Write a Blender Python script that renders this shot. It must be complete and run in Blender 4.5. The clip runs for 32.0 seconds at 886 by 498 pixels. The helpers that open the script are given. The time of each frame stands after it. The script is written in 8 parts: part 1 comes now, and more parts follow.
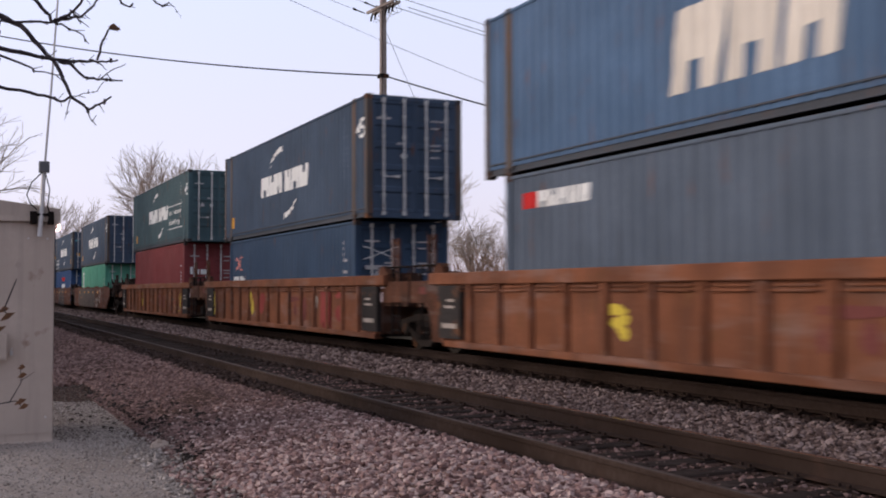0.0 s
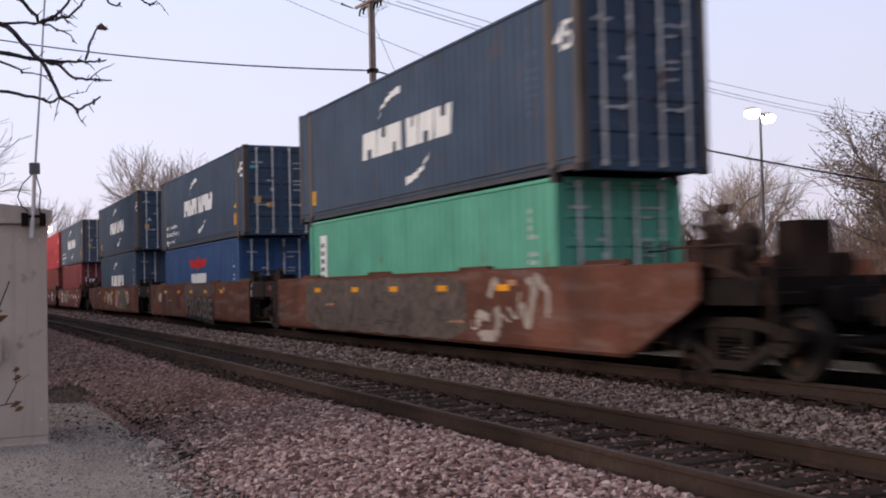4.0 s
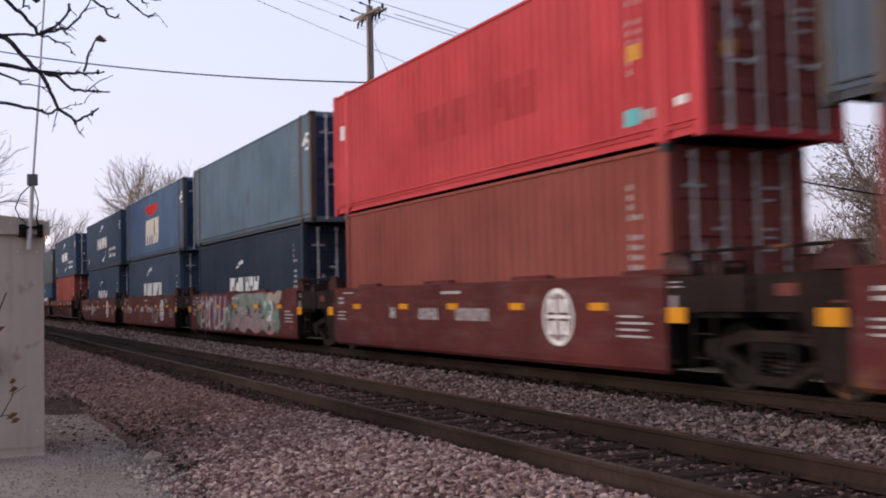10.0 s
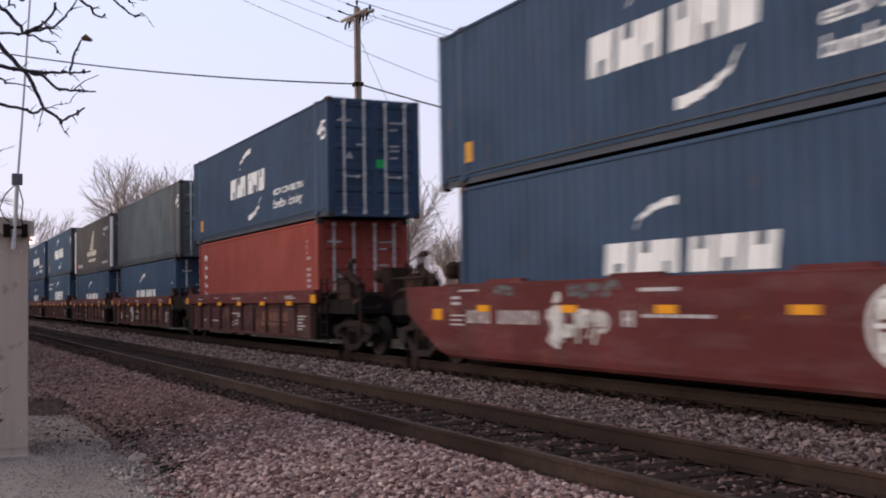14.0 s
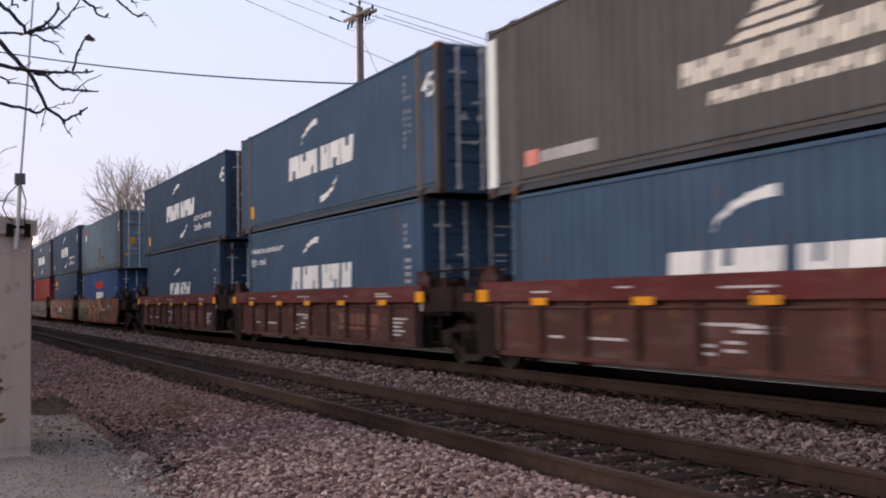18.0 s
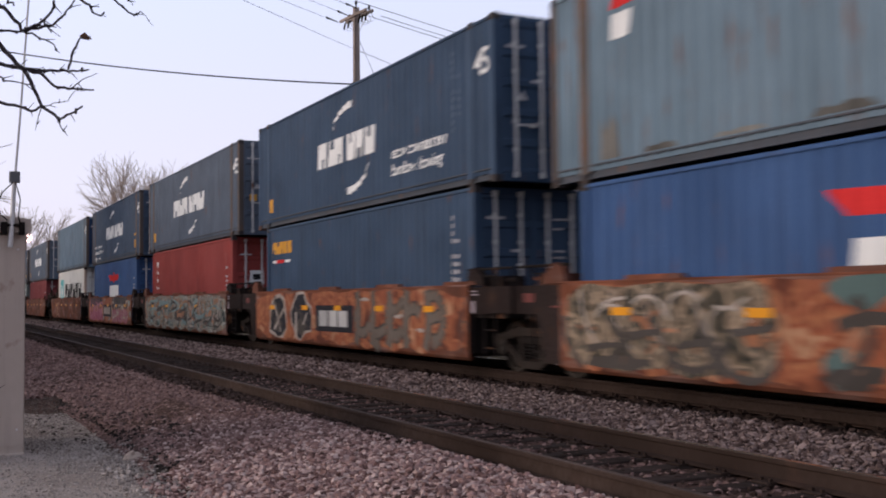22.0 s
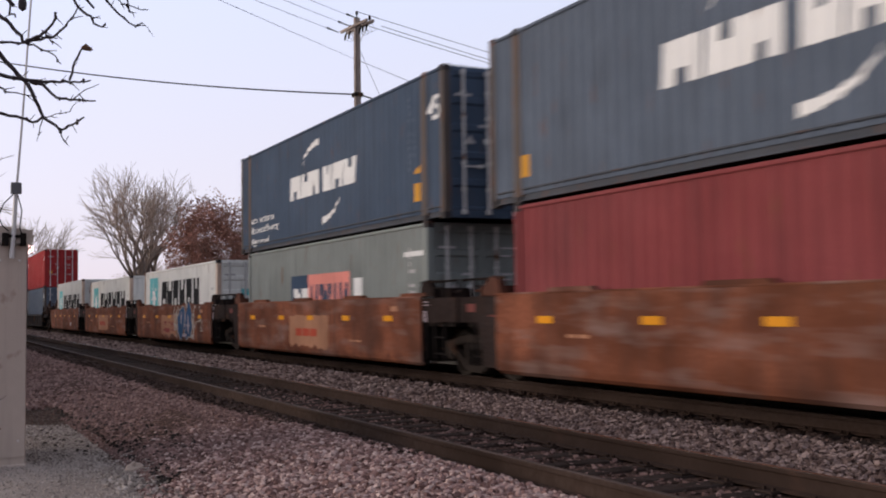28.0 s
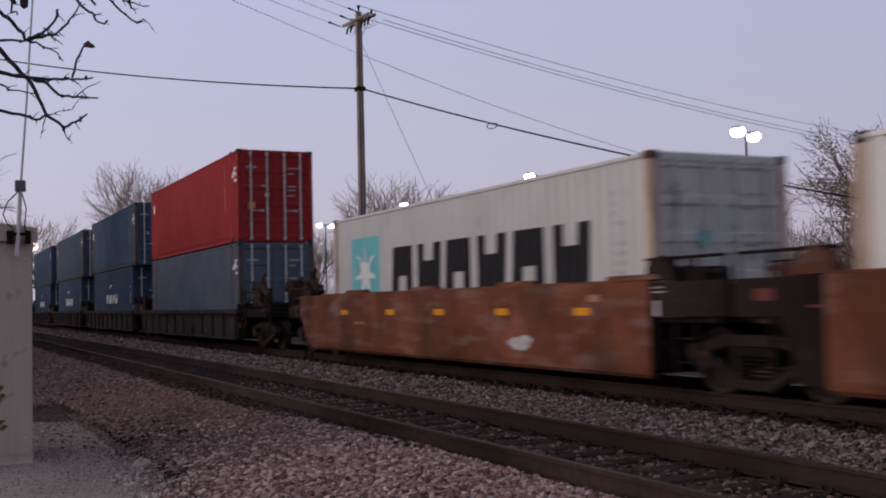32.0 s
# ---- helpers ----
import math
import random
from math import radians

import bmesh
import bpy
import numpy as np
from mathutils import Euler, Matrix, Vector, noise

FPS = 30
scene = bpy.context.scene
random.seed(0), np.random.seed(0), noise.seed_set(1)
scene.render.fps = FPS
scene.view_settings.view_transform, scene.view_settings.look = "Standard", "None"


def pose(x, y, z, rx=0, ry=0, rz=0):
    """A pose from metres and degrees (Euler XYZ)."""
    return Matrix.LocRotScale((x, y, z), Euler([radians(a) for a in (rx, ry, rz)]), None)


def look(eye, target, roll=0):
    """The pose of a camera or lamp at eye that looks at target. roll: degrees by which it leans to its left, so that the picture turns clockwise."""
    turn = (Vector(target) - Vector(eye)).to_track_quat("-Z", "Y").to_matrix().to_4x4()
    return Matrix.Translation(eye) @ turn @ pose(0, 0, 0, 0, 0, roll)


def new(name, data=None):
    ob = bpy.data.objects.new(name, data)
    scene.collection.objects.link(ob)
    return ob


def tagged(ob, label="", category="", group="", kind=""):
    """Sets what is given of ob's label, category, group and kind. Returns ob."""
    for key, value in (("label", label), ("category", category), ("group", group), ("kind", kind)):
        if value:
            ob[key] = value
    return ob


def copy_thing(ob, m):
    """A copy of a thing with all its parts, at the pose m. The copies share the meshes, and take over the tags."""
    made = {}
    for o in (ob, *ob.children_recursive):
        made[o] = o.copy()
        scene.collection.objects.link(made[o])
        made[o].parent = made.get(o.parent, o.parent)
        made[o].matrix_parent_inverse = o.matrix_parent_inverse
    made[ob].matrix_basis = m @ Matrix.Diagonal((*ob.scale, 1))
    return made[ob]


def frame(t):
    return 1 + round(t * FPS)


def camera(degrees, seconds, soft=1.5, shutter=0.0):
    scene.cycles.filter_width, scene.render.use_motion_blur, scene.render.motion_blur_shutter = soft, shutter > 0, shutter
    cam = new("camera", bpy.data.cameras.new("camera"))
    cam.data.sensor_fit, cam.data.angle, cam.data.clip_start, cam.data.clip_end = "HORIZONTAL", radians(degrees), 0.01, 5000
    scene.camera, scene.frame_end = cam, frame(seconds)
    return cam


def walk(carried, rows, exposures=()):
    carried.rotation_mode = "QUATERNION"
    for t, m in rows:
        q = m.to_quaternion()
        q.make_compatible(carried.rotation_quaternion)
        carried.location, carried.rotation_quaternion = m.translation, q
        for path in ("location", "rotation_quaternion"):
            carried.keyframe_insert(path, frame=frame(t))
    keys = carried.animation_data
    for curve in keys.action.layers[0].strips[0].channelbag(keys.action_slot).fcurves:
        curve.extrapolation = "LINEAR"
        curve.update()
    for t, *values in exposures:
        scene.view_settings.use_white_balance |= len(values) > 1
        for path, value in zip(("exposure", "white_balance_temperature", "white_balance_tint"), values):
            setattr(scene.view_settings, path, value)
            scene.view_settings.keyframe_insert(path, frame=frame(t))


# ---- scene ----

# ---------------------------------------------------------------- camera
EYE = (0.0, -9.97, 1.26)
cam = camera(45.36, 32.0, soft=1.9, shutter=0.5)
# seconds, yaw, pitch, roll of the hand-held camera
TURNS = [
    (0, 64.89, 2.21, 0.16), (0.5, 64.76, 2.11, 0.83), (1, 64.6, 2.08, 1.31), (1.5, 64.41, 1.98, 1.92), (2, 64.35, 1.8, 2.05),
    (2.5, 64.3, 1.57, 1.82), (4.5, 64.61, 2.14, 1.12), (5, 64.75, 2.53, 1.1), (5.5, 64.7, 2.81, 1.06), (6, 64.72, 2.94, 1.17),
    (6.5, 64.82, 2.85, 1.02), (7, 64.71, 2.67, 1.04), (7.5, 64.62, 2.57, 0.97), (8, 64.57, 2.44, 1.06), (8.5, 64.49, 2.3, 1.18),
    (9, 64.49, 2.19, 1.15), (9.5, 64.52, 2.29, 1.05), (10, 64.43, 2.52, 1.19), (10.5, 64.24, 2.83, 1.14), (11, 64.15, 3, 0.99),
    (11.5, 63.77, 2.99, 0.84), (12, 63.69, 2.95, 0.68), (12.5, 63.65, 2.99, 0.96), (13, 63.6, 2.85, 1.18), (13.5, 63.63, 2.76, 1.07),
    (14, 63.69, 2.6, 0.97), (14.5, 63.79, 2.37, 0.84), (16.5, 63.76, 2.87, 1.46), (17, 63.89, 2.89, 1.26), (17.5, 63.83, 2.76, 1.09),
    (18, 63.82, 2.6, 0.92), (18.5, 63.93, 2.56, 0.93), (19, 63.89, 2.68, 1.14), (19.5, 64.04, 2.73, 1.06), (20, 64.04, 2.71, 0.98),
    (20.5, 63.98, 2.64, 0.79), (21, 63.91, 2.68, 0.62), (21.5, 63.59, 2.74, 0.76), (22, 63.53, 2.65, 0.57), (22.5, 63.51, 2.54, 0.46),
    (23, 63.52, 2.46, 0.41), (23.5, 63.43, 2.38, 0.39), (24, 63.5, 2.37, 0.47), (24.5, 63.55, 2.5, 0.36), (25, 63.6, 2.62, 0.36),
    (25.5, 63.51, 2.72, 0.36), (27.5, 63.6, 2.98, 0.85), (28, 63.61, 3.17, 0.75), (28.5, 63.7, 3.24, 0.54), (29, 63.77, 3.22, 0.59),
    (29.5, 63.79, 3.13, 0.71), (30, 63.84, 3.25, 1.1), (30.5, 63.87, 3.13, 1.26), (31, 63.95, 3.03, 1.38), (31.5, 63.89, 2.93, 1.26),
    (32, 63.87, 2.81, 1.34),
]
walk(cam, [(t, pose(*EYE, 90 + pitch, roll, yaw)) for t, yaw, pitch, roll in TURNS],
     exposures=[(0.0, 0.0, 6500, 10), (26.0, 0.0, 6500, 10), (28.0, -0.02, 6700, 9), (29.0, -0.35, 6450, 12), (30.0, -0.82, 6350, 15), (32.0, -0.70, 6350, 15)])

# ---------------------------------------------------------------- world and light
world = bpy.data.worlds.new("dusk")
scene.world = world
world.use_nodes = True
wn, wl = world.node_tree.nodes, world.node_tree.links
wn.clear()
sky = wn.new("ShaderNodeTexSky")
sky.sky_type, sky.sun_disc = "NISHITA", False
sky.sun_elevation, sky.sun_rotation = radians(8.0), radians(218)
sky.air_density, sky.dust_density, sky.ozone_density = 1.0, 1.5, 3.0
geo = wn.new("ShaderNodeTexCoord")
sep = wn.new("ShaderNodeSeparateXYZ")
ramp = wn.new("ShaderNodeValToRGB")
els = ramp.color_ramp.elements
els[0].position, els[0].color = 0.0, (0.80, 0.71, 0.82, 1)
els[1].position, els[1].color = 1.0, (0.42, 0.44, 0.54, 1)
for at, tint in ((0.10, (0.82, 0.79, 0.95, 1)), (0.28, (0.76, 0.81, 1.05, 1)), (0.55, (0.55, 0.57, 0.70, 1))):
    els.new(at).color = tint
mix = wn.new("ShaderNodeMix")
mix.data_type, mix.inputs[0].default_value = "RGBA", 0.9
skyk = wn.new("ShaderNodeVectorMath")
skyk.operation = "SCALE"
skyk.inputs["Scale"].default_value = 0.12
bg = wn.new("ShaderNodeBackground")
bg.inputs["Strength"].default_value = 1.17
out = wn.new("ShaderNodeOutputWorld")
wl.new(geo.outputs["Generated"], sep.inputs[0])
wl.new(sep.outputs["Z"], ramp.inputs["Fac"])
wl.new(sky.outputs[0], skyk.inputs[0])
wl.new(skyk.outputs[0], mix.inputs["A"])
dusk = wn.new("ShaderNodeVectorMath")
dusk.operation = "DOT_PRODUCT"
dusk.inputs[1].default_value = (-0.50, -0.86, 0.0)
side = wn.new("ShaderNodeMapRange")
side.inputs[1].default_value, side.inputs[2].default_value, side.inputs[3].default_value, side.inputs[4].default_value = -1.0, 1.0, 0.76, 1.08
shade = wn.new("ShaderNodeVectorMath")
shade.operation = "SCALE"
wl.new(geo.outputs["Generated"], dusk.inputs[0])
wl.new(dusk.outputs["Value"], side.inputs[0])
wl.new(ramp.outputs["Color"], shade.inputs[0])
wl.new(side.outputs[0], shade.inputs["Scale"])
wl.new(shade.outputs[0], mix.inputs["B"])
wl.new(mix.outputs["Result"], bg.inputs["Color"])
wl.new(bg.outputs[0], out.inputs["Surface"])

sun = new("sun", bpy.data.lights.new("sun", "SUN"))
sun.data.energy, sun.data.angle, sun.data.color = 2.7, radians(35), (1.0, 0.83, 0.70)
sun.matrix_world = look((0, 0, 0), (0.58, 1.0, -0.23))


# ---------------------------------------------------------------- materials
def material(name, color, rough=0.7, metal=0.0, vary=0.18, grain=18.0, big=0.7, rust=0.0, rust_color=(0.16, 0.07, 0.035),
             streak=0.0, bump=0.15, fade=0.0, spread=0.06, emit=0.0, spec=0.04, run=False, scuff=0.0):
    """A painted or raw surface: two scales of variation, streaks of dirt, rust spots and fine relief."""
    m = bpy.data.materials.new(name)
    m.use_nodes = True
    n, l = m.node_tree.nodes, m.node_tree.links
    b = n["Principled BSDF"]
    b.inputs["Roughness"].default_value, b.inputs["Metallic"].default_value = rough, metal
    b.inputs["Specular IOR Level"].default_value = spec
    tc = n.new("ShaderNodeTexCoord")
    info = n.new("ShaderNodeObjectInfo")
    shift = n.new("ShaderNodeVectorMath")
    shift.operation = "ADD"
    hop = n.new("ShaderNodeVectorMath")
    hop.operation = "SCALE"
    hop.inputs["Scale"].default_value = 37.0
    comb = n.new("ShaderNodeCombineXYZ")
    for k in range(3):
        l.new(info.outputs["Random"], comb.inputs[k])
    l.new(comb.outputs[0], hop.inputs[0])
    l.new(tc.outputs["Object"], shift.inputs[0])
    l.new(hop.outputs[0], shift.inputs[1])

    def noise_tex(scale, detail, stretch=None):
        src = shift.outputs[0]
        if stretch:
            mp = n.new("ShaderNodeMapping")
            mp.inputs["Scale"].default_value = stretch
            l.new(src, mp.inputs[0])
            src = mp.outputs[0]
        t = n.new("ShaderNodeTexNoise")
        t.inputs["Scale"].default_value, t.inputs["Detail"].default_value = scale, detail
        l.new(src, t.inputs["Vector"])
        return t.outputs["Fac"]

    def blend(fac, a, b2, how="MIX"):
        x = n.new("ShaderNodeMix")
        x.data_type, x.blend_type = "RGBA", how
        if isinstance(fac, float):
            x.inputs[0].default_value = fac
        else:
            l.new(fac, x.inputs[0])
        for key, v in (("A", a), ("B", b2)):
            if isinstance(v, tuple):
                x.inputs[key].default_value = (*v, 1)
            else:
                l.new(v, x.inputs[key])
        return x.outputs["Result"]

    def ranged(fac, lo, hi, to0=0.0, to1=1.0):
        r = n.new("ShaderNodeMapRange")
        r.inputs[1].default_value, r.inputs[2].default_value = lo, hi
        r.inputs[3].default_value, r.inputs[4].default_value = to0, to1
        l.new(fac, r.inputs[0])
        return r.outputs[0]

    dark = tuple(c * (1 - 1.6 * vary) for c in color)
    light = tuple(min(1, c * (1 + vary) + 0.02 * vary) for c in color)
    col = blend(ranged(noise_tex(big, 3), 0.3, 0.7), dark, light)
    fine = noise_tex(grain, 4)
    col = blend(ranged(fine, 0.35, 0.65, 0, 0.5), col, tuple(c * (1 - vary) for c in color))
    col = blend(ranged(info.outputs["Random"], 0, 1, 0, spread * 4), col, tuple(min(1, c * 1.25) for c in color))
    if fade:
        col = blend(ranged(noise_tex(0.35, 2), 0.35, 0.75, 0, fade), col, tuple(0.85 * c + 0.045 for c in color))
    if streak:
        st = noise_tex(3.0, 4, (3.0, 3.0, 0.18))
        col = blend(ranged(st, 0.52, 0.72, 0, streak), col, tuple(0.35 * c + 0.02 for c in color))
    if rust:
        spots = noise_tex(2.3, 6) if not run else noise_tex(2.6, 6, (3.2, 3.2, 0.5))
        col = blend(ranged(spots, 0.66 - 0.2 * rust, 0.76 - 0.12 * rust, 0, 1.0 if not run else 0.75), col, rust_color)
    if scuff:
        worn = noise_tex(1.6, 7, (0.5, 1.0, 2.6))
        col = blend(ranged(worn, 0.50, 0.72, 0, scuff), col, tuple(0.55 * c + 0.15 for c in color))
        soot = noise_tex(0.9, 6, (1.0, 1.0, 0.6))
        col = blend(ranged(soot, 0.46, 0.66, 0, scuff * 1.5), col, tuple(0.28 * c + 0.012 for c in color))
    l.new(col, b.inputs["Base Color"])
    l.new(ranged(fine, 0.3, 0.7, max(0.05, rough - 0.1), min(1, rough + 0.12)), b.inputs["Roughness"])
    if bump:
        bp = n.new("ShaderNodeBump")
        bp.inputs["Strength"].default_value, bp.inputs["Distance"].default_value = bump, 0.02
        l.new(fine, bp.inputs["Height"])
        l.new(bp.outputs[0], b.inputs["Normal"])
    if emit:
        b.inputs["Emission Color"].default_value, b.inputs["Emission Strength"].default_value = (*color, 1), emit
    return m


def paint(name, color, rust=0.12, streak=0.45, fade=0.25, vary=0.14):
    return material(name, color, rough=0.62, vary=vary, grain=30, big=0.8, rust=rust, streak=streak, fade=fade, bump=0.05, spread=0.03, run=True)


PAINTS = {
    "navy": paint("navy_paint", (0.0555, 0.0815, 0.1235)),
    "deep": paint("deep_navy_paint", (0.0425, 0.0705, 0.1165), rust=0.05, fade=0.15),
    "ink": paint("ink_blue_paint", (0.027, 0.040, 0.063), rust=0.05, fade=0.15),
    "slate": paint("slate_blue_paint", (0.094, 0.117, 0.153), rust=0.08, fade=0.35),
    "blue": paint("blue_paint", (0.085, 0.142, 0.235), rust=0.08),
    "royal": paint("royal_blue_paint", (0.042, 0.087, 0.196), rust=0.05, fade=0.15),
    "sky": paint("faded_blue_paint", (0.122, 0.178, 0.232), rust=0.12, streak=0.5, fade=0.45),
    "greyblue": paint("weathered_blue_grey_paint", (0.140, 0.200, 0.248), rust=0.3, streak=0.5, fade=0.5),
    "bottle": paint("bottle_green_paint", (0.062, 0.104, 0.117), rust=0.15),
    "mint": paint("mint_green_paint", (0.105, 0.335, 0.235), rust=0.02, streak=0.25),
    "maroon": paint("maroon_paint", (0.205, 0.047, 0.049), rust=0.04),
    "red": paint("bright_red_paint", (0.50, 0.060, 0.068), rust=0.03, streak=0.3),
    "ghost": paint("painted_out_red", (0.41, 0.048, 0.055), rust=0.03, streak=0.3),
    "brick": paint("brick_red_paint", (0.275, 0.054, 0.047), rust=0.03, streak=0.3),
    "orange": paint("orange_red_paint", (0.27, 0.060, 0.046), rust=0.03, streak=0.3),
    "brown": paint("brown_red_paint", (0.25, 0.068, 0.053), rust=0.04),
    "char": paint("dark_grey_paint", (0.106, 0.127, 0.138), rust=0.15, fade=0.3),
    "soot": paint("sooty_grey_paint", (0.098, 0.092, 0.089), rust=0.12, fade=0.2),
    "marine": paint("dull_blue_paint", (0.0495, 0.088, 0.143), rust=0.05),
    "grey": paint("grey_paint", (0.20, 0.222, 0.212), rust=0.12, streak=0.3),
    "pale": paint("pale_grey_paint", (0.68, 0.67, 0.625), rust=0.12, streak=0.25, fade=0.1, vary=0.08),
    "silver": paint("silver_grey_paint", (0.50, 0.50, 0.48), rust=0.12, streak=0.25, fade=0.1, vary=0.08),
    "palepost": paint("rust_stained_grey_paint", (0.50, 0.38, 0.30), rust=0.4, streak=0.3, fade=0.0),
    "cai": paint("dull_red_paint", (0.30, 0.026, 0.028), rust=0.05, streak=0.3),
}
RUST_SPOT = material("rust_spot", (0.168, 0.160, 0.145), rough=0.9, vary=0.4, grain=20, rust=0.4)
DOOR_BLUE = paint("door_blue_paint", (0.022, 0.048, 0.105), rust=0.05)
# bottom rails, darker and greyer than the walls above, with rust
DARK_RAIL = paint("grimy_rail_paint", (0.060, 0.066, 0.078), rust=0.3, streak=0.3, fade=0.2)
STEEL_POST = paint("rusted_post_paint", (0.095, 0.078, 0.070), rust=0.5, fade=0.1)
ROD = material("galvanised_rod", (0.52, 0.50, 0.48), rough=0.6, metal=0.0, rust=0.15)
# car ends and their gear: darker than the sides, rusted and streaked
END_DARK = material("car_end_grime", (0.0205, 0.0128, 0.0112), rough=0.8, vary=0.4, rust=0.35, rust_color=(0.034, 0.020, 0.015), streak=0.4)
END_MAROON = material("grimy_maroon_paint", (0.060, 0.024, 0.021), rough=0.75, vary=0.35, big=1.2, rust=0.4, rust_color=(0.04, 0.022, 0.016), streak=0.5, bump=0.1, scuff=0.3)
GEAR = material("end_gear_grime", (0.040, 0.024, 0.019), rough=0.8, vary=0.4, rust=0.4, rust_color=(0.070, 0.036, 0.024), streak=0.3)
CAST = material("casting_steel", (0.05, 0.045, 0.045), rough=0.75, rust=0.5)
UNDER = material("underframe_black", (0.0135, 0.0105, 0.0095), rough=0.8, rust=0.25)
TRUCK = material("bogie_steel", (0.026, 0.020, 0.017), rough=0.75, rust=0.5, rust_color=(0.045, 0.026, 0.019))
WHEEL = material("wheel_steel", (0.030, 0.025, 0.022), rough=0.6, metal=0.3, rust=0.3)
CAR_ORANGE = material("car_orange_paint", (0.207, 0.080, 0.042), rough=0.7, vary=0.26, big=0.9, rust=0.35, streak=0.65, bump=0.08, scuff=0.4)
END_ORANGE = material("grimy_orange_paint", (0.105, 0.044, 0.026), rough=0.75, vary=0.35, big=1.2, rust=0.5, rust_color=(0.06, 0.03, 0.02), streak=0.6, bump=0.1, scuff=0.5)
CAR_BROWN = material("car_brown_rust", (0.115, 0.046, 0.030), rough=0.75, vary=0.3, big=0.8, rust=0.45, rust_color=(0.10, 0.045, 0.028), streak=0.6, bump=0.1, scuff=0.3)
CAR_RUSTY = material("car_rusty_orange", (0.174, 0.060, 0.032), rough=0.75, vary=0.42, big=1.0, rust=0.45, rust_color=(0.11, 0.042, 0.026), streak=0.6, bump=0.1, scuff=0.5)
CAR_MAROON = material("car_maroon_paint", (0.106, 0.0265, 0.0255), rough=0.65, vary=0.2, big=0.6, rust=0.15, streak=0.5, bump=0.05, scuff=0.18)
CAR_MAROON_DARK = material("car_grimy_maroon", (0.078, 0.034, 0.030), rough=0.75, vary=0.25, big=0.8, rust=0.3, streak=0.5, bump=0.08, scuff=0.25)
CAR_BLACK = material("car_grimy_black", (0.034, 0.029, 0.027), rough=0.75, vary=0.3, rust=0.3, streak=0.5)
WHITE = paint("white_marking", (0.72, 0.72, 0.70), rust=0.02, streak=0.25, fade=0.0, vary=0.06)
CREAM = paint("cream_marking", (0.66, 0.60, 0.52), rust=0.03, streak=0.25, fade=0.0, vary=0.08)
DIM = paint("worn_white_marking", (0.42, 0.40, 0.40), rust=0.15, streak=0.4, fade=0.0)
FAINT = paint("ghost_marking", (0.12, 0.15, 0.20), rust=0.1, streak=0.3, fade=0.0)
BLACK = paint("black_marking", (0.020, 0.020, 0.022), rust=0.02, streak=0.2, fade=0.1)
REDM = paint("red_marking", (0.55, 0.03, 0.03), rust=0.02, streak=0.2, fade=0.0)
CORAL = paint("coral_marking", (0.72, 0.27, 0.22), rust=0.02, streak=0.2, fade=0.1)
TEAL = paint("pale_blue_marking", (0.16, 0.48, 0.50), rust=0.02, streak=0.2, fade=0.0)
FADED = paint("faded_tan_lettering", (0.185, 0.090, 0.062), rust=0.3, streak=0.5, fade=0.0)
YELLOW = paint("yellow_label", (0.62, 0.31, 0.05), rust=0.03, streak=0.2, fade=0.0)
REFLECT = material("yellow_reflector", (0.64, 0.27, 0.02), rough=0.3, vary=0.1, rust=0.02)
GREEN = paint("green_label", (0.03, 0.45, 0.12), rust=0.0, fade=0.0)
SPRAY = {k: paint("spray_" + k, c, rust=0.05, streak=0.3, fade=0.0, vary=0.2) for k, c in {
    "white": (0.46, 0.45, 0.43), "pink": (0.42, 0.19, 0.24), "mint": (0.19, 0.265, 0.26), "seafoam": (0.10, 0.30, 0.24), "slate": (0.115, 0.125, 0.13),
    "teal": (0.075, 0.115, 0.11), "sage": (0.17, 0.175, 0.135), "grey": (0.125, 0.103, 0.085), "black": (0.02, 0.02, 0.025),
    "blue": (0.020, 0.070, 0.150), "yellow": (0.55, 0.42, 0.06), "tan": (0.35, 0.175, 0.105), "red": (0.40, 0.07, 0.04),
    "lilac": (0.40, 0.33, 0.36), "orange": (0.38, 0.14, 0.045), "silt": (0.215, 0.225, 0.20), "rustmark": (0.15, 0.048, 0.042), "dullred": (0.25, 0.05, 0.045), "wine": (0.16, 0.03, 0.05), "smoke": (0.065, 0.056, 0.050), "bone": (0.36, 0.31, 0.27)}.items()}


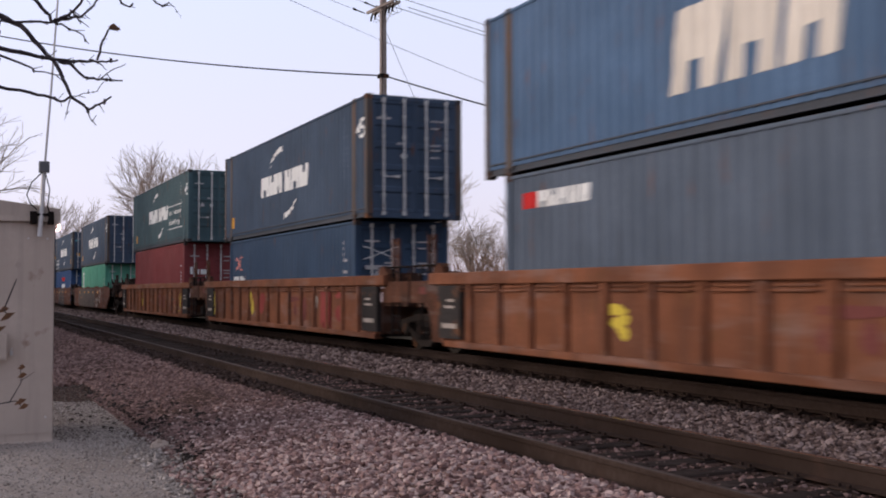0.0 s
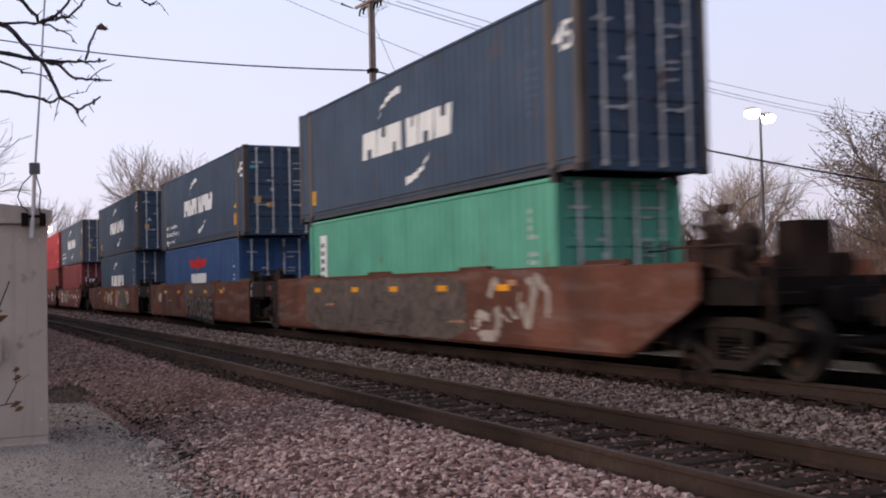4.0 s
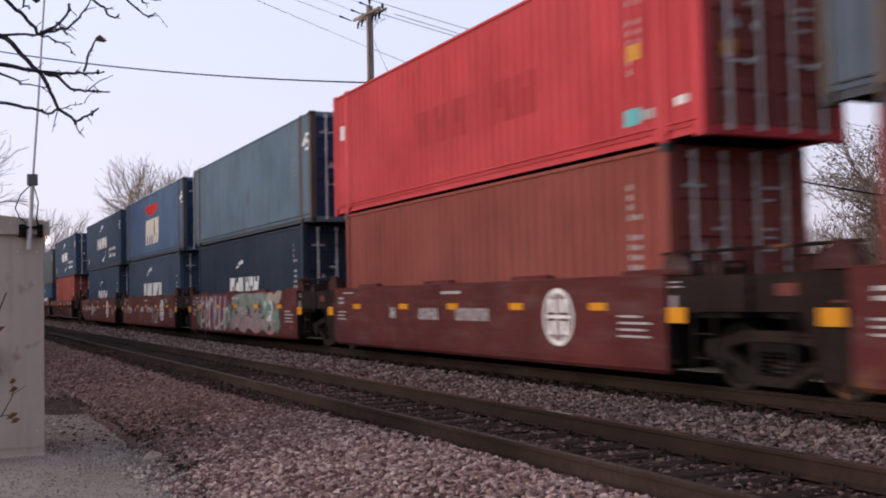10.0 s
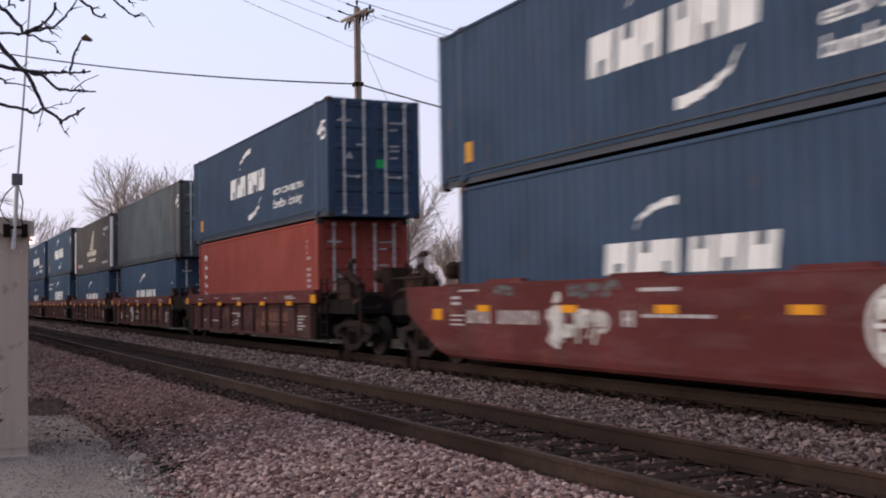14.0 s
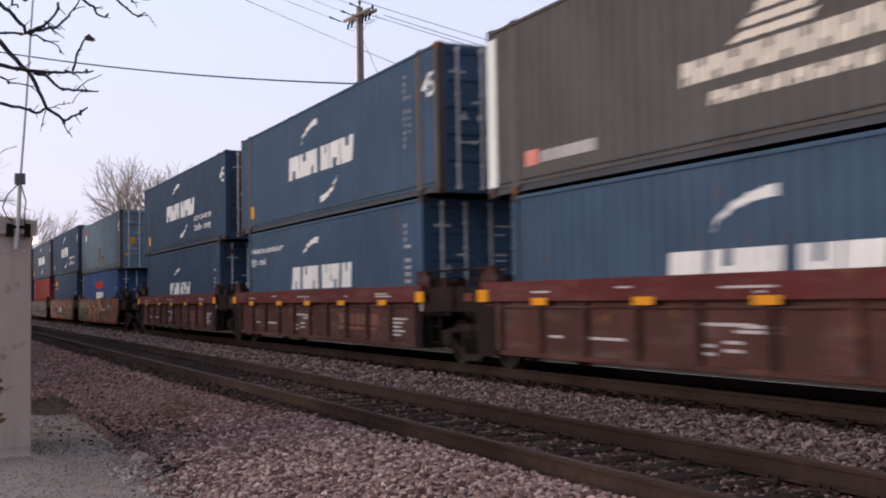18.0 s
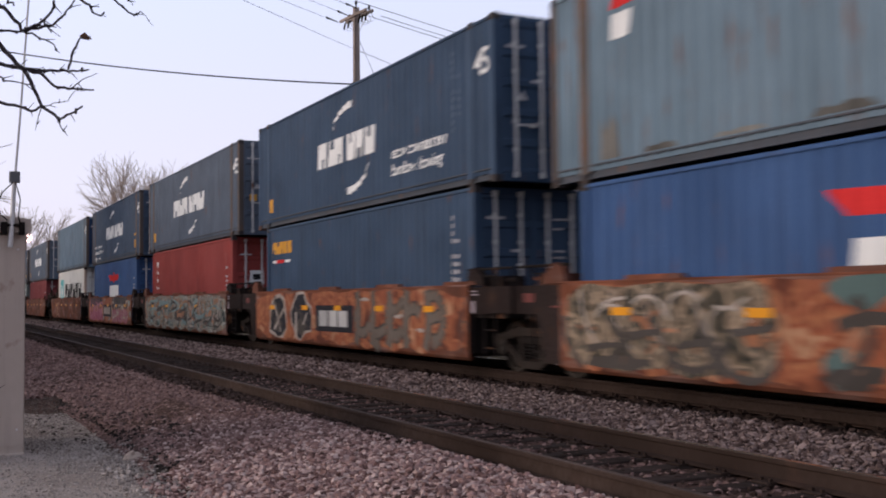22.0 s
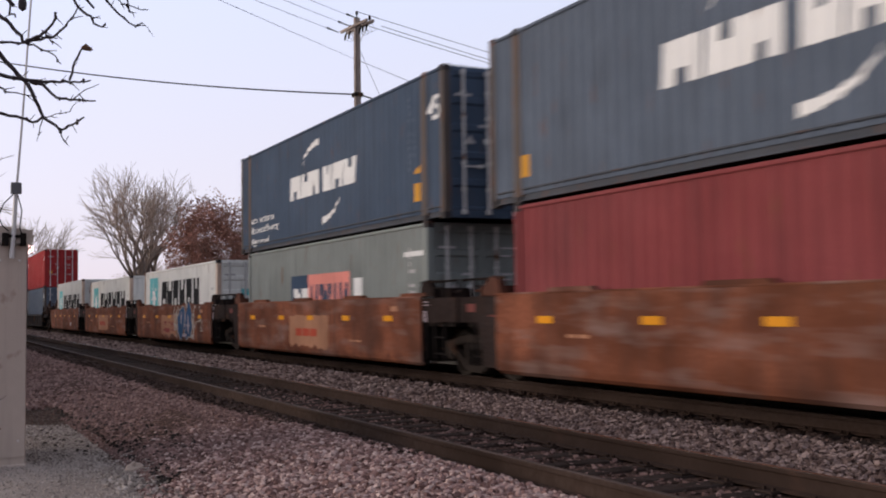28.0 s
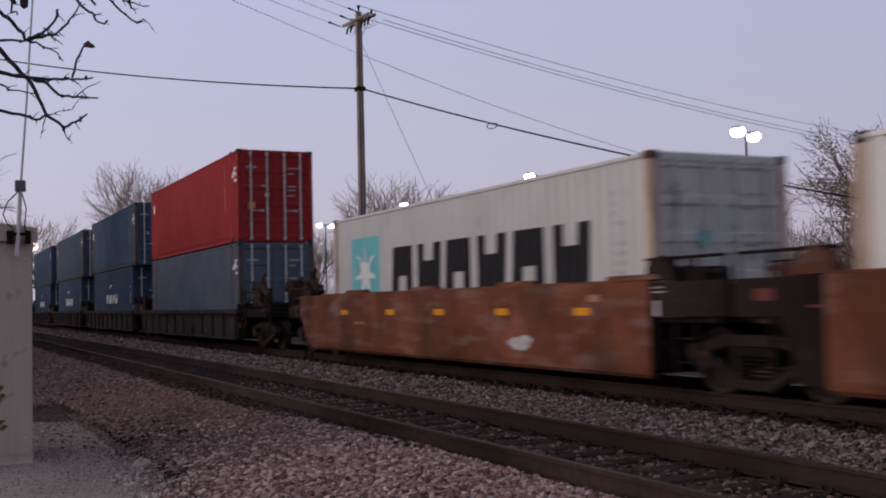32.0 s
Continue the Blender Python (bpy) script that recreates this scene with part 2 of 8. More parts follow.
def mural(name, cols, scale=1.1, warp=0.55, tall=1.0, seed=0.0):
    """Sprayed colours that run softly into one another in curling fields, under a little dirt."""
    m = bpy.data.materials.new(name)
    m.use_nodes = True
    n, l = m.node_tree.nodes, m.node_tree.links
    b = n["Principled BSDF"]
    b.inputs["Roughness"].default_value, b.inputs["Specular IOR Level"].default_value = 0.6, 0.05
    tc, mp = n.new("ShaderNodeTexCoord"), n.new("ShaderNodeMapping")
    mp.inputs["Location"].default_value, mp.inputs["Scale"].default_value = (seed, 0, seed), (1, 0.1, tall)
    curl, field, dirt = (n.new("ShaderNodeTexNoise") for k in range(3))
    for t, sc, det in ((curl, 1.7, 1), (field, scale, 2), (dirt, 6.0, 6)):
        t.inputs["Scale"].default_value, t.inputs["Detail"].default_value = sc, det
    far, add = n.new("ShaderNodeVectorMath"), n.new("ShaderNodeVectorMath")
    far.operation, add.operation = "SCALE", "ADD"
    far.inputs["Scale"].default_value = warp * 3
    ramp = n.new("ShaderNodeValToRGB")
    ramp.color_ramp.interpolation = "EASE"
    e = ramp.color_ramp.elements
    e[0].position, e[0].color = 0.35, (*cols[0], 1)
    e[1].position, e[1].color = 0.65, (*cols[-1], 1)
    for k in range(1, len(cols) - 1):
        e.new(0.35 + 0.30 * k / (len(cols) - 1)).color = (*cols[k], 1)
    mx, mr = n.new("ShaderNodeMix"), n.new("ShaderNodeMapRange")
    mx.data_type, mx.blend_type = "RGBA", "MULTIPLY"
    mx.inputs["B"].default_value = (0.55, 0.5, 0.48, 1)
    mr.inputs[1].default_value, mr.inputs[2].default_value, mr.inputs[4].default_value = 0.48, 0.72, 0.8
    l.new(tc.outputs["Object"], mp.inputs[0])
    l.new(mp.outputs[0], curl.inputs["Vector"])
    l.new(curl.outputs["Color"], far.inputs[0])
    l.new(far.outputs[0], add.inputs[0])
    l.new(mp.outputs[0], add.inputs[1])
    l.new(add.outputs[0], field.inputs["Vector"])
    l.new(tc.outputs["Object"], dirt.inputs["Vector"])
    l.new(field.outputs["Fac"], ramp.inputs[0])
    l.new(dirt.outputs["Fac"], mr.inputs[0])
    l.new(mr.outputs[0], mx.inputs[0])
    l.new(ramp.outputs[0], mx.inputs["A"])
    l.new(mx.outputs["Result"], b.inputs["Base Color"])
    return m


MURAL = {
    "wine": mural("mural_wine", ((0.085, 0.018, 0.026), (0.115, 0.026, 0.036), (0.25, 0.115, 0.15), (0.095, 0.022, 0.032), (0.16, 0.055, 0.078)), 1.5, seed=3.1),
    "rose": mural("mural_rose", ((0.26, 0.21, 0.20), (0.33, 0.19, 0.20), (0.30, 0.20, 0.24), (0.36, 0.23, 0.22), (0.19, 0.20, 0.18)), 1.1, seed=5.7),
    "sage": mural("mural_sage", ((0.10, 0.12, 0.10), (0.22, 0.25, 0.21), (0.27, 0.29, 0.27), (0.20, 0.23, 0.18), (0.07, 0.20, 0.16)), 1.2, seed=8.3),
    "murk": mural("mural_murk", ((0.026, 0.026, 0.021), (0.105, 0.085, 0.060), (0.27, 0.20, 0.14), (0.050, 0.052, 0.043), (0.28, 0.12, 0.062)), 1.5, 0.8, seed=1.9),
    "ochre": mural("mural_ochre", ((0.11, 0.036, 0.022), (0.25, 0.080, 0.040), (0.31, 0.125, 0.060), (0.20, 0.062, 0.034), (0.26, 0.085, 0.042), (0.36, 0.19, 0.11)), 1.3, seed=2.4),
    "frost": mural("mural_frost", ((0.022, 0.036, 0.040), (0.10, 0.12, 0.10), (0.44, 0.42, 0.37), (0.035, 0.055, 0.058), (0.30, 0.31, 0.26), (0.28, 0.11, 0.055), (0.24, 0.26, 0.21)), 1.7, 0.7, seed=6.6),
    "plum": mural("mural_plum", ((0.20, 0.045, 0.085), (0.26, 0.065, 0.11), (0.23, 0.055, 0.10), (0.32, 0.13, 0.16)), 0.9, seed=4.2),
    "ash": mural("mural_ash", ((0.062, 0.048, 0.041), (0.098, 0.078, 0.066), (0.080, 0.063, 0.053), (0.115, 0.092, 0.077)), 1.3, 0.4, seed=7.7),
}
RAIL = material("rail_rust", (0.038, 0.0245, 0.0195), rough=0.8, metal=0.0, vary=0.3, rust=0.2, rust_color=(0.052, 0.031, 0.024))
# far rail under the train: the cars' shade is put into its colour
SHADED_RAIL = material("oily_rail", (0.011, 0.009, 0.008), rough=0.8, vary=0.3)
RAIL_TOP = material("rail_running_face", (0.42, 0.39, 0.37), rough=0.17, metal=0.9, vary=0.25)
RAIL_DULL = material("rail_dull_face", (0.085, 0.062, 0.053), rough=0.65, vary=0.3)
TIE = material("weathered_tie", (0.036, 0.025, 0.021), rough=0.9, vary=0.4, grain=9, big=2.0, bump=0.5)
POLE = material("pole_wood", (0.30, 0.245, 0.215), rough=0.9, vary=0.3, streak=0.5, bump=0.3)
WIRE = material("wire", (0.03, 0.03, 0.035), rough=0.7)
GALV = material("galvanised_pipe", (0.58, 0.56, 0.55), rough=0.5, metal=0.1)
WHIP = material("pale_aerial_tube", (0.55, 0.53, 0.53), rough=0.5, vary=0.1)
HOUSE = material("cabinet_grey_paint", (0.47, 0.39, 0.335), rough=0.55, vary=0.1, big=1.2, rust=0.08, streak=0.2, bump=0.04)
BARK = material("bark", (0.25, 0.20, 0.17), rough=0.95, vary=0.35, bump=0.4)
TWIG = material("twig", (0.46, 0.375, 0.315), rough=0.95, vary=0.3, bump=0.0)
DARKBARK = material("near_bark", (0.055, 0.046, 0.050), rough=0.95, vary=0.3, bump=0.3)
RUSSET = material("russet_leaves", (0.42, 0.225, 0.175), rough=0.9, vary=0.4, bump=0.0)
DRYLEAF = material("dry_leaf", (0.16, 0.085, 0.05), rough=0.9, vary=0.3, bump=0.0)
GREYTWIG = material("grey_twig", (0.27, 0.20, 0.16), rough=0.95, vary=0.3, bump=0.0)
BRUSH = material("dry_brush", (0.36, 0.22, 0.15), rough=0.95, vary=0.4, bump=0.0)
LAMP_POST = material("grey_lamp_post", (0.14, 0.14, 0.15), rough=0.6, vary=0.15)
LAMP = material("lit_lamp", (1.0, 0.97, 0.92), emit=14.0, bump=0.0, vary=0.0)
LAMP_RED = material("lit_signal", (1.0, 0.62, 0.60), emit=10.0, bump=0.0, vary=0.0)


# ---------------------------------------------------------------- mesh builders
class Shape:
    """Collects vertices and faces; simple solids are added to it."""

    def __init__(self):
        self.v, self.f = [], []

    def add(self, verts, faces):
        k = len(self.v)
        self.v += [tuple(p) for p in verts]
        self.f += [tuple(k + i for i in q) for q in faces]
        return self

    def box(self, x0, x1, y0, y1, z0, z1):
        v = [(x, y, z) for x in (x0, x1) for y in (y0, y1) for z in (z0, z1)]
        return self.add(v, [(0, 1, 3, 2), (4, 6, 7, 5), (0, 4, 5, 1), (2, 3, 7, 6), (0, 2, 6, 4), (1, 5, 7, 3)])

    def prism(self, poly, a0, a1, axis="x"):
        """Extrudes an outline. axis x: outline in (y, z); y: in (x, z); z: in (x, y)."""
        put = {"x": lambda p, a: (a, p[0], p[1]), "y": lambda p, a: (p[0], a, p[1]), "z": lambda p, a: (p[0], p[1], a)}[axis]
        n = len(poly)
        v = [put(p, a0) for p in poly] + [put(p, a1) for p in poly]
        return self.add(v, [tuple(range(n))[::-1], tuple(range(n, 2 * n))] + [(i, (i + 1) % n, n + (i + 1) % n, n + i) for i in range(n)])

    def cbox(self, x0, x1, y0, y1, z0, z1, c=0.012, axis="x"):
        """A box whose edges along one axis are chamfered."""
        a = {"x": (y0, y1, z0, z1, x0, x1), "y": (x0, x1, z0, z1, y0, y1), "z": (x0, x1, y0, y1, z0, z1)}[axis]
        u0, u1, w0, w1, s, e = a
        poly = [(u0 + c, w0), (u1 - c, w0), (u1, w0 + c), (u1, w1 - c), (u1 - c, w1), (u0 + c, w1), (u0, w1 - c), (u0, w0 + c)]
        return self.prism(poly, s, e, axis)

    def tube(self, p, q, r, r2=None, n=8, caps=True):
        p, q = Vector(p), Vector(q)
        r2 = r if r2 is None else r2
        d = (q - p).normalized()
        a = d.orthogonal().normalized()
        b = d.cross(a)
        ring = [(math.cos(2 * math.pi * i / n), math.sin(2 * math.pi * i / n)) for i in range(n)]
        v = [p + r * (c * a + s * b) for c, s in ring] + [q + r2 * (c * a + s * b) for c, s in ring]
        f = [(i, (i + 1) % n, n + (i + 1) % n, n + i) for i in range(n)]
        if caps:
            f += [tuple(range(n))[::-1], tuple(range(n, 2 * n))]
        return self.add(v, f)

    def path(self, pts, r, r2=None, n=6):
        """A bent tube through points, tapering from r to r2."""
        r2 = r if r2 is None else r2
        pts = [Vector(p) for p in pts]
        m, k, a = len(pts) - 1, len(self.v), None
        for i, p in enumerate(pts):
            d = (pts[min(i + 1, m)] - pts[max(i - 1, 0)]).normalized()
            a = d.orthogonal().normalized() if a is None else (a - a.dot(d) * d)
            a = a.normalized() if a.length > 1e-6 else d.orthogonal().normalized()
            b, q = d.cross(a), r + (r2 - r) * i / m
            self.v += [tuple(p + q * (math.cos(2 * math.pi * j / n) * a + math.sin(2 * math.pi * j / n) * b)) for j in range(n)]
        self.f += [(k + i * n + j, k + i * n + (j + 1) % n, k + (i + 1) * n + (j + 1) % n, k + (i + 1) * n + j) for i in range(m) for j in range(n)]
        self.f += [tuple(k + j for j in range(n))[::-1], tuple(k + m * n + j for j in range(n))]
        return self

    def lathe(self, profile, n=20, axis="y"):
        """Turns a profile of (radius, along) about an axis through the origin."""
        m = len(profile)
        for i in range(n):
            c, s = math.cos(2 * math.pi * i / n), math.sin(2 * math.pi * i / n)
            for r, a in profile:
                self.v.append((r * c, a, r * s) if axis == "y" else (r * c, r * s, a))
        k = len(self.v) - n * m
        for i in range(n):
            for j in range(m - 1):
                p, q = k + i * m, k + (i + 1) % n * m
                self.f.append((p + j, p + j + 1, q + j + 1, q + j))
        return self

    def mesh(self, name, mat, smooth=False):
        me = bpy.data.meshes.new(name)
        me.from_pydata(self.v, [], self.f)
        me.materials.append(mat)
        if smooth:
            me.polygons.foreach_set("use_smooth", [True] * len(me.polygons))
        me.update()
        return me


def part(name, shape, mat, parent, label="", at=None, smooth=False):
    """Links a shape, or a mesh that is shared, as one mesh object under a thing or a part."""
    me = shape if isinstance(shape, bpy.types.Mesh) else shape.mesh(name, mat, smooth)
    ob = new(name, me)
    if mat is not None and me.materials[0] != mat:
        ob.material_slots[0].link = "OBJECT"
        ob.material_slots[0].material = mat
    ob.parent = parent
    if at is not None:
        ob.matrix_basis = at
    if label:
        ob["label"] = label
    return ob


def thing(name, label, category, at=None, group="", kind=""):
    ob = new(name)
    ob.empty_display_size = 0.2
    if at is not None:
        ob.matrix_basis = at
    return tagged(ob, label, category, group, kind)


STORE = {}


def kept_mesh(key, build):
    if key not in STORE:
        STORE[key] = build()
    return STORE[key]


def text_mesh(words, size, shear=0.0, bold=0.012):
    """Letters of the built-in font as a flat mesh in x, z."""
    def build():
        cu = bpy.data.curves.new("letters", "FONT")
        cu.body, cu.size, cu.shear, cu.resolution_u = words, size, shear, 3
        cu.offset = bold * size
        ob = bpy.data.objects.new("letters", cu)
        me = bpy.data.meshes.new_from_object(ob)
        bpy.data.objects.remove(ob)
        vs = [(v.co.x, v.co.y) for v in me.vertices]
        fs = [tuple(p.vertices) for p in me.polygons]
        bpy.data.meshes.remove(me)
        return vs, fs
    return kept_mesh(("text", words, size, shear, bold), build)


# ---------------------------------------------------------------- freight containers
W2 = 1.219
PITCH, DEEP = 0.278, 0.036
BREAKS = (0.0, 0.072, 0.140, 0.210, 0.278)


def groove(x):
    """How far the corrugated side lies back at x."""
    u = x % PITCH
    if u < BREAKS[1]:
        return 0.0
    if u < BREAKS[2]:
        return DEEP * (u - BREAKS[1]) / (BREAKS[2] - BREAKS[1])
    if u < BREAKS[3]:
        return DEEP
    return DEEP * (BREAKS[4] - u) / (BREAKS[4] - BREAKS[3])


def wave_xs(x0, x1):
    xs = [x0, x1]
    for k in range(math.floor(x0 / PITCH), math.ceil(x1 / PITCH) + 1):
        xs += [k * PITCH + b for b in BREAKS[:4] if x0 < k * PITCH + b < x1]
    return sorted(set(xs))


def side_mesh(length, height):
    def build():
        s = Shape()
        xs = wave_xs(-length / 2 + 0.14, length / 2 - 0.14)
        z0, z1 = 0.15, height - 0.07
        v = [(x, -W2 + 0.012 + groove(x), z) for x in xs for z in (z0, z1)]
        s.add(v, [(2 * i, 2 * i + 2, 2 * i + 3, 2 * i + 1) for i in range(len(xs) - 1)])
        return s.mesh("side_wall", PAINTS["navy"])
    return kept_mesh(("side", length, height), build)


def end_wall_mesh(height):
    def build():
        s = Shape()
        ys = [y for y in wave_xs(-W2 + 0.12, W2 - 0.12)]
        v = [(-0.012 - groove(y), y, z) for y in ys for z in (0.15, height - 0.08)]
        s.add(v, [(2 * i, 2 * i + 2, 2 * i + 3, 2 * i + 1) for i in range(len(ys) - 1)])
        return s.mesh("end_wall", PAINTS["navy"])
    return kept_mesh(("end", height), build)


def door_mesh(height):
    """One door leaf with recessed horizontal panels, its hinge edge at y = 0, outside at x = 0."""
    def build():
        s = Shape()
        w, z0, z1, n = 1.075, 0.16, height - 0.14, 5
        ys = [0.0, 0.06, 0.085, w - 0.085, w - 0.06, w]
        zs = [z0]
        for k in range(n):
            a, c = z0 + (z1 - z0) * k / n, z0 + (z1 - z0) * (k + 1) / n
            zs += [a + 0.05, a + 0.085, c - 0.085, c - 0.05]
        zs.append(z1)
        for i, z in enumerate(zs):
            for j, y in enumerate(ys):
                deep = 0 < i < len(zs) - 1 and (i - 1) % 4 in (1, 2) and j in (2, 3)
                s.v.append((-0.036 if deep else 0.0, y, z))
        m = len(ys)
        s.f = [(i * m + j, i * m + j + 1, (i + 1) * m + j + 1, (i + 1) * m + j) for i in range(len(zs) - 1) for j in range(m - 1)]
        rim = [j for j in range(m)] + [i * m + m - 1 for i in range(1, len(zs))] + [(len(zs) - 1) * m + j for j in range(m - 2, -1, -1)] + [i * m for i in range(len(zs) - 2, 0, -1)]
        k = len(s.v)
        s.v += [(-0.05, s.v[q][1], s.v[q][2]) for q in rim]
        s.f += [(rim[q], k + q, k + (q + 1) % len(rim), rim[(q + 1) % len(rim)]) for q in range(len(rim))]
        s.f.append(tuple(range(k, k + len(rim))))
        return s.mesh("door", PAINTS["navy"])
    return kept_mesh(("door", height), build)


def rod_mesh(height):
    def build():
        s = Shape()
        s.tube((0.04, 0, 0.10), (0.04, 0, height - 0.09), 0.029, n=8)
        for z in (0.12, height - 0.12):
            s.cbox(0.0, 0.062, -0.045, 0.045, z - 0.045, z + 0.045, 0.01, "z")
        for z in (0.55, height * 0.36, height * 0.66, height - 0.5):
            s.cbox(0.0, 0.06, -0.04, 0.04, z - 0.03, z + 0.03, 0.008, "z")
        return s.mesh("lock_rod", ROD)
    return kept_mesh(("rod", height), build)


def handle_mesh():
    def build():
        s = Shape()
        s.cbox(0.035, 0.06, 0.0, 0.36, -0.014, 0.014, 0.005, "y")
        s.cbox(0.0, 0.07, 0.30, 0.40, -0.03, 0.035, 0.006, "z")
        return s.mesh("handle", ROD)
    return kept_mesh("handle", build)


def casting_mesh():
    def build():
        s = Shape()
        s.cbox(-0.089, 0.089, -0.081, 0.081, 0, 0.118, 0.012, "z")
        s.prism([(-0.05, 0.03), (0.05, 0.03), (0.062, 0.06), (0.05, 0.088), (-0.05, 0.088), (-0.062, 0.06)], -0.083, -0.079, "y")
        return s.mesh("corner_casting", CAST)
    return kept_mesh("casting", build)


def box_shape_mesh(name, mat, *dims, c=0.012, axis="x"):
    return kept_mesh((name, dims, c, axis), lambda: Shape().cbox(*dims, c, axis).mesh(name, mat))


def channel_mesh(hl, sy, top):
    """The bottom side rail: a channel that opens outwards, with a lip above and a flange below."""
    y = lambda d: sy * (W2 - d)
    outline = [(0.0, top), (0.0, top - 0.022), (0.052, top - 0.034), (0.052, 0.066), (0.016, 0.056), (0.016, 0.040), (0.07, 0.040), (0.07, top)]
    return kept_mesh(("channel", hl, sy, top), lambda: Shape().prism([(y(d), z) for d, z in outline], -hl + 0.16, hl - 0.16).mesh("bottom_rail", CAST))


def decal(name, polys, mat, parent, proud=0.006, label="", key=None):
    """A painted marking that follows the corrugated side. polys: outlines in (x, z)."""
    def build():
        bm = bmesh.new()
        for poly in polys:
            verts = [bm.verts.new((x, 0, z)) for x, z in poly]
            bm.faces.new(verts)
        xs = [v.co.x for v in bm.verts]
        for x in wave_xs(min(xs), max(xs))[1:-1]:
            bmesh.ops.bisect_plane(bm, geom=bm.verts[:] + bm.edges[:] + bm.faces[:], plane_co=(x, 0, 0), plane_no=(1, 0, 0))
        for v in bm.verts:
            v.co.y = -W2 + 0.012 + groove(v.co.x) - proud
        bmesh.ops.recalc_face_normals(bm, faces=bm.faces[:])
        me = bpy.data.meshes.new(name)
        bm.to_mesh(me)
        bm.free()
        me.materials.append(mat)
        return me
    me = kept_mesh(("decal", key), build) if key else build()
    return part(name, me, mat, parent, label)


def letters(name, words, size, x, z, mat, parent, shear=0.0, label="", width=None, key=None):
    vs, fs = text_mesh(words, size, shear)
    k = width / max(v[0] for v in vs) if width else 1.0
    polys = [[(x + k * vs[i][0], z + vs[i][1]) for i in f] for f in fs]
    ob = decal(name, polys, mat, parent, label=label, key=key)
    ob["kind"] = "stuff"
    return ob


def bar(x, z, w, h, lean=0.0):
    return [(x, z), (x + w, z), (x + w + lean, z + h), (x + lean, z + h)]


def arc_band(cx, cz, rx, rz, a0, a1, w0, w1, n=8):
    """A curved band that swells from w0 to w1."""
    out, inn = [], []
    for i in range(n + 1):
        a = radians(a0 + (a1 - a0) * i / n)
        w = w0 + (w1 - w0) * i / n
        out.append((cx + rx * math.cos(a), cz + rz * math.sin(a) + w / 2))
        inn.append((cx + rx * math.cos(a), cz + rz * math.sin(a) - w / 2))
    return [[inn[i], inn[i + 1], out[i + 1], out[i]] for i in range(n)]


def wordmark(name, cells, x0, z0, height, lean, mat, parent, key, proud=0.006, stroke=0.37):
    """A brand's wordmark as plain blocks: one slanted block for each (offset, width), notched in turn below and above."""
    for k, (dx, w) in enumerate(cells):
        s, x, low = w * stroke, x0 + dx, height * (0.36 if k % 2 == 0 else 0.0)
        web = [(px + lean * low / height, pz) for px, pz in bar(x + s, z0 + low, w - 2 * s, height * 0.64, lean * 0.64)]
        decal(name, [bar(x, z0, s, height, lean), web, bar(x + w - s, z0, s, height, lean)], mat, parent, proud, key=(key, k))


def mark_sweep(parent, z, mat, eco="", low=False, size=1.0, xk=0.0):
    """Six white blocks between two curved bands."""
    k = size
    wide = 0.76 if eco == "right" else 1.0
    xk += 0.28 if eco == "right" else 0.0
    cells = [(0.0, 0.80 * k), (0.86 * k, 0.72 * k), (1.50 * k, 0.70 * k), (2.42 * k, 0.66 * k), (3.10 * k, 0.66 * k), (3.82 * k, 0.76 * k)]
    wordmark("logo_block", [(a * wide, c * wide * 0.96) for a, c in cells], -2.22 * k + xk, z, 0.60 * k, 0.05, mat, parent, ("sweep", round(z, 3), size, xk, wide))
    decal("logo_band", arc_band(0.05 * k + xk, z + 0.72 * k, 1.35 * k, 0.56 * k, 168, 96, 0.03, 0.16 * k), mat, parent, key=("sw1", round(z, 3), size, xk))
    if not low:
        decal("logo_band", arc_band(-1.6 * (1 - wide) + xk, z - 0.10 * k, 1.35 * k, 0.60 * k, -8, -84, 0.03, 0.17 * k), mat, parent, key=("sw2", round(z, 3), size, xk, wide))
    if eco == "left":
        for k2, (words, dz, wid) in enumerate((("eco container", -0.33, 2.2), ("bamboo flooring", -0.62, 2.55), ("light steel", -0.95, 1.7))):
            letters("slogan", words, 0.27, -5.8, z + dz, mat, parent, 0.15, width=wid, key=("ecoL", k2, round(z, 3)))
    if eco in ("right", "beside"):
        for k2, (words, dz, wid) in enumerate((("eco container", -0.26, 2.55), ("bamboo flooring", -0.62, 2.35))):
            letters("slogan", words, 0.34, 2.5, z + dz, mat, parent, 0.15, width=wid, key=("ecoR", k2, round(z, 3)))
    if eco == "framed":
        for k2, (words, dz, wid) in enumerate((("eco container", 0.12, 2.5), ("bamboo flooring", -0.30, 2.2))):
            letters("slogan", words, 0.30, 2.75, z + dz, mat, parent, 0.15, width=wid, key=("ecoF", k2, round(z, 3)))
        for k2, r in enumerate(((2.6, 0.47, 2.85, 0.035), (2.6, -0.50, 2.85, 0.035), (5.42, -0.50, 0.035, 0.97))):
            decal("frame_line", [bar(r[0], z + r[1], r[2], r[3])], mat, parent, key=("ecoFl", k2, round(z, 3)))


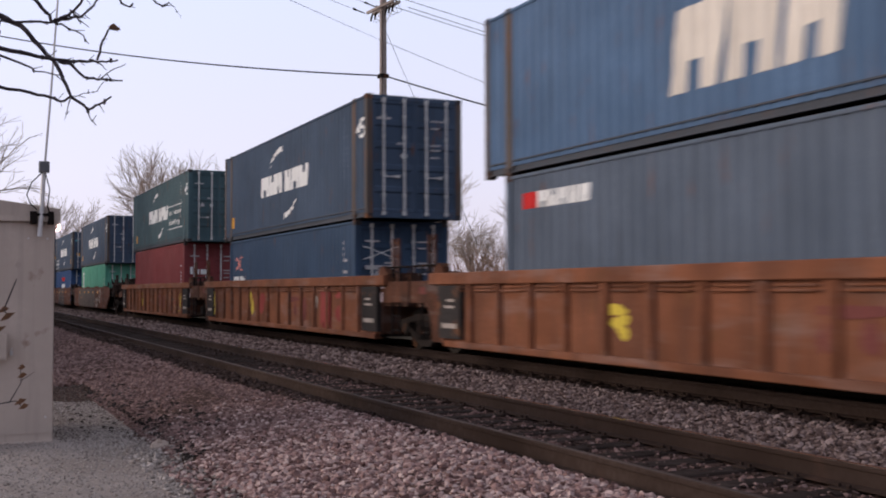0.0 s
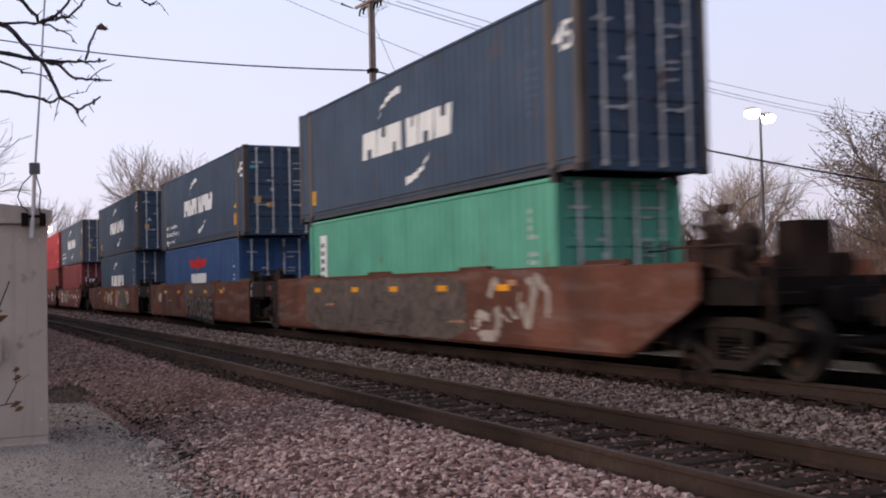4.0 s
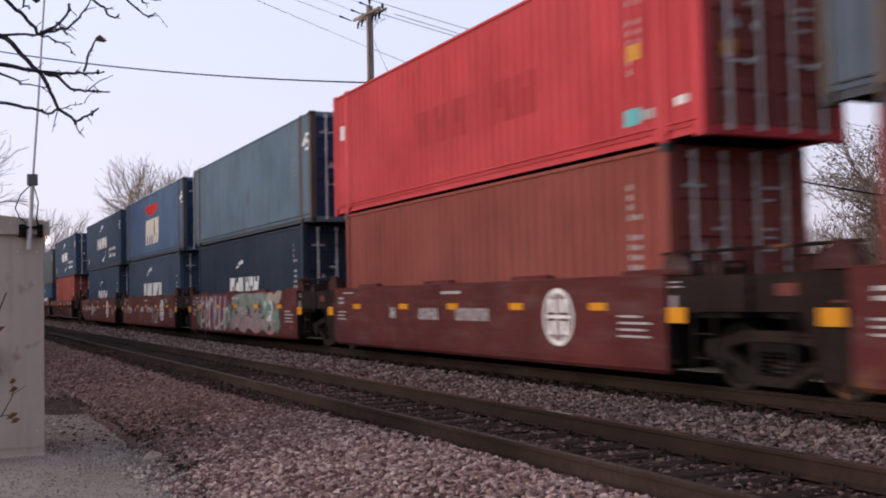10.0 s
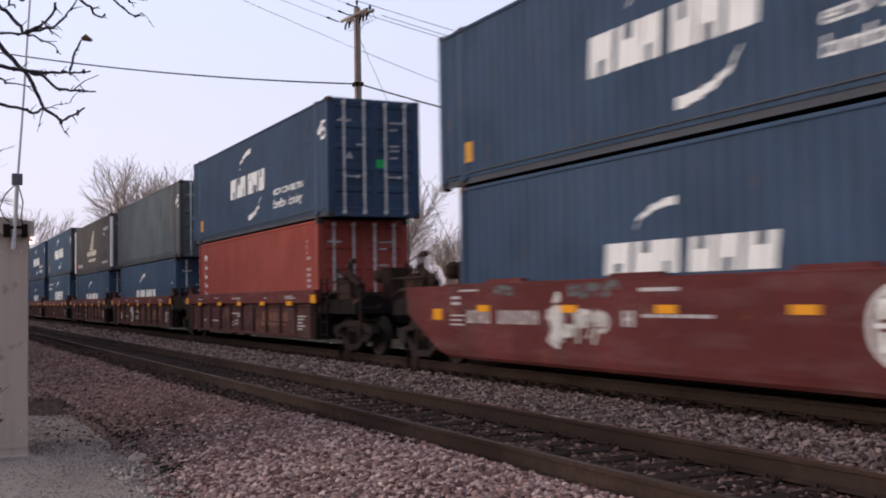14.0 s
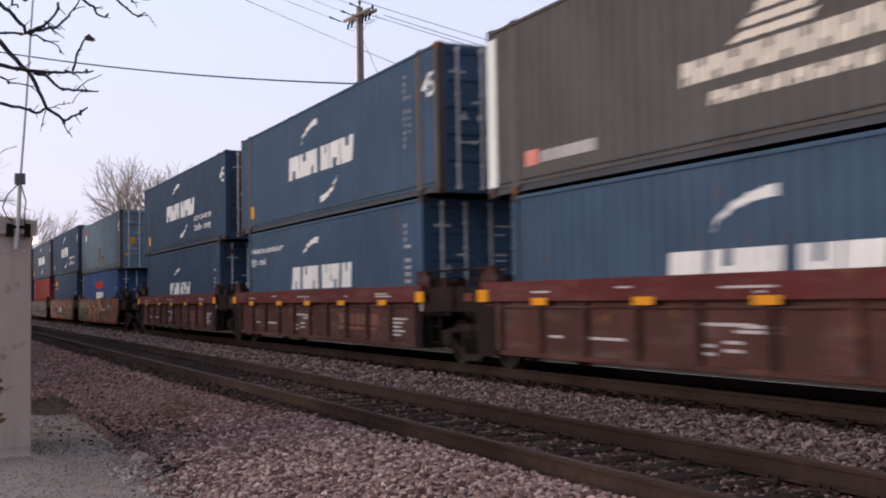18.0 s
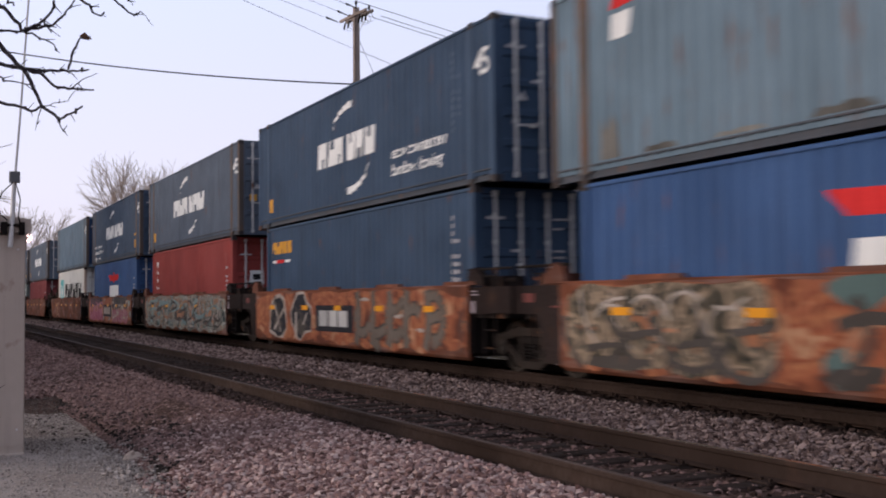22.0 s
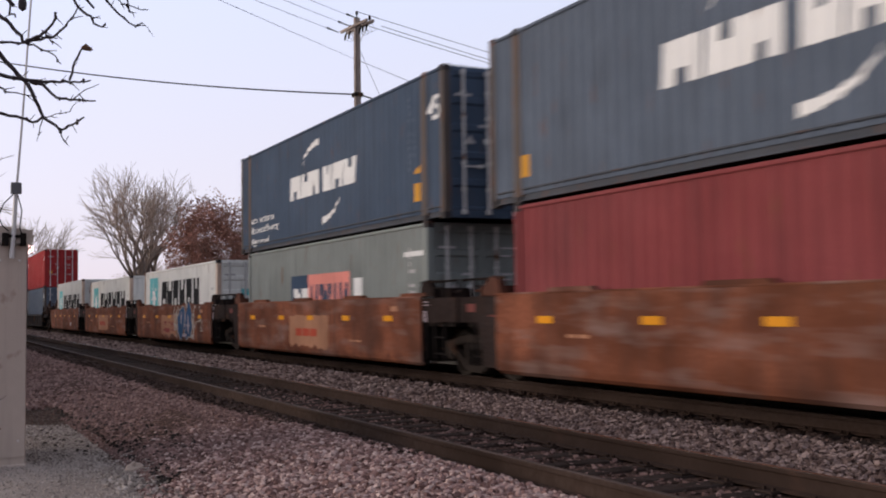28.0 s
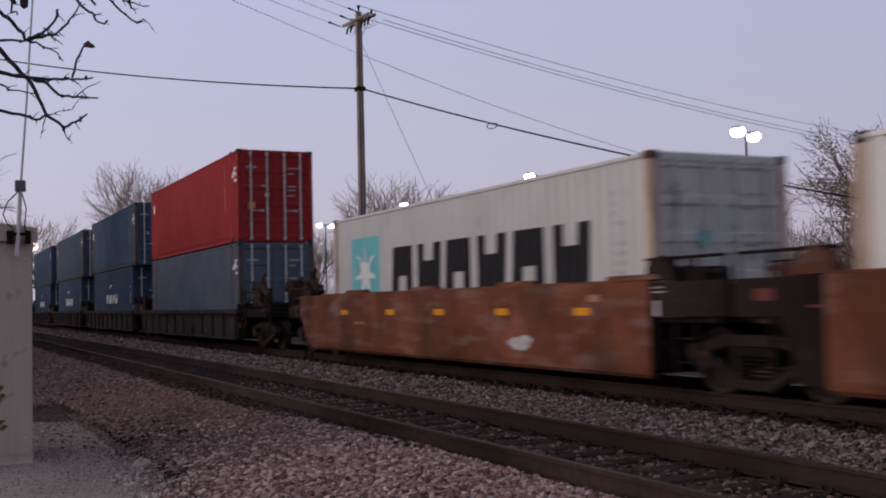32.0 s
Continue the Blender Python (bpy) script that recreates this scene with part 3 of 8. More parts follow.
def mark_eagle(parent, z, bird=True, small=False):
    """Three pale blocks below a red winged shape."""
    q = 0.80 if small else 1.0
    for k, (x, w) in enumerate(((-1.52, 0.98), (-0.42, 0.92), (0.62, 0.86))):
        wordmark("logo_block", [(0, w * q)], x * q, z, 1.12, (0.22 - 0.05 * k) * q, WHITE if small else CREAM, parent, ("eagle", k, round(z, 3)))
    if bird and small:
        wings = [[(-1.44, z + 1.66), (-0.15, z + 1.62), (-0.15, z + 1.34), (-1.15, z + 1.36)], [(0.15, z + 1.62), (1.44, z + 1.66), (1.15, z + 1.36), (0.15, z + 1.34)],
                 [(-0.15, z + 1.62), (-0.09, z + 1.76), (0.09, z + 1.76), (0.15, z + 1.62), (0.15, z + 1.30), (0.0, z + 1.20), (-0.15, z + 1.30)]]
        decal("winged_mark", wings, REDM, parent, key=("wings_small", round(z, 3)))
        return
    if bird:
        wings = [[(-1.55, z + 1.78), (-0.25, z + 1.74), (-0.28, z + 1.34), (-1.15, z + 1.40)],
                 [(0.25, z + 1.74), (1.50, z + 1.78), (1.15, z + 1.40), (0.28, z + 1.34)],
                 [(-0.25, z + 1.74), (-0.10, z + 1.86), (0.10, z + 1.86), (0.25, z + 1.74), (0.28, z + 1.34), (0.0, z + 1.18), (-0.28, z + 1.34)]]
        decal("winged_mark", wings, REDM, parent, key=("wings", round(z, 3)))


def mark_star(parent, z, x0=-4.95, xl=-2.7, wide=7.5, side=1.55):
    """Six black blocks beside a pale blue square with a white seven-pointed star."""
    w = wide / 6
    cells = [(k * w, w * 0.80) for k in range(6)]
    wordmark("logo_block", cells, xl, z, 0.94 if wide > 7 else 1.04, 0.04, BLACK, parent, ("starblocks", round(z, 3), xl), 0.006, 0.31)
    decal("logo_square", [bar(x0, z - 0.25, side, 1.5)], TEAL, parent, key=("starsq", round(z, 3), x0))
    cx, cz, pts = x0 + side / 2, z + 0.48, []
    for k in range(14):
        r = 0.66 if k % 2 == 0 else 0.22
        pts.append((cx + r * math.sin(math.pi * k / 7), cz + r * math.cos(math.pi * k / 7)))
    tris = [[(cx, cz), pts[k], pts[(k + 1) % 14]] for k in range(14)]
    decal("logo_star", tris, WHITE, parent, 0.009, key=("star", round(z, 3), x0))


def number_bars(parent, x, z_top, mat, n=11):
    """An upright column of unreadable characters, drawn as plain bars."""
    polys = []
    for k in range(n):
        if k != 4:
            polys += [bar(x, z_top - 0.14 * k, 0.075, 0.085)]
            if 2 < k < 9:
                polys += [bar(x + 0.20, z_top - 0.14 * k, 0.07, 0.07)]
    decal("number_column", polys, mat, parent, key=("numbers", x, round(z_top, 3), n))["kind"] = "stuff"


def door_marks(door, height, seed, side):
    """Bars, a round tag and a triangle on a door leaf."""
    r = random.Random(seed)
    s = Shape()
    if side:
        for k, (z, w) in enumerate(((0.80, 0.62), (0.74, 0.30), (0.60, 0.34), (0.56, 0.34), (0.50, 0.30))):
            s.box(0.002, 0.004, 0.40, 0.40 + w * 0.75, height * z, height * z + 0.04)
    else:
        s.box(0.002, 0.004, 0.12, 0.48, height * 0.80, height * 0.80 + 0.05)
        s.box(0.002, 0.004, 0.62, 0.85, height * 0.60, height * 0.60 + 0.05)
    part("markings", s, DIM, door)["kind"] = "stuff"
    if not side:
        if r.random() < 0.8:
            part("round_tag", Shape().tube((0.001, 0.80, height * 0.51), (0.005, 0.80, height * 0.51), 0.07, n=14), WHITE, door)
        if r.random() < 0.6:
            part("warning_triangle", Shape().prism([(0.32, height * 0.49), (0.54, height * 0.49), (0.43, height * 0.55)], 0.002, 0.005, "x"), DIM, door)
        if r.random() < 0.45:
            part("warning_label", Shape().box(0.002, 0.005, 0.2, 0.42, height * 0.36, height * 0.43), YELLOW, door)


# plain signs on the near door leaf, by container: across, up (low to high), paint, label
DOOR_SIGNS = {27: ((0.20, 0.62, 1.72, 2.02, YELLOW, "yellow placard"), (0.30, 0.55, 2.22, 2.30, CORAL, "coral label")),
              33: ((0.34, 0.60, 1.25, 1.55, YELLOW, "yellow placard"), (0.12, 0.34, 0.62, 0.74, YELLOW, "yellow label")),
              36: ((0.42, 0.86, 1.45, 1.85, WHITE, "white placard"), (0.52, 0.76, 1.56, 1.74, BLACK, "black sign on the placard")),
              9: ((0.08, 0.36, 2.15, 2.24, TEAL, "pale blue label"), (0.62, 0.86, 0.90, 1.06, YELLOW, "yellow label"))}


def container(x, z, feet, height, color, label, logo=None, doors=None, front=False, seed=0, tag45=True):
    """A shipping container with its base centre at (x, 0, z)."""
    length = {40: 12.192, 45: 13.716}[feet]
    body = PAINTS[color]
    ob = thing("shipping_container", label, "shipping container", pose(x, 0, z), "containers of the train")
    part("side_wall", side_mesh(length, height), body, ob)
    part("side_wall", side_mesh(length, height), body, ob, at=pose(0, 0, 0, 0, 0, 180))
    part("roof", kept_mesh(("roof", length, height), lambda: Shape().box(-length / 2 + 0.1, length / 2 - 0.1, -W2 + 0.05, W2 - 0.05, height - 0.05, height - 0.012).mesh("roof", body)), body, ob)

    part("underframe", kept_mesh(("under", length), lambda: Shape().cbox(-length / 2 + 0.1, length / 2 - 0.1, -W2 + 0.1, W2 - 0.1, 0.07, 0.15).mesh("underframe", UNDER)), UNDER, ob)
    hl = length / 2
    for sy in (-1, 1):
        y0, y1 = sorted((sy * W2, sy * (W2 - 0.06)))
        part("bottom_rail", channel_mesh(hl, sy, 0.160 if feet == 40 else 0.245), DARK_RAIL if feet == 45 and color in ("navy", "deep", "slate", "blue", "sky", "greyblue", "bottle", "char", "soot", "marine") else body, ob)
        part("top_rail", box_shape_mesh("top_rail", body, -hl + 0.16, hl - 0.16, y0, y1, height - 0.082, height - 0.026), body, ob)
        posts = [(-hl, 0.16), (hl - 0.16, 0.16)] + ([(-6.096, 0.24), (6.096 - 0.24, 0.24)] if feet == 45 else [])
        for px, pw in posts:
            part("corner_post", box_shape_mesh("corner_post", body, px, px + pw, *sorted((sy * (W2 + 0.001), sy * (W2 - 0.15))), 0.118, height - 0.118, axis="z"), STEEL_POST if feet == 45 and color in ("blue", "sky", "greyblue", "char", "slate", "marine", "navy") else PAINTS["palepost"] if color in ("pale", "silver") else body, ob)
        for cx in ([-hl + 0.089, hl - 0.089] + ([-6.0, 6.0] if feet == 45 else [])):
            for cz in (0, height - 0.118):
                part("corner_casting", casting_mesh(), CAST if color != "red" else body, ob, at=pose(cx, sy * (W2 - 0.079), cz, 0, 0, 0 if sy < 0 else 180))
    part("front_wall", end_wall_mesh(height), body, ob, at=pose(-hl + 0.02, 0, 0, 0, 0, 180))
    part("door_sill", box_shape_mesh("door_sill", STEEL_POST if feet == 45 and color not in ("red", "deep") else body, hl - 0.1, hl - 0.005, -W2 + 0.16, W2 - 0.16, 0.01, 0.15, axis="y"), body, ob)
    part("door_header", box_shape_mesh("door_header", body, hl - 0.1, hl - 0.005, -W2 + 0.16, W2 - 0.16, height - 0.135, height - 0.01, axis="y"), body, ob)
    if front:
        part("end_wall", end_wall_mesh(height), body, ob, at=pose(hl - 0.01, 0, 0))
    else:
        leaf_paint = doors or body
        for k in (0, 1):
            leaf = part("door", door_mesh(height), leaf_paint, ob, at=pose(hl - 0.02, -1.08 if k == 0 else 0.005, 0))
            for yy in (0.28, 0.80):
                rod = part("lock_rod", rod_mesh(height), ROD, leaf, at=pose(0, yy, 0))
            part("handle", handle_mesh(), ROD, leaf, at=pose(0, 0.28, 0.98, 0, 0, 0))
            door_marks(leaf, height, seed * 2 + k, k)
            for i, (ya, yb, za, zb, sign, words) in enumerate(DOOR_SIGNS.get(seed, ()) if k == 0 else ()):
                part("placard", Shape().box(0.003, 0.007 + 0.003 * i, ya, yb, za, zb), sign, leaf, words)
            if logo == "sweep_right" and k == 1:
                part("placard", Shape().box(0.003, 0.007, 0.05, 0.27, height * 0.42, height * 0.42 + 0.2), GREEN, leaf, "bright green placard")
            if logo == "cross" and k == 0:
                for lean in (0.5, -0.5):
                    part("logo_stroke", Shape().prism([(0.50 - lean * 0.9, 1.66), (0.56 - lean * 0.9, 1.66), (0.56 + lean * 0.9, 1.98), (0.50 + lean * 0.9, 1.98)], 0.004, 0.008 if lean > 0 else 0.0095, "x"), WHITE, leaf)
                part("logo_block", Shape().box(0.004, 0.008, 0.12, 0.95, 1.42, 1.52), DIM, leaf)
            if color == "maroon" and height > 2.7 and k == 0:
                for y0, w0 in ((0.12, 0.10), (0.28, 0.20), (0.54, 0.26)):
                    part("logo_block", Shape().box(0.004, 0.008, y0, y0 + w0, 1.60, 1.80 if y0 > 0.2 else 1.9), WHITE, leaf)
                part("warning_label", Shape().box(0.004, 0.008, 0.10, 0.55, 0.95, 1.10), YELLOW, leaf)
            if color in ("pale", "silver") and k == 0:
                part("placard", Shape().box(0.003, 0.007, 0.68, 0.92, height * 0.55, height * 0.55 + 0.22), TEAL, leaf, "pale blue placard")
    if feet == 40:
        number_bars(ob, 5.15, height - 0.55, DIM)
    else:
        number_bars(ob, 5.25, height - 0.45, FAINT if color in ("navy", "deep", "slate", "blue") else DIM)
    if feet == 45 and tag45:
        letters("size_number", "45", 0.66, 6.15, height - 0.98, WHITE, ob, width=0.46, key=("45", height))
    if logo == "sweep":
        mark_sweep(ob, 1.17, WHITE)
    elif logo in ("sweep_left", "sweep_right", "sweep_framed", "sweep_beside"):
        mark_sweep(ob, 1.17, WHITE, logo.split("_")[1])
    elif logo == "sweep_low":
        mark_sweep(ob, height - 1.70, WHITE, low=True, size=0.74)
    elif logo == "sweep_low_big":
        mark_sweep(ob, height - 1.70, WHITE, low=True, size=0.95)
    elif logo == "sweep_low_text":
        mark_sweep(ob, height - 1.70, WHITE, low=True, size=0.95)
        letters("slogan", "advanced container", 0.26, -5.9, height - 0.62, WHITE, ob, 0.15, width=3.0, key=("lowtxt", height))
        letters("slogan", "light steel", 0.26, -5.9, height - 0.95, WHITE, ob, 0.15, width=1.5, key=("lowtxt2", height))
    elif logo == "eagle":
        mark_eagle(ob, 0.62 if feet == 45 else height - (2.3 if height > 2.7 else 2.2), True, feet == 40)
    elif logo == "star_short":
        mark_star(ob, 1.05, wide=6.5)
    elif logo == "star":
        mark_star(ob, 1.12 if height > 2.7 else 0.98)
    elif logo == "seaco_white":
        decal("logo_square", [bar(-5.5, height - 0.62, 0.42, 0.27)], REDM, ob)
        wordmark("logo_block", [(k * 0.31, 0.29) for k in range(5)], -5.03, height - 0.62, 0.27, 0.02, WHITE, ob, "scw")
    elif logo == "seaco_yellow":
        wordmark("logo_block", [(k * 0.32, 0.30) for k in range(5)], -5.63, height - 0.74, 0.32, 0.0, YELLOW, ob, "scy")
        decal("logo_line", [bar(-5.6, height - 0.98, 0.35, 0.07)], WHITE, ob)
        decal("logo_line", [bar(-4.6, height - 0.98, 0.5, 0.07)], WHITE, ob)
        decal("logo_line", [bar(-5.25, height - 0.99, 0.62, 0.09)], REDM, ob)
    elif logo == "cross":
        for x0, lean in ((-5.40, 0.72), (-4.68, -0.72)):
            decal("logo_stroke", [bar(x0, 1.58, 0.14, 0.46, lean)], CORAL, ob, 0.006 if lean > 0 else 0.009)
        wordmark("logo_block", [(k * 0.36, 0.32) for k in range(4)], -5.6, 1.22, 0.17, 0.03, WHITE, ob, "crs")
    elif logo == "sail":
        for k in range(7):
            decal("logo_stripe", [bar(-0.80 + 0.19 * k, 1.34 + 0.15 * k, 1.30 - 0.15 * k, 0.10, 0.14)], CREAM, ob)
        wordmark("logo_block", [(k * 0.29, 0.26) for k in range(12)], -1.75, 0.98, 0.30, 0.03, CREAM, ob, "sail1")
        wordmark("logo_block", [(k * 0.34, 0.28) for k in range(8)], -1.2, 0.66, 0.17, 0.02, CREAM, ob, "sail2")
        decal("logo_square", [bar(-5.7, 0.42, 0.45, 0.25)], CORAL, ob)
        decal("logo_line", [bar(-5.2, 0.44, 1.5, 0.18)], DIM, ob)
        for q in ((3.7, 0.42, 1.8, 0.13), (4.1, 2.15, 1.75, 0.16), (4.1, 1.9, 0.5, 0.12)):
            decal("logo_line", [bar(*q)], DIM, ob)
        for xx in (-6.86, 6.56):
            part("post_stripe", Shape().box(xx, xx + 0.30, -W2 - 0.006, -W2 + 0.1, 0.18, height - 0.18), WHITE, ob)
    elif logo == "harbour":
        decal("logo_panel", [bar(-2.15, 0.70, 1.3, 1.09)], PAINTS["deep"], ob)
        wordmark("logo_block", [(0.0, 0.3), (0.36, 0.3), (0.74, 0.4)], -2.05, 1.12, 0.34, 0, WHITE, ob, "hb1", 0.011)
        decal("logo_panel", [bar(-0.85, 0.70, 2.85, 1.09)], CORAL, ob)
        wordmark("logo_block", [(k * 0.33, 0.2) for k in range(8)], -0.7, 1.12, 0.42, 0, PAINTS["deep"], ob, "hb2", 0.011, 0.3)
        decal("plate", [bar(2.25, 1.10, 0.42, 0.52)], WHITE, ob)
        decal("plate", [bar(5.0, 1.95, 0.9, 0.1)], WHITE, ob)
    elif logo == "column":
        wordmark("logo_block", [(0, 0.42)], -5.43, height - 0.62, 0.2, 0, WHITE, ob, "col0")
        for k in range(1, 6):
            decal("logo_block", [bar(-5.43, height - 0.62 - 0.30 * k, 0.17, 0.22), bar(-5.20, height - 0.60 - 0.30 * k, 0.16, 0.10)], WHITE, ob, key=("col", k))
    elif logo == "panel":
        decal("logo_panel", [bar(-5.4, 0.35, 0.52, 1.85)], WHITE, ob)
        decal("logo_block", [bar(-5.22, 0.5 + 0.20 * k, 0.17, 0.11) for k in range(8)], PAINTS["bottle"], ob, 0.009)
    elif logo == "ghost":
        wordmark("ghost_block", [(k * 0.82, 0.72) for k in range(6)], -2.1, 0.98, 0.72, 0.05, PAINTS["ghost"], ob, "ghost")
        decal("label", [bar(5.12, 0.34, 0.36, 0.24)], TEAL, ob, label="pale blue label")
        decal("label", [bar(5.52, 0.38, 0.30, 0.14)], DIM, ob)
        decal("label", [bar(6.26, 0.46, 0.26, 0.12)], WHITE, ob)
        decal("label", [bar(-6.45, 1.78, 0.30, 0.34)], WHITE, ob)
        decal("yellow_label", [bar(5.2, 1.25, 0.35, 0.22)], YELLOW, ob, key="ghosty")
    elif logo == "letter_small":
        px = -5.32 if color == "greyblue" else -6.5
        decal("logo_patch", [bar(px, height - 0.95, 0.42, 0.36, 0.06)], WHITE, ob)
        if color == "greyblue":
            decal("logo_patch", [[(px + 0.02, height - 0.52), (px + 0.5, height - 0.50), (px + 0.5, height - 0.34), (px + 0.08, height - 0.38)]], REDM, ob)
            # paint gone in two large flakes, dark along the torn upper edge, with a run of dirt below
            decal("rust_patch", [[(-0.44, 0.88), (-0.24, 0.90), (-0.27, 1.26), (0.10, 1.30), (0.34, 1.24), (0.62, 1.27), (0.63, 0.92), (0.58, 0.34), (0.30, 0.27), (-0.02, 0.33), (-0.20, 0.26)],
                                 [(0.64, 0.74), (0.86, 0.80), (1.10, 0.76), (1.40, 0.82), (1.52, 0.62), (1.74, 0.60), (1.60, 0.42), (1.72, 0.28), (1.2, 0.26), (0.9, 0.33), (0.60, 0.27)]], RUST_SPOT, ob)
            decal("torn_edge", [bar(-0.28, 1.24, 0.92, 0.055), bar(-0.22, 1.02, 0.55, 0.03), bar(0.22, 1.05, 0.30, 0.03), bar(0.64, 0.76, 0.40, 0.05), bar(1.06, 0.78, 0.42, 0.06), bar(1.45, 0.60, 0.26, 0.04), bar(-0.46, 0.86, 0.2, 0.04), bar(2.1, 0.42, 0.7, 0.04)], SPRAY["smoke"], ob, 0.008)
            for x, z, w, h in ((-5.6, 0.28, 0.45, 0.66), (-4.6, 0.27, 0.7, 0.10), (-3.2, 0.27, 0.9, 0.07), (-1.6, 0.27, 0.9, 0.12), (2.1, 0.27, 0.7, 0.14), (3.9, 0.27, 1.2, 0.1), (4.9, 0.5, 0.3, 0.12)):
                decal("rust_patch", [[(x, z), (x + w, z), (x + w * 0.9, z + h * 0.7), (x + w * 0.6, z + h), (x + w * 0.35, z + h * 0.6), (x + w * 0.1, z + h * 0.9)]], RUST_SPOT, ob)
    if feet == 45 and logo and logo.startswith("sweep"):
        decal("yellow_label", [bar(5.45 if logo == "sweep_left" else -5.95, 0.42, 0.29, 0.36)], YELLOW, ob, key=("ylab", logo == "sweep_left"))
        if logo == "sweep_left":
            decal("warning_label", [[(5.5, 0.97), (5.74, 0.97), (5.74, 1.14)]], YELLOW, ob, key="ytri")
    elif feet == 40 and color in ("maroon", "brown", "brick", "orange"):
        decal("yellow_label", [bar(5.15, 0.72, 0.22, 0.20)], YELLOW, ob, key="ylab40")
    return ob


# ---------------------------------------------------------------- well cars
SIDE = 1.47


def side_text(parent, rows, mat):
    """Rows of unreadable stencilling as plain bars on a car's side: x, z, width, height, count."""
    s = Shape()
    for x, z, w, h, n in rows:
        for k in range(n):
            s.box(x + k * w * 1.25, x + k * w * 1.25 + w, -SIDE - 0.006, -SIDE - 0.003, z, z + h)
    part("stencilling", s, mat, parent)["kind"] = "stuff"


def flat_poly(shape, poly, proud=0.004):
    shape.add([(x, -SIDE - proud, z) for x, z in poly], [tuple(range(len(poly)))])


def spray_piece(parent, x0, x1, z0, z1, colors, seed, back=None, strokes=26, lift=0.0):
    """A spray-painted piece: an uneven patch with curling bands of several colours."""
    r = random.Random(seed)
    if back:
        n, top, bot = 16, [], []
        for k in range(n + 1):
            x = x0 + (x1 - x0) * k / n
            top.append((x, z1 - r.random() * 0.05))
            bot.append((x, z0 + r.random() * 0.14))
        s = Shape()
        for k in range(n):
            flat_poly(s, [bot[k], bot[k + 1], top[k + 1], top[k]], 0.003)
        part("spray_patch", s, SPRAY[back], parent)["kind"] = "stuff"
    shapes = {c: Shape() for c in colors}
    for k in range(strokes):
        c = colors[k % len(colors)]
        cx = x0 + (x1 - x0) * (k + r.random()) / strokes
        cz = z0 + (z1 - z0) * (0.2 + 0.6 * r.random())
        rx, rz = 0.10 + 0.32 * r.random(), 0.12 + 0.42 * r.random()
        a0, sweep, w = r.random() * 360, 90 + 200 * r.random(), 0.04 + 0.16 * r.random() ** 2
        pts = []
        for j in range(11):
            a = radians(a0 + sweep * j / 10)
            q = 1 + 0.25 * math.sin(3 * a + k)
            pts.append((min(max(cx + rx * q * math.cos(a), x0), x1), min(max(cz + rz * q * math.sin(a), z0), z1)))
        for j in range(10):
            (ax, az), (bx, bz) = pts[j], pts[j + 1]
            d = math.hypot(bx - ax, bz - az) or 1e-3
            nx, nz = -(bz - az) / d * w / 2, (bx - ax) / d * w / 2
            flat_poly(shapes[c], [(ax - nx, az - nz), (bx - nx, bz - nz), (bx + nx, bz + nz), (ax + nx, az + nz)], 0.005 + lift + 0.0006 * (k % 7))
    for c, s in shapes.items():
        if s.v:
            part("spray_band", s, SPRAY[c], parent)["kind"] = "stuff"


def sprayed(parent, x0, x1, z0, z1, mat, seed, lift=0.0, rough_top=0.05, rough_low=0.10):
    """A sprayed field with uneven, rounded edges."""
    r = random.Random(seed)
    n, s = max(8, int((x1 - x0) * 5)), Shape()
    a, c = r.uniform(0, 6), r.uniform(0, 6)
    top, bot = [], []
    for k in range(n + 1):
        f = k / n
        end = min(1.0, 6 * min(f, 1 - f) + 0.45)
        x = x0 + (x1 - x0) * f
        top.append((x, z1 - rough_top * (1 + math.sin(7 * f * (x1 - x0) / 2 + a)) / 2 - (1 - end) * 0.25 * (z1 - z0) - r.random() * rough_top * 0.4))
        bot.append((x, z0 + rough_low * (1 + math.sin(9 * f * (x1 - x0) / 2 + c)) / 2 + (1 - end) * 0.25 * (z1 - z0) + r.random() * rough_low * 0.4))
    for k in range(n):
        flat_poly(s, [bot[k], bot[k + 1], top[k + 1], top[k]], 0.003 + lift)
    part("spray_field", s, mat, parent)["kind"] = "stuff"


def ribbon(shape, pts, w0, w1, proud):
    """A band of changing width along points in (x, z)."""
    for j in range(len(pts) - 1):
        (ax, az), (bx, bz) = pts[j], pts[j + 1]
        d = math.hypot(bx - ax, bz - az) or 1e-3
        wa, wb = (w0 + (w1 - w0) * q / (len(pts) - 1) for q in (j, j + 1))
        nx, nz = -(bz - az) / d / 2, (bx - ax) / d / 2
        flat_poly(shape, [(ax - nx * wa, az - nz * wa), (bx - nx * wb, bz - nz * wb), (bx + nx * wb, bz + nz * wb), (ax + nx * wa, az + nz * wa)], proud)


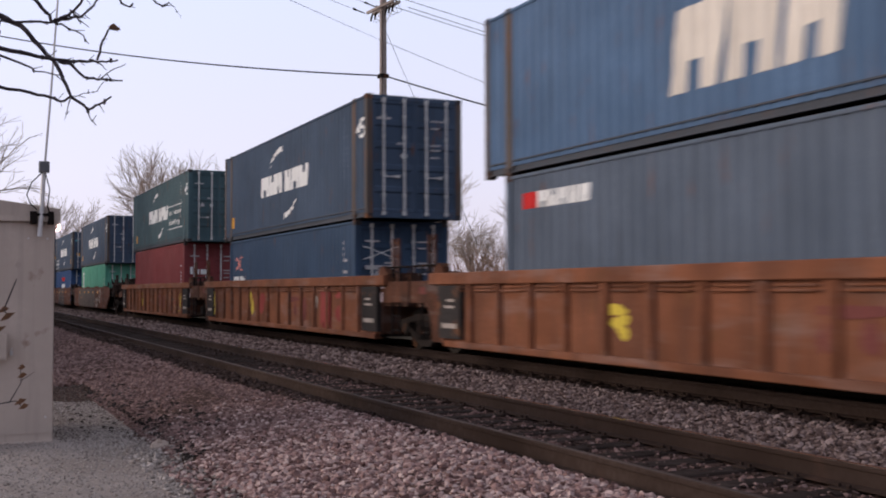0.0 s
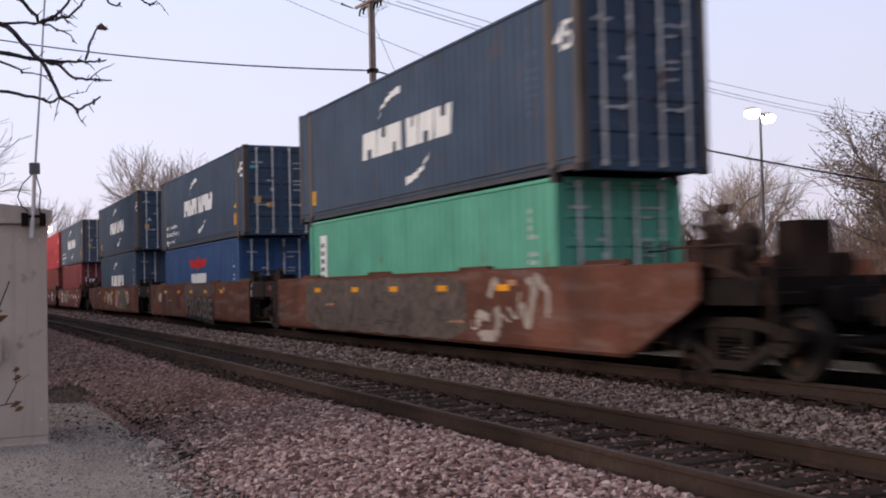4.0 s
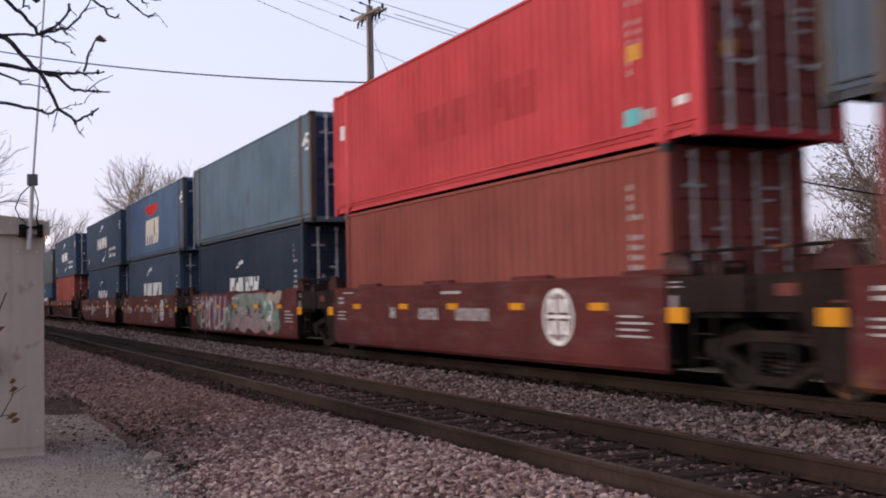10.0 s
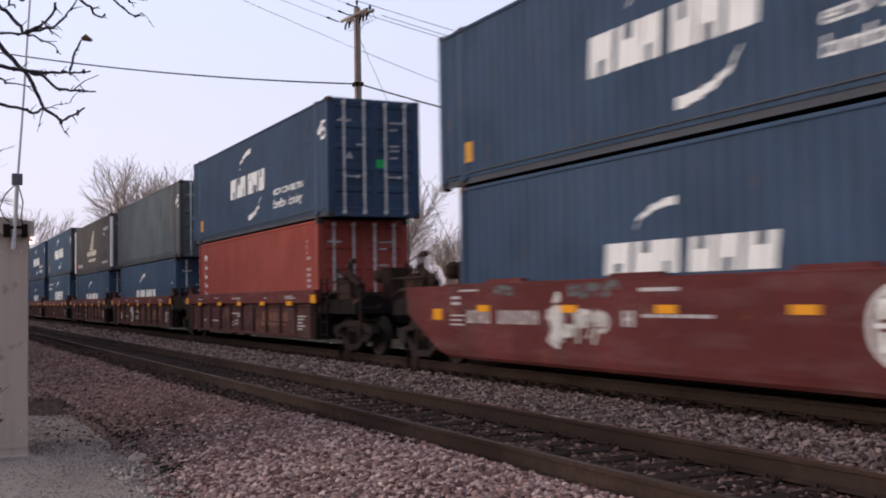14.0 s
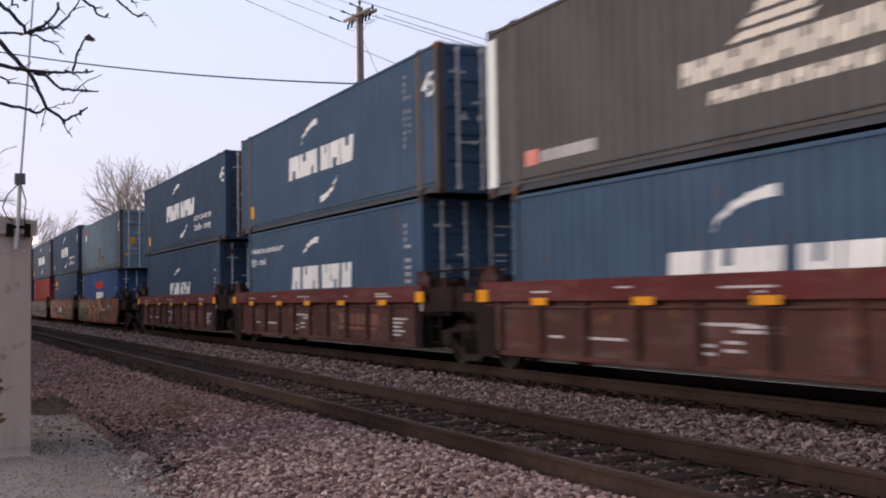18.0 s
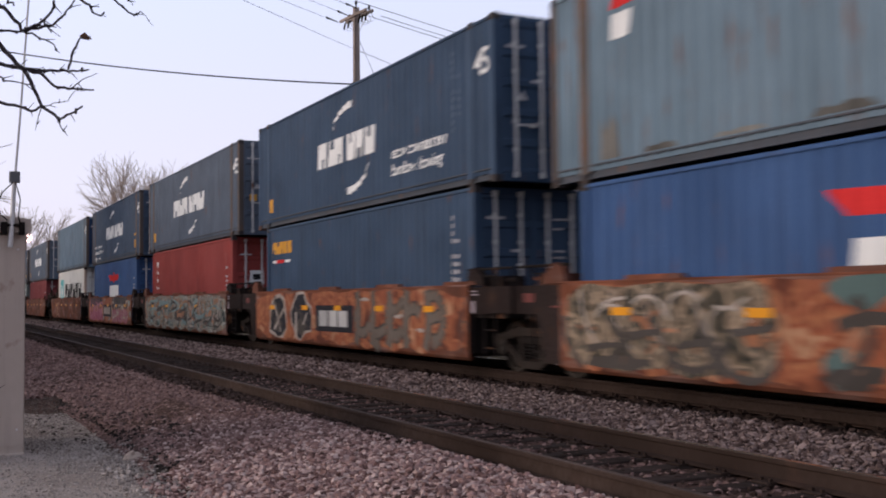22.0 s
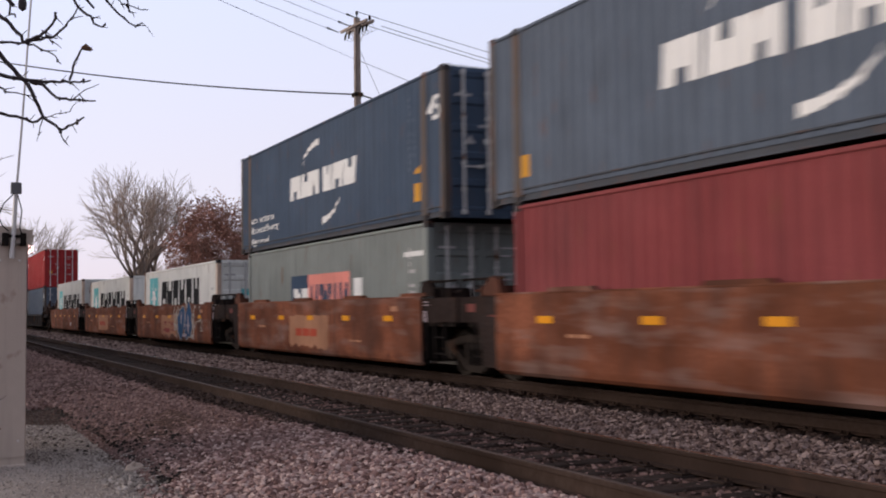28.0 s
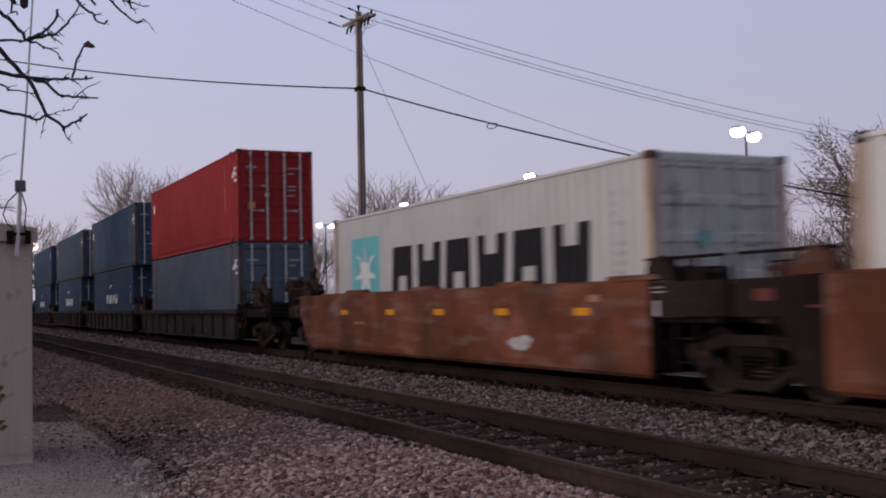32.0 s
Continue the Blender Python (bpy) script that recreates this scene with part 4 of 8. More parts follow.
def tag_strokes(parent, x0, x1, z0, z1, n, mat, width, seed, rim=None, lift=0.0, lean=0.12):
    """Tall curling strokes of a sprayed tag that says nothing: a bent upright for each sign and a hook or bow that joins it to the next."""
    r = random.Random(seed)
    inner, outer = Shape(), Shape()
    w, tall = (x1 - x0) / n, z1 - z0
    for k in range(n):
        cx, bend = x0 + w * (k + 0.5), r.uniform(-0.3, 0.3) * w
        lines = [[(cx - w * 0.3 + lean * tall * f + bend * math.sin(math.pi * f), z0 + tall * (0.02 + 0.96 * f)) for f in (j / 7 for j in range(8))]]
        a0, turn, q = r.uniform(0, 6.28), r.choice((-1, 1)) * r.uniform(2.4, 4.6), r.uniform(0.22, 0.40)
        cz = z0 + tall * r.uniform(0.34, 0.66)
        lines.append([(cx + w * 0.12 + w * 0.46 * math.cos(a0 + turn * f), cz + tall * q * math.sin(a0 + turn * f)) for f in (j / 9 for j in range(10))])
        if r.random() < 0.5:
            e = r.uniform(0.15, 0.85)
            lines.append([(cx - w * 0.2, z0 + tall * e), (cx + w * 0.15, z0 + tall * (e + r.uniform(-0.1, 0.1))), (cx + w * 0.55, z0 + tall * min(0.95, e + 0.12))])
        for i, pts in enumerate(lines):
            a, c = width * r.uniform(0.7, 1.2), width * r.uniform(0.5, 1.1)
            if rim:
                ribbon(outer, pts, a + 0.09, c + 0.09, 0.0075 + lift)
            ribbon(inner, pts, a, c, 0.0090 + 0.0007 * i + 0.0004 * (k % 3) + lift)
    if rim:
        part("spray_rim", outer, rim, parent)["kind"] = "stuff"
    part("spray_stroke", inner, mat, parent)["kind"] = "stuff"


def scratches(parent, x0, x1, z0, z1, n, mat, seed, lift=0.0):
    """Short, nearly level scored lines."""
    r = random.Random(seed)
    s = Shape()
    for k in range(n):
        x, z, q = r.uniform(x0, x1 - 0.6), r.uniform(z0, z1), r.uniform(0.25, 0.9)
        ribbon(s, [(x, z), (x + q / 2, z + r.uniform(-0.03, 0.03)), (x + q, z + r.uniform(-0.05, 0.05))], 0.05, 0.015, 0.008 + lift)
    part("scored_line", s, mat, parent)["kind"] = "stuff"


def spray_letters(parent, x0, x1, z0, z1, n, fill, rim, seed, core=None, lift=0.0, thick=0.055):
    """Bulging sprayed characters that mean nothing: dark or pale bodies with a rim and a few inner lines."""
    r = random.Random(seed)
    rims, bodies, lines, cores = Shape(), Shape(), Shape(), Shape()
    w, mid, tall = (x1 - x0) / n, (z0 + z1) / 2, (z1 - z0) / 2
    clamp = lambda p: (min(max(p[0], x0), x1), min(max(p[1], z0), z1))
    for k in range(n):
        cx, cz, lean = x0 + w * (k + 0.5), mid + r.uniform(-0.06, 0.06), r.uniform(-0.25, 0.35)
        m = 13
        ring = [(r.uniform(0.62, 1.12), 2 * math.pi * j / m) for j in range(m)]
        for shape, grow_by, proud in ((rims, thick, 0.005), (bodies, -0.01, 0.0065)):
            pts = []
            for q, a in ring:
                dx, dz = (w * 0.56 * q + grow_by) * math.cos(a), (tall * 0.98 * q + grow_by) * math.sin(a)
                pts.append(clamp((cx + dx + lean * dz, cz + dz)))
            flat_poly(shape, pts, proud + lift + 0.0003 * (k % 3))
        for j in range(4):
            a, b = r.uniform(-0.42, 0.42), r.uniform(-0.42, 0.42)
            p, q = (cx + a * w, cz + tall * r.uniform(0.2, 0.9)), (cx + b * w, cz - tall * r.uniform(0.0, 0.8))
            t = r.uniform(0.4, 0.9) * thick
            flat_poly(lines if j < 2 or not core else cores, [clamp((p[0] - t, p[1])), clamp((p[0] + t, p[1])), clamp((q[0] + t * 2, q[1])), clamp((q[0] - t, q[1]))], 0.0082 + lift)
        if core:
            flat_poly(cores, [clamp((cx + w * 0.26 * math.cos(1.257 * j + k), cz - tall * 0.35 + tall * 0.4 * math.sin(1.257 * j + k))) for j in range(5)], 0.0076 + lift)
    for name, s, c in (("spray_rim", rims, rim), ("spray_body", bodies, fill), ("spray_line", lines, rim), ("spray_core", cores, core)):
        if s.v:
            part(name, s, SPRAY[c], parent)["kind"] = "stuff"


def well_side(ob, style, half, mat, sy, ends):
    """One side of a well: chord, sheet, ribs, sill."""
    y = lambda a: sy * a
    if style == "ribbed":
        part("top_chord", kept_mesh(("tc", style, half, sy), lambda: Shape().cbox(-half - 0.5, half + 0.5, *sorted((y(1.53), y(1.34))), 1.36, 1.58, 0.015).mesh("top_chord", mat)), mat, ob)
        part("side_sheet", kept_mesh(("ss", style, half, sy), lambda: Shape().box(-half, half, *sorted((y(1.43), y(1.405))), 0.30, 1.36).mesh("side_sheet", mat)), mat, ob)
        part("bottom_sill", kept_mesh(("bs", style, half, sy), lambda: Shape().cbox(-half + 0.1, half - 0.1, *sorted((y(1.50), y(1.30))), 0.20, 0.32, 0.012).mesh("bottom_sill", mat)), mat, ob)
        rib = kept_mesh(("rib", style, sy), lambda: Shape().prism([(-0.08, y(1.43)), (-0.05, y(1.505)), (0.05, y(1.505)), (0.08, y(1.43))], 0.30, 1.36, "z").mesh("rib", mat))
        bracket = kept_mesh(("brk", style, sy), lambda: Shape().cbox(0.14, 0.86, *sorted((y(1.49), y(1.43))), 1.23, 1.26, 0.006).cbox(0.14, 0.86, *sorted((y(1.47), y(1.43))), 1.29, 1.32, 0.006).mesh("stiffener", mat))
        n = int(2 * half / 1.03)
        for k in range(n + 1):
            xr = -half + 0.1 + (2 * half - 0.2) * k / n
            part("rib", rib, mat, ob, at=pose(xr, 0, 0))
            if k < n and sy < 0:
                part("stiffener", bracket, mat, ob, at=pose(xr, 0, 0))
    elif style in ("flanged", "black"):
        top = 1.49 if style == "flanged" else 1.16
        low = 1.17 if style == "flanged" else 1.02
        foot = 0.297 if style == "flanged" else 0.22
        flange = CAR_MAROON if style == "flanged" else mat
        part("top_chord", kept_mesh(("tc", style, half, sy), lambda: Shape().cbox(-half - 0.35, half + 0.35, *sorted((y(1.52), y(1.34))), low, top, 0.012).mesh("top_chord", flange)), flange, ob)
        part("side_sheet", kept_mesh(("ss", style, half, sy), lambda: Shape().box(-half, half, *sorted((y(1.40), y(1.375))), foot + 0.06, low).mesh("side_sheet", mat)), mat, ob)
        part("bottom_sill", kept_mesh(("bs", style, half, sy), lambda: Shape().cbox(-half + 0.1, half - 0.1, *sorted((y(1.44), y(1.30))), foot, foot + 0.08, 0.012).mesh("bottom_sill", mat)), mat, ob)
        part("ledge", kept_mesh(("ledge", style, half, sy), lambda: Shape().cbox(-half, half, *sorted((y(1.445), y(1.40))), low - 0.10, low - 0.07, 0.006).mesh("ledge", mat)), mat, ob)
        rib = kept_mesh(("rib", style, sy), lambda: Shape().prism([(-0.09, y(1.40)), (-0.05, y(1.475)), (0.05, y(1.475)), (0.09, y(1.40))], foot + 0.08, low, "z").mesh("rib", mat))
        n = 10
        for k in range(n + 1):
            part("rib", rib, mat, ob, at=pose(-half + 0.12 + (2 * half - 0.24) * k / n, 0, 0))
    else:
        def sheet():
            s = Shape()
            prof = [(1.40, 0.18), (1.455, 0.235), (1.47, 0.33), (1.47, 1.46), (1.445, 1.46), (1.445, 0.34), (1.43, 0.25), (1.38, 0.20)]
            n = len(prof)
            plain, long = [(0.0, 0.18), (0.06, 0.24)], [(0.0, 0.18), (0.35, 0.30), (0.95, 0.62), (1.45, 0.86), (1.65, 1.0)] if mat is not CAR_RUSTY else [(0.85, 0.18), (1.05, 0.30), (1.35, 0.60), (1.55, 0.86), (1.65, 1.0)]
            xs = [(-half - dx, z) for dx, z in (long if ends[0] else plain)[::-1]] + [(half + dx, z) for dx, z in (long if ends[1] else plain)]
            for x, zmin in xs:
                s.v += [(x, y(a), max(z, zmin)) for a, z in prof]
            for i in range(len(xs) - 1):
                s.f += [(i * n + j, i * n + (j + 1) % n, (i + 1) * n + (j + 1) % n, (i + 1) * n + j) for j in range(n)]
            s.f += [tuple(range(n)), tuple(range((len(xs) - 1) * n, len(xs) * n))]
            return s.mesh("side_sheet", mat)
        part("side_sheet", kept_mesh(("ss", mat.name, half, sy, ends), sheet), mat, ob)
        part("top_chord", kept_mesh(("tc", style, half, sy), lambda: Shape().cbox(-half - 0.06, half + 0.06, *sorted((y(1.475), y(1.36))), 1.455, 1.485, 0.006).mesh("top_chord", mat)), mat, ob)
        lug = kept_mesh(("lug", sy), lambda: Shape().prism([(-0.6, 1.48), (0.6, 1.48), (0.54, 1.545), (-0.54, 1.545)], y(1.472), y(1.36), "y").mesh("guide_lug", mat))
        for xl in (-half * 0.66, -half * 0.1, half * 0.45, half * 0.95):
            part("guide_lug", lug, mat, ob, at=pose(xl, 0, 0))


def ladder_mesh():
    def build():
        s = Shape()
        for xx in (-0.2, 0.2):
            s.cbox(xx - 0.02, xx + 0.02, -1.42, -1.38, 0.30, 1.75, 0.005, "z")
        for k in range(5):
            s.tube((-0.2, -1.40, 0.42 + 0.3 * k), (0.2, -1.40, 0.42 + 0.3 * k), 0.013, n=6)
        return s.mesh("ladder", UNDER)
    return kept_mesh("ladder", build)


def platform_mesh(inner, outer, top):
    """The raised deck over a bogie, between the end of the well and the joint."""
    def build():
        s = Shape()
        s.prism([(-1.36, 0.92), (-1.36, top - 0.1), (-1.25, top), (1.25, top), (1.36, top - 0.1), (1.36, 0.92)], inner, outer - 0.28, "x")
        s.cbox(inner - 0.2, outer, -0.42, 0.42, 0.70, top - 0.12, 0.04)
        s.cbox(inner - 0.08, inner + 0.1, -1.40, 1.40, 0.30, top + 0.16, 0.02, "y")
        return s.mesh("end_platform", UNDER)
    return kept_mesh(("plat", inner, outer, top), build)


def brake_gear(ob, x, mat):
    """Brake stand, reservoir, valve box and handrail on a car's end platform, from x onward."""
    def put(name, build):
        part(name, kept_mesh(name, lambda: build(Shape()).mesh(name, TRUCK)), mat, ob, at=pose(x, 0, 0))
    put("brake_stand", lambda s: s.cbox(0.1, 0.5, -1.2, -0.7, 1.22, 1.75, 0.05, "z").tube((0.3, -0.95, 1.7), (0.3, -0.95, 2.12), 0.05, n=8))
    put("brake_wheel", lambda s: s.lathe([(0.21, -1.03), (0.26, -1.0), (0.28, -0.98), (0.26, -0.96), (0.21, -0.94), (0.21, -1.03)], 16))
    put("valve_box", lambda s: s.cbox(0.6, 1.15, -1.28, -0.9, 1.22, 1.62, 0.04, "x"))
    put("air_reservoir", lambda s: s.tube((0.15, 0.4, 1.38), (1.35, 0.4, 1.38), 0.17, n=12))
    put("slack_cylinder", lambda s: s.tube((0.62, -1.1, 1.86), (1.4, -1.1, 1.52), 0.09, n=10))
    put("retaining_valve", lambda s: s.lathe([(0.0, 1.62), (0.15, 1.64), (0.21, 1.74), (0.19, 1.90), (0.09, 1.99), (0.0, 2.0)], 12, "z"))
    put("air_hose", lambda s: s.path([(1.15, -1.15, 1.5), (1.45, -1.2, 1.35), (1.6, -1.15, 1.0), (1.4, -1.0, 0.7)], 0.035, 0.03, 7).path([(0.2, -1.22, 1.7), (0.45, -1.3, 1.95), (0.75, -1.28, 1.8), (0.9, -1.2, 1.5)], 0.03, 0.03, 7))
    put("control_pipe", lambda s: s.path([(-0.2, -1.3, 1.3), (0.2, -1.32, 1.42), (0.9, -1.32, 1.40), (1.5, -1.25, 1.2)], 0.03, 0.03, 7).tube((0.75, -1.05, 1.55), (0.75, -1.05, 2.15), 0.045, n=8).tube((0.62, -1.05, 2.12), (0.88, -1.05, 2.12), 0.06, n=8))
    put("equipment_box", lambda s: s.cbox(0.9, 1.4, -0.4, 0.2, 1.22, 1.95, 0.06, "z"))
    put("handrail", lambda s: s.path([(-0.03, -1.38, 1.1), (-0.03, -1.38, 1.65), (1.47, -1.38, 1.65), (1.47, -1.38, 1.1)], 0.02).tube((0.7, -1.38, 1.1), (0.7, -1.38, 1.65), 0.018))


def coupler_mesh():
    def build():
        s = Shape()
        s.cbox(-0.9, 0.55, -0.11, 0.11, 0.74, 0.98, 0.03)
        s.prism([(0.55, -0.16), (0.85, -0.24), (1.05, -0.10), (0.98, 0.02), (0.85, 0.0), (0.88, 0.20), (0.6, 0.18)], 0.66, 1.02, "z")
        s.path([(-0.2, -0.35, 0.75), (0.3, -0.4, 0.42), (0.9, -0.3, 0.36)], 0.03)
        return s.mesh("coupler", TRUCK)
    return kept_mesh("coupler", build)


STYLES = {
    "ribbed": (CAR_ORANGE, 8.15), "brown": (CAR_BROWN, 8.15), "maroon": (CAR_MAROON, 6.25), "flanged": (CAR_MAROON_DARK, 6.3),
    "rusty": (CAR_RUSTY, 6.25), "black": (CAR_BLACK, 7.3)}


def well_car(x, style, label, left, right, seed, pieces=()):
    """One unit of a well car. left and right: the distance to the joint or coupler face, and whether it is a coupled end."""
    mat, half = STYLES[style]
    ob = thing("well_car", label, "freight car", pose(x, 0, 0), "cars of the train")
    top = 1.16 if style == "black" else 1.25
    end_mat = END_ORANGE if style == "ribbed" else END_DARK
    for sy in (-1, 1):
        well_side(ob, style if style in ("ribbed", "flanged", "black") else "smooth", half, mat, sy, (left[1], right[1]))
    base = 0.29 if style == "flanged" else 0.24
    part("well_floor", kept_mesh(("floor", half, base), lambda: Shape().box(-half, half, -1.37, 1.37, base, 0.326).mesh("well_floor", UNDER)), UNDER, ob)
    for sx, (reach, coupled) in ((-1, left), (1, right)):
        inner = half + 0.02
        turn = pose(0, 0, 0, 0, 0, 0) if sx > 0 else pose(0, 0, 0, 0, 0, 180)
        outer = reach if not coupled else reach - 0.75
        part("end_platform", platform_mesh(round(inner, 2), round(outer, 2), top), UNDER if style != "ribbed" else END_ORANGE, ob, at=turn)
        part("ladder", ladder_mesh(), UNDER, ob, at=pose(sx * (half + (0.72 if style != "ribbed" else 0.9)), 0, 0))
        if coupled:
            part("coupler", coupler_mesh(), TRUCK, ob, at=turn @ pose(reach - 1.0, 0, 0))
            brake_gear(ob, half + 0.9 if sx > 0 else -(half + 2.5), GEAR)
            s = Shape()
            for k in range(4):
                s.tube((reach - 0.85, -1.3, 0.5 + 0.28 * k), (reach - 0.85, -0.85, 0.5 + 0.28 * k), 0.016, n=6)
            s.cbox(reach - 0.88, reach - 0.82, -1.34, -1.29, 0.4, 1.5, 0.006, "z")
            part("grab_iron", s, TRUCK, ob, at=turn)
        else:
            foot = [(half, 0.26), (half + 0.55, 0.26), (half + 0.62, 0.62)] if sx < 0 else [(half, 0.98), (half + 0.62, 0.98)]
            arch = foot + [(half + 0.80, 1.0), (reach - 0.05, 1.0), (reach - 0.05, 1.44), (half, 1.44)]
            for yy in (-1.43, 1.405):
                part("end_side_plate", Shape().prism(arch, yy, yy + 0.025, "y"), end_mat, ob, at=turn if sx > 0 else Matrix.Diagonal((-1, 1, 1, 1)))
            s = Shape().tube((half - 0.1, -1.38, 1.74), (reach - 0.08, -1.38, 1.74), 0.022, n=6)
            for xx in (half + 0.05, half + 0.75, reach - 0.1):
                s.tube((xx, -1.38, 1.40), (xx, -1.38, 1.74), 0.018, n=6)
            part("handrail", s, UNDER, ob, at=turn if sx > 0 else Matrix.Diagonal((-1, 1, 1, 1)))
            s = Shape()
            if sx > 0:
                s.box(half + 0.12, half + 0.22, -1.436, -1.432, 1.00, 1.20).box(half + 0.10, half + 0.34, -1.436, -1.432, 1.30, 1.32).box(half + 0.10, half + 0.30, -1.436, -1.432, 1.36, 1.38)
            else:
                s.box(half + 0.85, half + 1.15, -1.436, -1.432, 1.18, 1.32).box(half + 0.15, half + 0.32, -1.436, -1.432, 1.10, 1.13)
            part("stencil_plate", s, SPRAY["lilac"] if sx > 0 else SPRAY["rustmark"], ob, at=turn if sx > 0 else Matrix.Diagonal((-1, 1, 1, 1)))["kind"] = "stuff"
            s = Shape().cbox(half + 0.35, half + 0.95, -1.30, -0.85, 1.25, 1.62, 0.05, "x").tube((half + 0.3, -1.2, 1.55), (half + 1.2, -1.2, 1.55), 0.03, n=6)
            s.prism([(half - 0.05, 1.46), (half + 0.55, 1.46), (half + 0.5, 1.62), (half + 0.25, 1.78), (half + 0.02, 1.70)], -1.44, -1.30, "y")
            part("end_bracket", s, {"rusty": CAR_BROWN if sx < 0 else END_DARK, "ribbed": END_ORANGE, "maroon": END_MAROON, "flanged": END_MAROON}.get(style, END_DARK), ob, at=turn if sx > 0 else pose(0, 0, 0) @ Matrix.Diagonal((-1, 1, 1, 1)))
        if style == "ribbed" and not coupled:
            s = Shape()
            for xx in (half + 0.62, half + 0.88):
                s.cbox(xx - 0.035, xx + 0.035, -1.36, -1.30, 1.25, 2.35, 0.008, "z")
            for k in range(4):
                s.tube((half + 0.62, -1.33, 1.45 + 0.27 * k), (half + 0.88, -1.33, 1.45 + 0.27 * k), 0.013, n=6)
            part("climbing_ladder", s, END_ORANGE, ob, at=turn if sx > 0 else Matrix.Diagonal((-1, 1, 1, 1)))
        if style == "ribbed":
            part("dark_panel", Shape().box(*sorted((sx * (half - 0.85), sx * (half + 0.08))), -1.52, -1.41, 0.36, 1.34), CAR_BLACK, ob)
            part("stencilling", Shape().box(*sorted((sx * (half - 0.7), sx * (half - 0.1))), -1.526, -1.522, 0.55, 0.64).box(*sorted((sx * (half - 0.62), sx * (half - 0.2))), -1.526, -1.522, 0.92, 0.97).box(*sorted((sx * (half - 0.62), sx * (half - 0.3))), -1.526, -1.522, 1.04, 1.09), SPRAY["bone"], ob)["kind"] = "stuff"
    # reflectors
    if style != "ribbed":
        zr = 1.17 if style in ("brown", "flanged") else 1.06
        face = SIDE + (0.05 if style == "flanged" else 0.0)
        face = 1.40 if style == "black" else face
        plate = kept_mesh(("reflector", face), lambda: Shape().box(-0.21, 0.21, -face - 0.012, -face - 0.002, -0.055, 0.055).mesh("reflector", REFLECT))
        for xr in (-4.8, -2.2, 0.05, 2.4, 4.75):
            if style != "black":
                part("reflector", plate, REFLECT, ob, at=pose(xr, 0, zr))
        if style in ("maroon", "flanged"):
            big = kept_mesh(("plate", face), lambda: Shape().box(-0.18, 0.18, -face - 0.012, -face - 0.002, -0.10, 0.10).mesh("reflector_plate", REFLECT))
            for xr in (-half - 0.3, half + 0.28):
                part("reflector_plate", big, REFLECT, ob, at=pose(xr, 0, 0.95 if style == "maroon" else 1.27))
    if style == "maroon":
        rows = [(5.25, 0.64 + 0.09 * k, (0.7, 0.6, 0.72, 0.5)[k], 0.03, 1) for k in range(4)]
        rows += [(-6.02, 0.76 + 0.08 * k, (0.5, 0.42, 0.52)[k], 0.03, 1) for k in range(3)]
        rows += [(-5.69, 1.35, 0.7, 0.03, 1), (-5.98, 1.12, 0.32, 0.05, 1), (-5.98, 1.22, 0.32, 0.05, 1)]
        if seed == 6:
            first, second, square, line = 3.0, 4.0, 1.64, -0.5
            rows += [(0.62, 0.80, 0.26, 0.05, 1), (0.62, 1.01, 0.26, 0.05, 1), (0.68, 0.86, 0.12, 0.14, 1), (5.2, 1.34, 0.78, 0.04, 1)]
            rows += [(4.65, 0.30 + 0.09 * k, (0.75, 0.6, 0.7)[k], 0.035, 1) for k in range(3)]
        elif seed == 10:
            first, second, square, line = -5.41, -4.31, -0.88, -0.5
            rows += [(-0.45, 0.95, 0.23, 0.045, 5)]
        else:
            first, second, square, line = -1.42, 0.18, -2.88, -0.42
        rows += [(line, 1.29, 0.8, 0.05, 1), (square, 0.82, 0.08, 0.22, 1), (square + 0.16, 0.82, 0.08, 0.22, 1), (square + 0.08, 0.90, 0.08, 0.05, 1)]
        for start, count in ((first, 4), (second, 6)):
            for k in range(count):
                rows += [(start + 0.215 * k, 0.81, 0.055, 0.22, 1), (start + 0.115 + 0.215 * k, 0.81, 0.05, 0.22, 1), (start + 0.055 + 0.215 * k, (0.81, 0.98, 0.90)[k % 3], 0.06, 0.045, 1)]
        side_text(ob, rows, DIM)
        cx = 3.67 if seed != 6 else -4.0
        s = Shape()
        n = 22
        for k in range(n):
            a, b = 2 * math.pi * k / n, 2 * math.pi * (k + 1) / n
            flat_poly(s, [(cx + 0.42 * math.cos(a), 0.90 + 0.44 * math.sin(a)), (cx + 0.42 * math.cos(b), 0.90 + 0.44 * math.sin(b)),
                          (cx + 0.345 * math.cos(b), 0.90 + 0.36 * math.sin(b)), (cx + 0.345 * math.cos(a), 0.90 + 0.36 * math.sin(a))])
        for q in ((-0.31, 0.88, 0.62, 0.05), (-0.03, 0.56, 0.06, 0.68), (-0.24, 0.64, 0.15, 0.2), (0.09, 0.64, 0.15, 0.2), (-0.24, 0.97, 0.15, 0.2), (0.09, 0.97, 0.15, 0.2)):
            flat_poly(s, bar(cx + q[0], q[1], q[2], q[3]), 0.005)
        part("round_emblem", s, WHITE, ob)
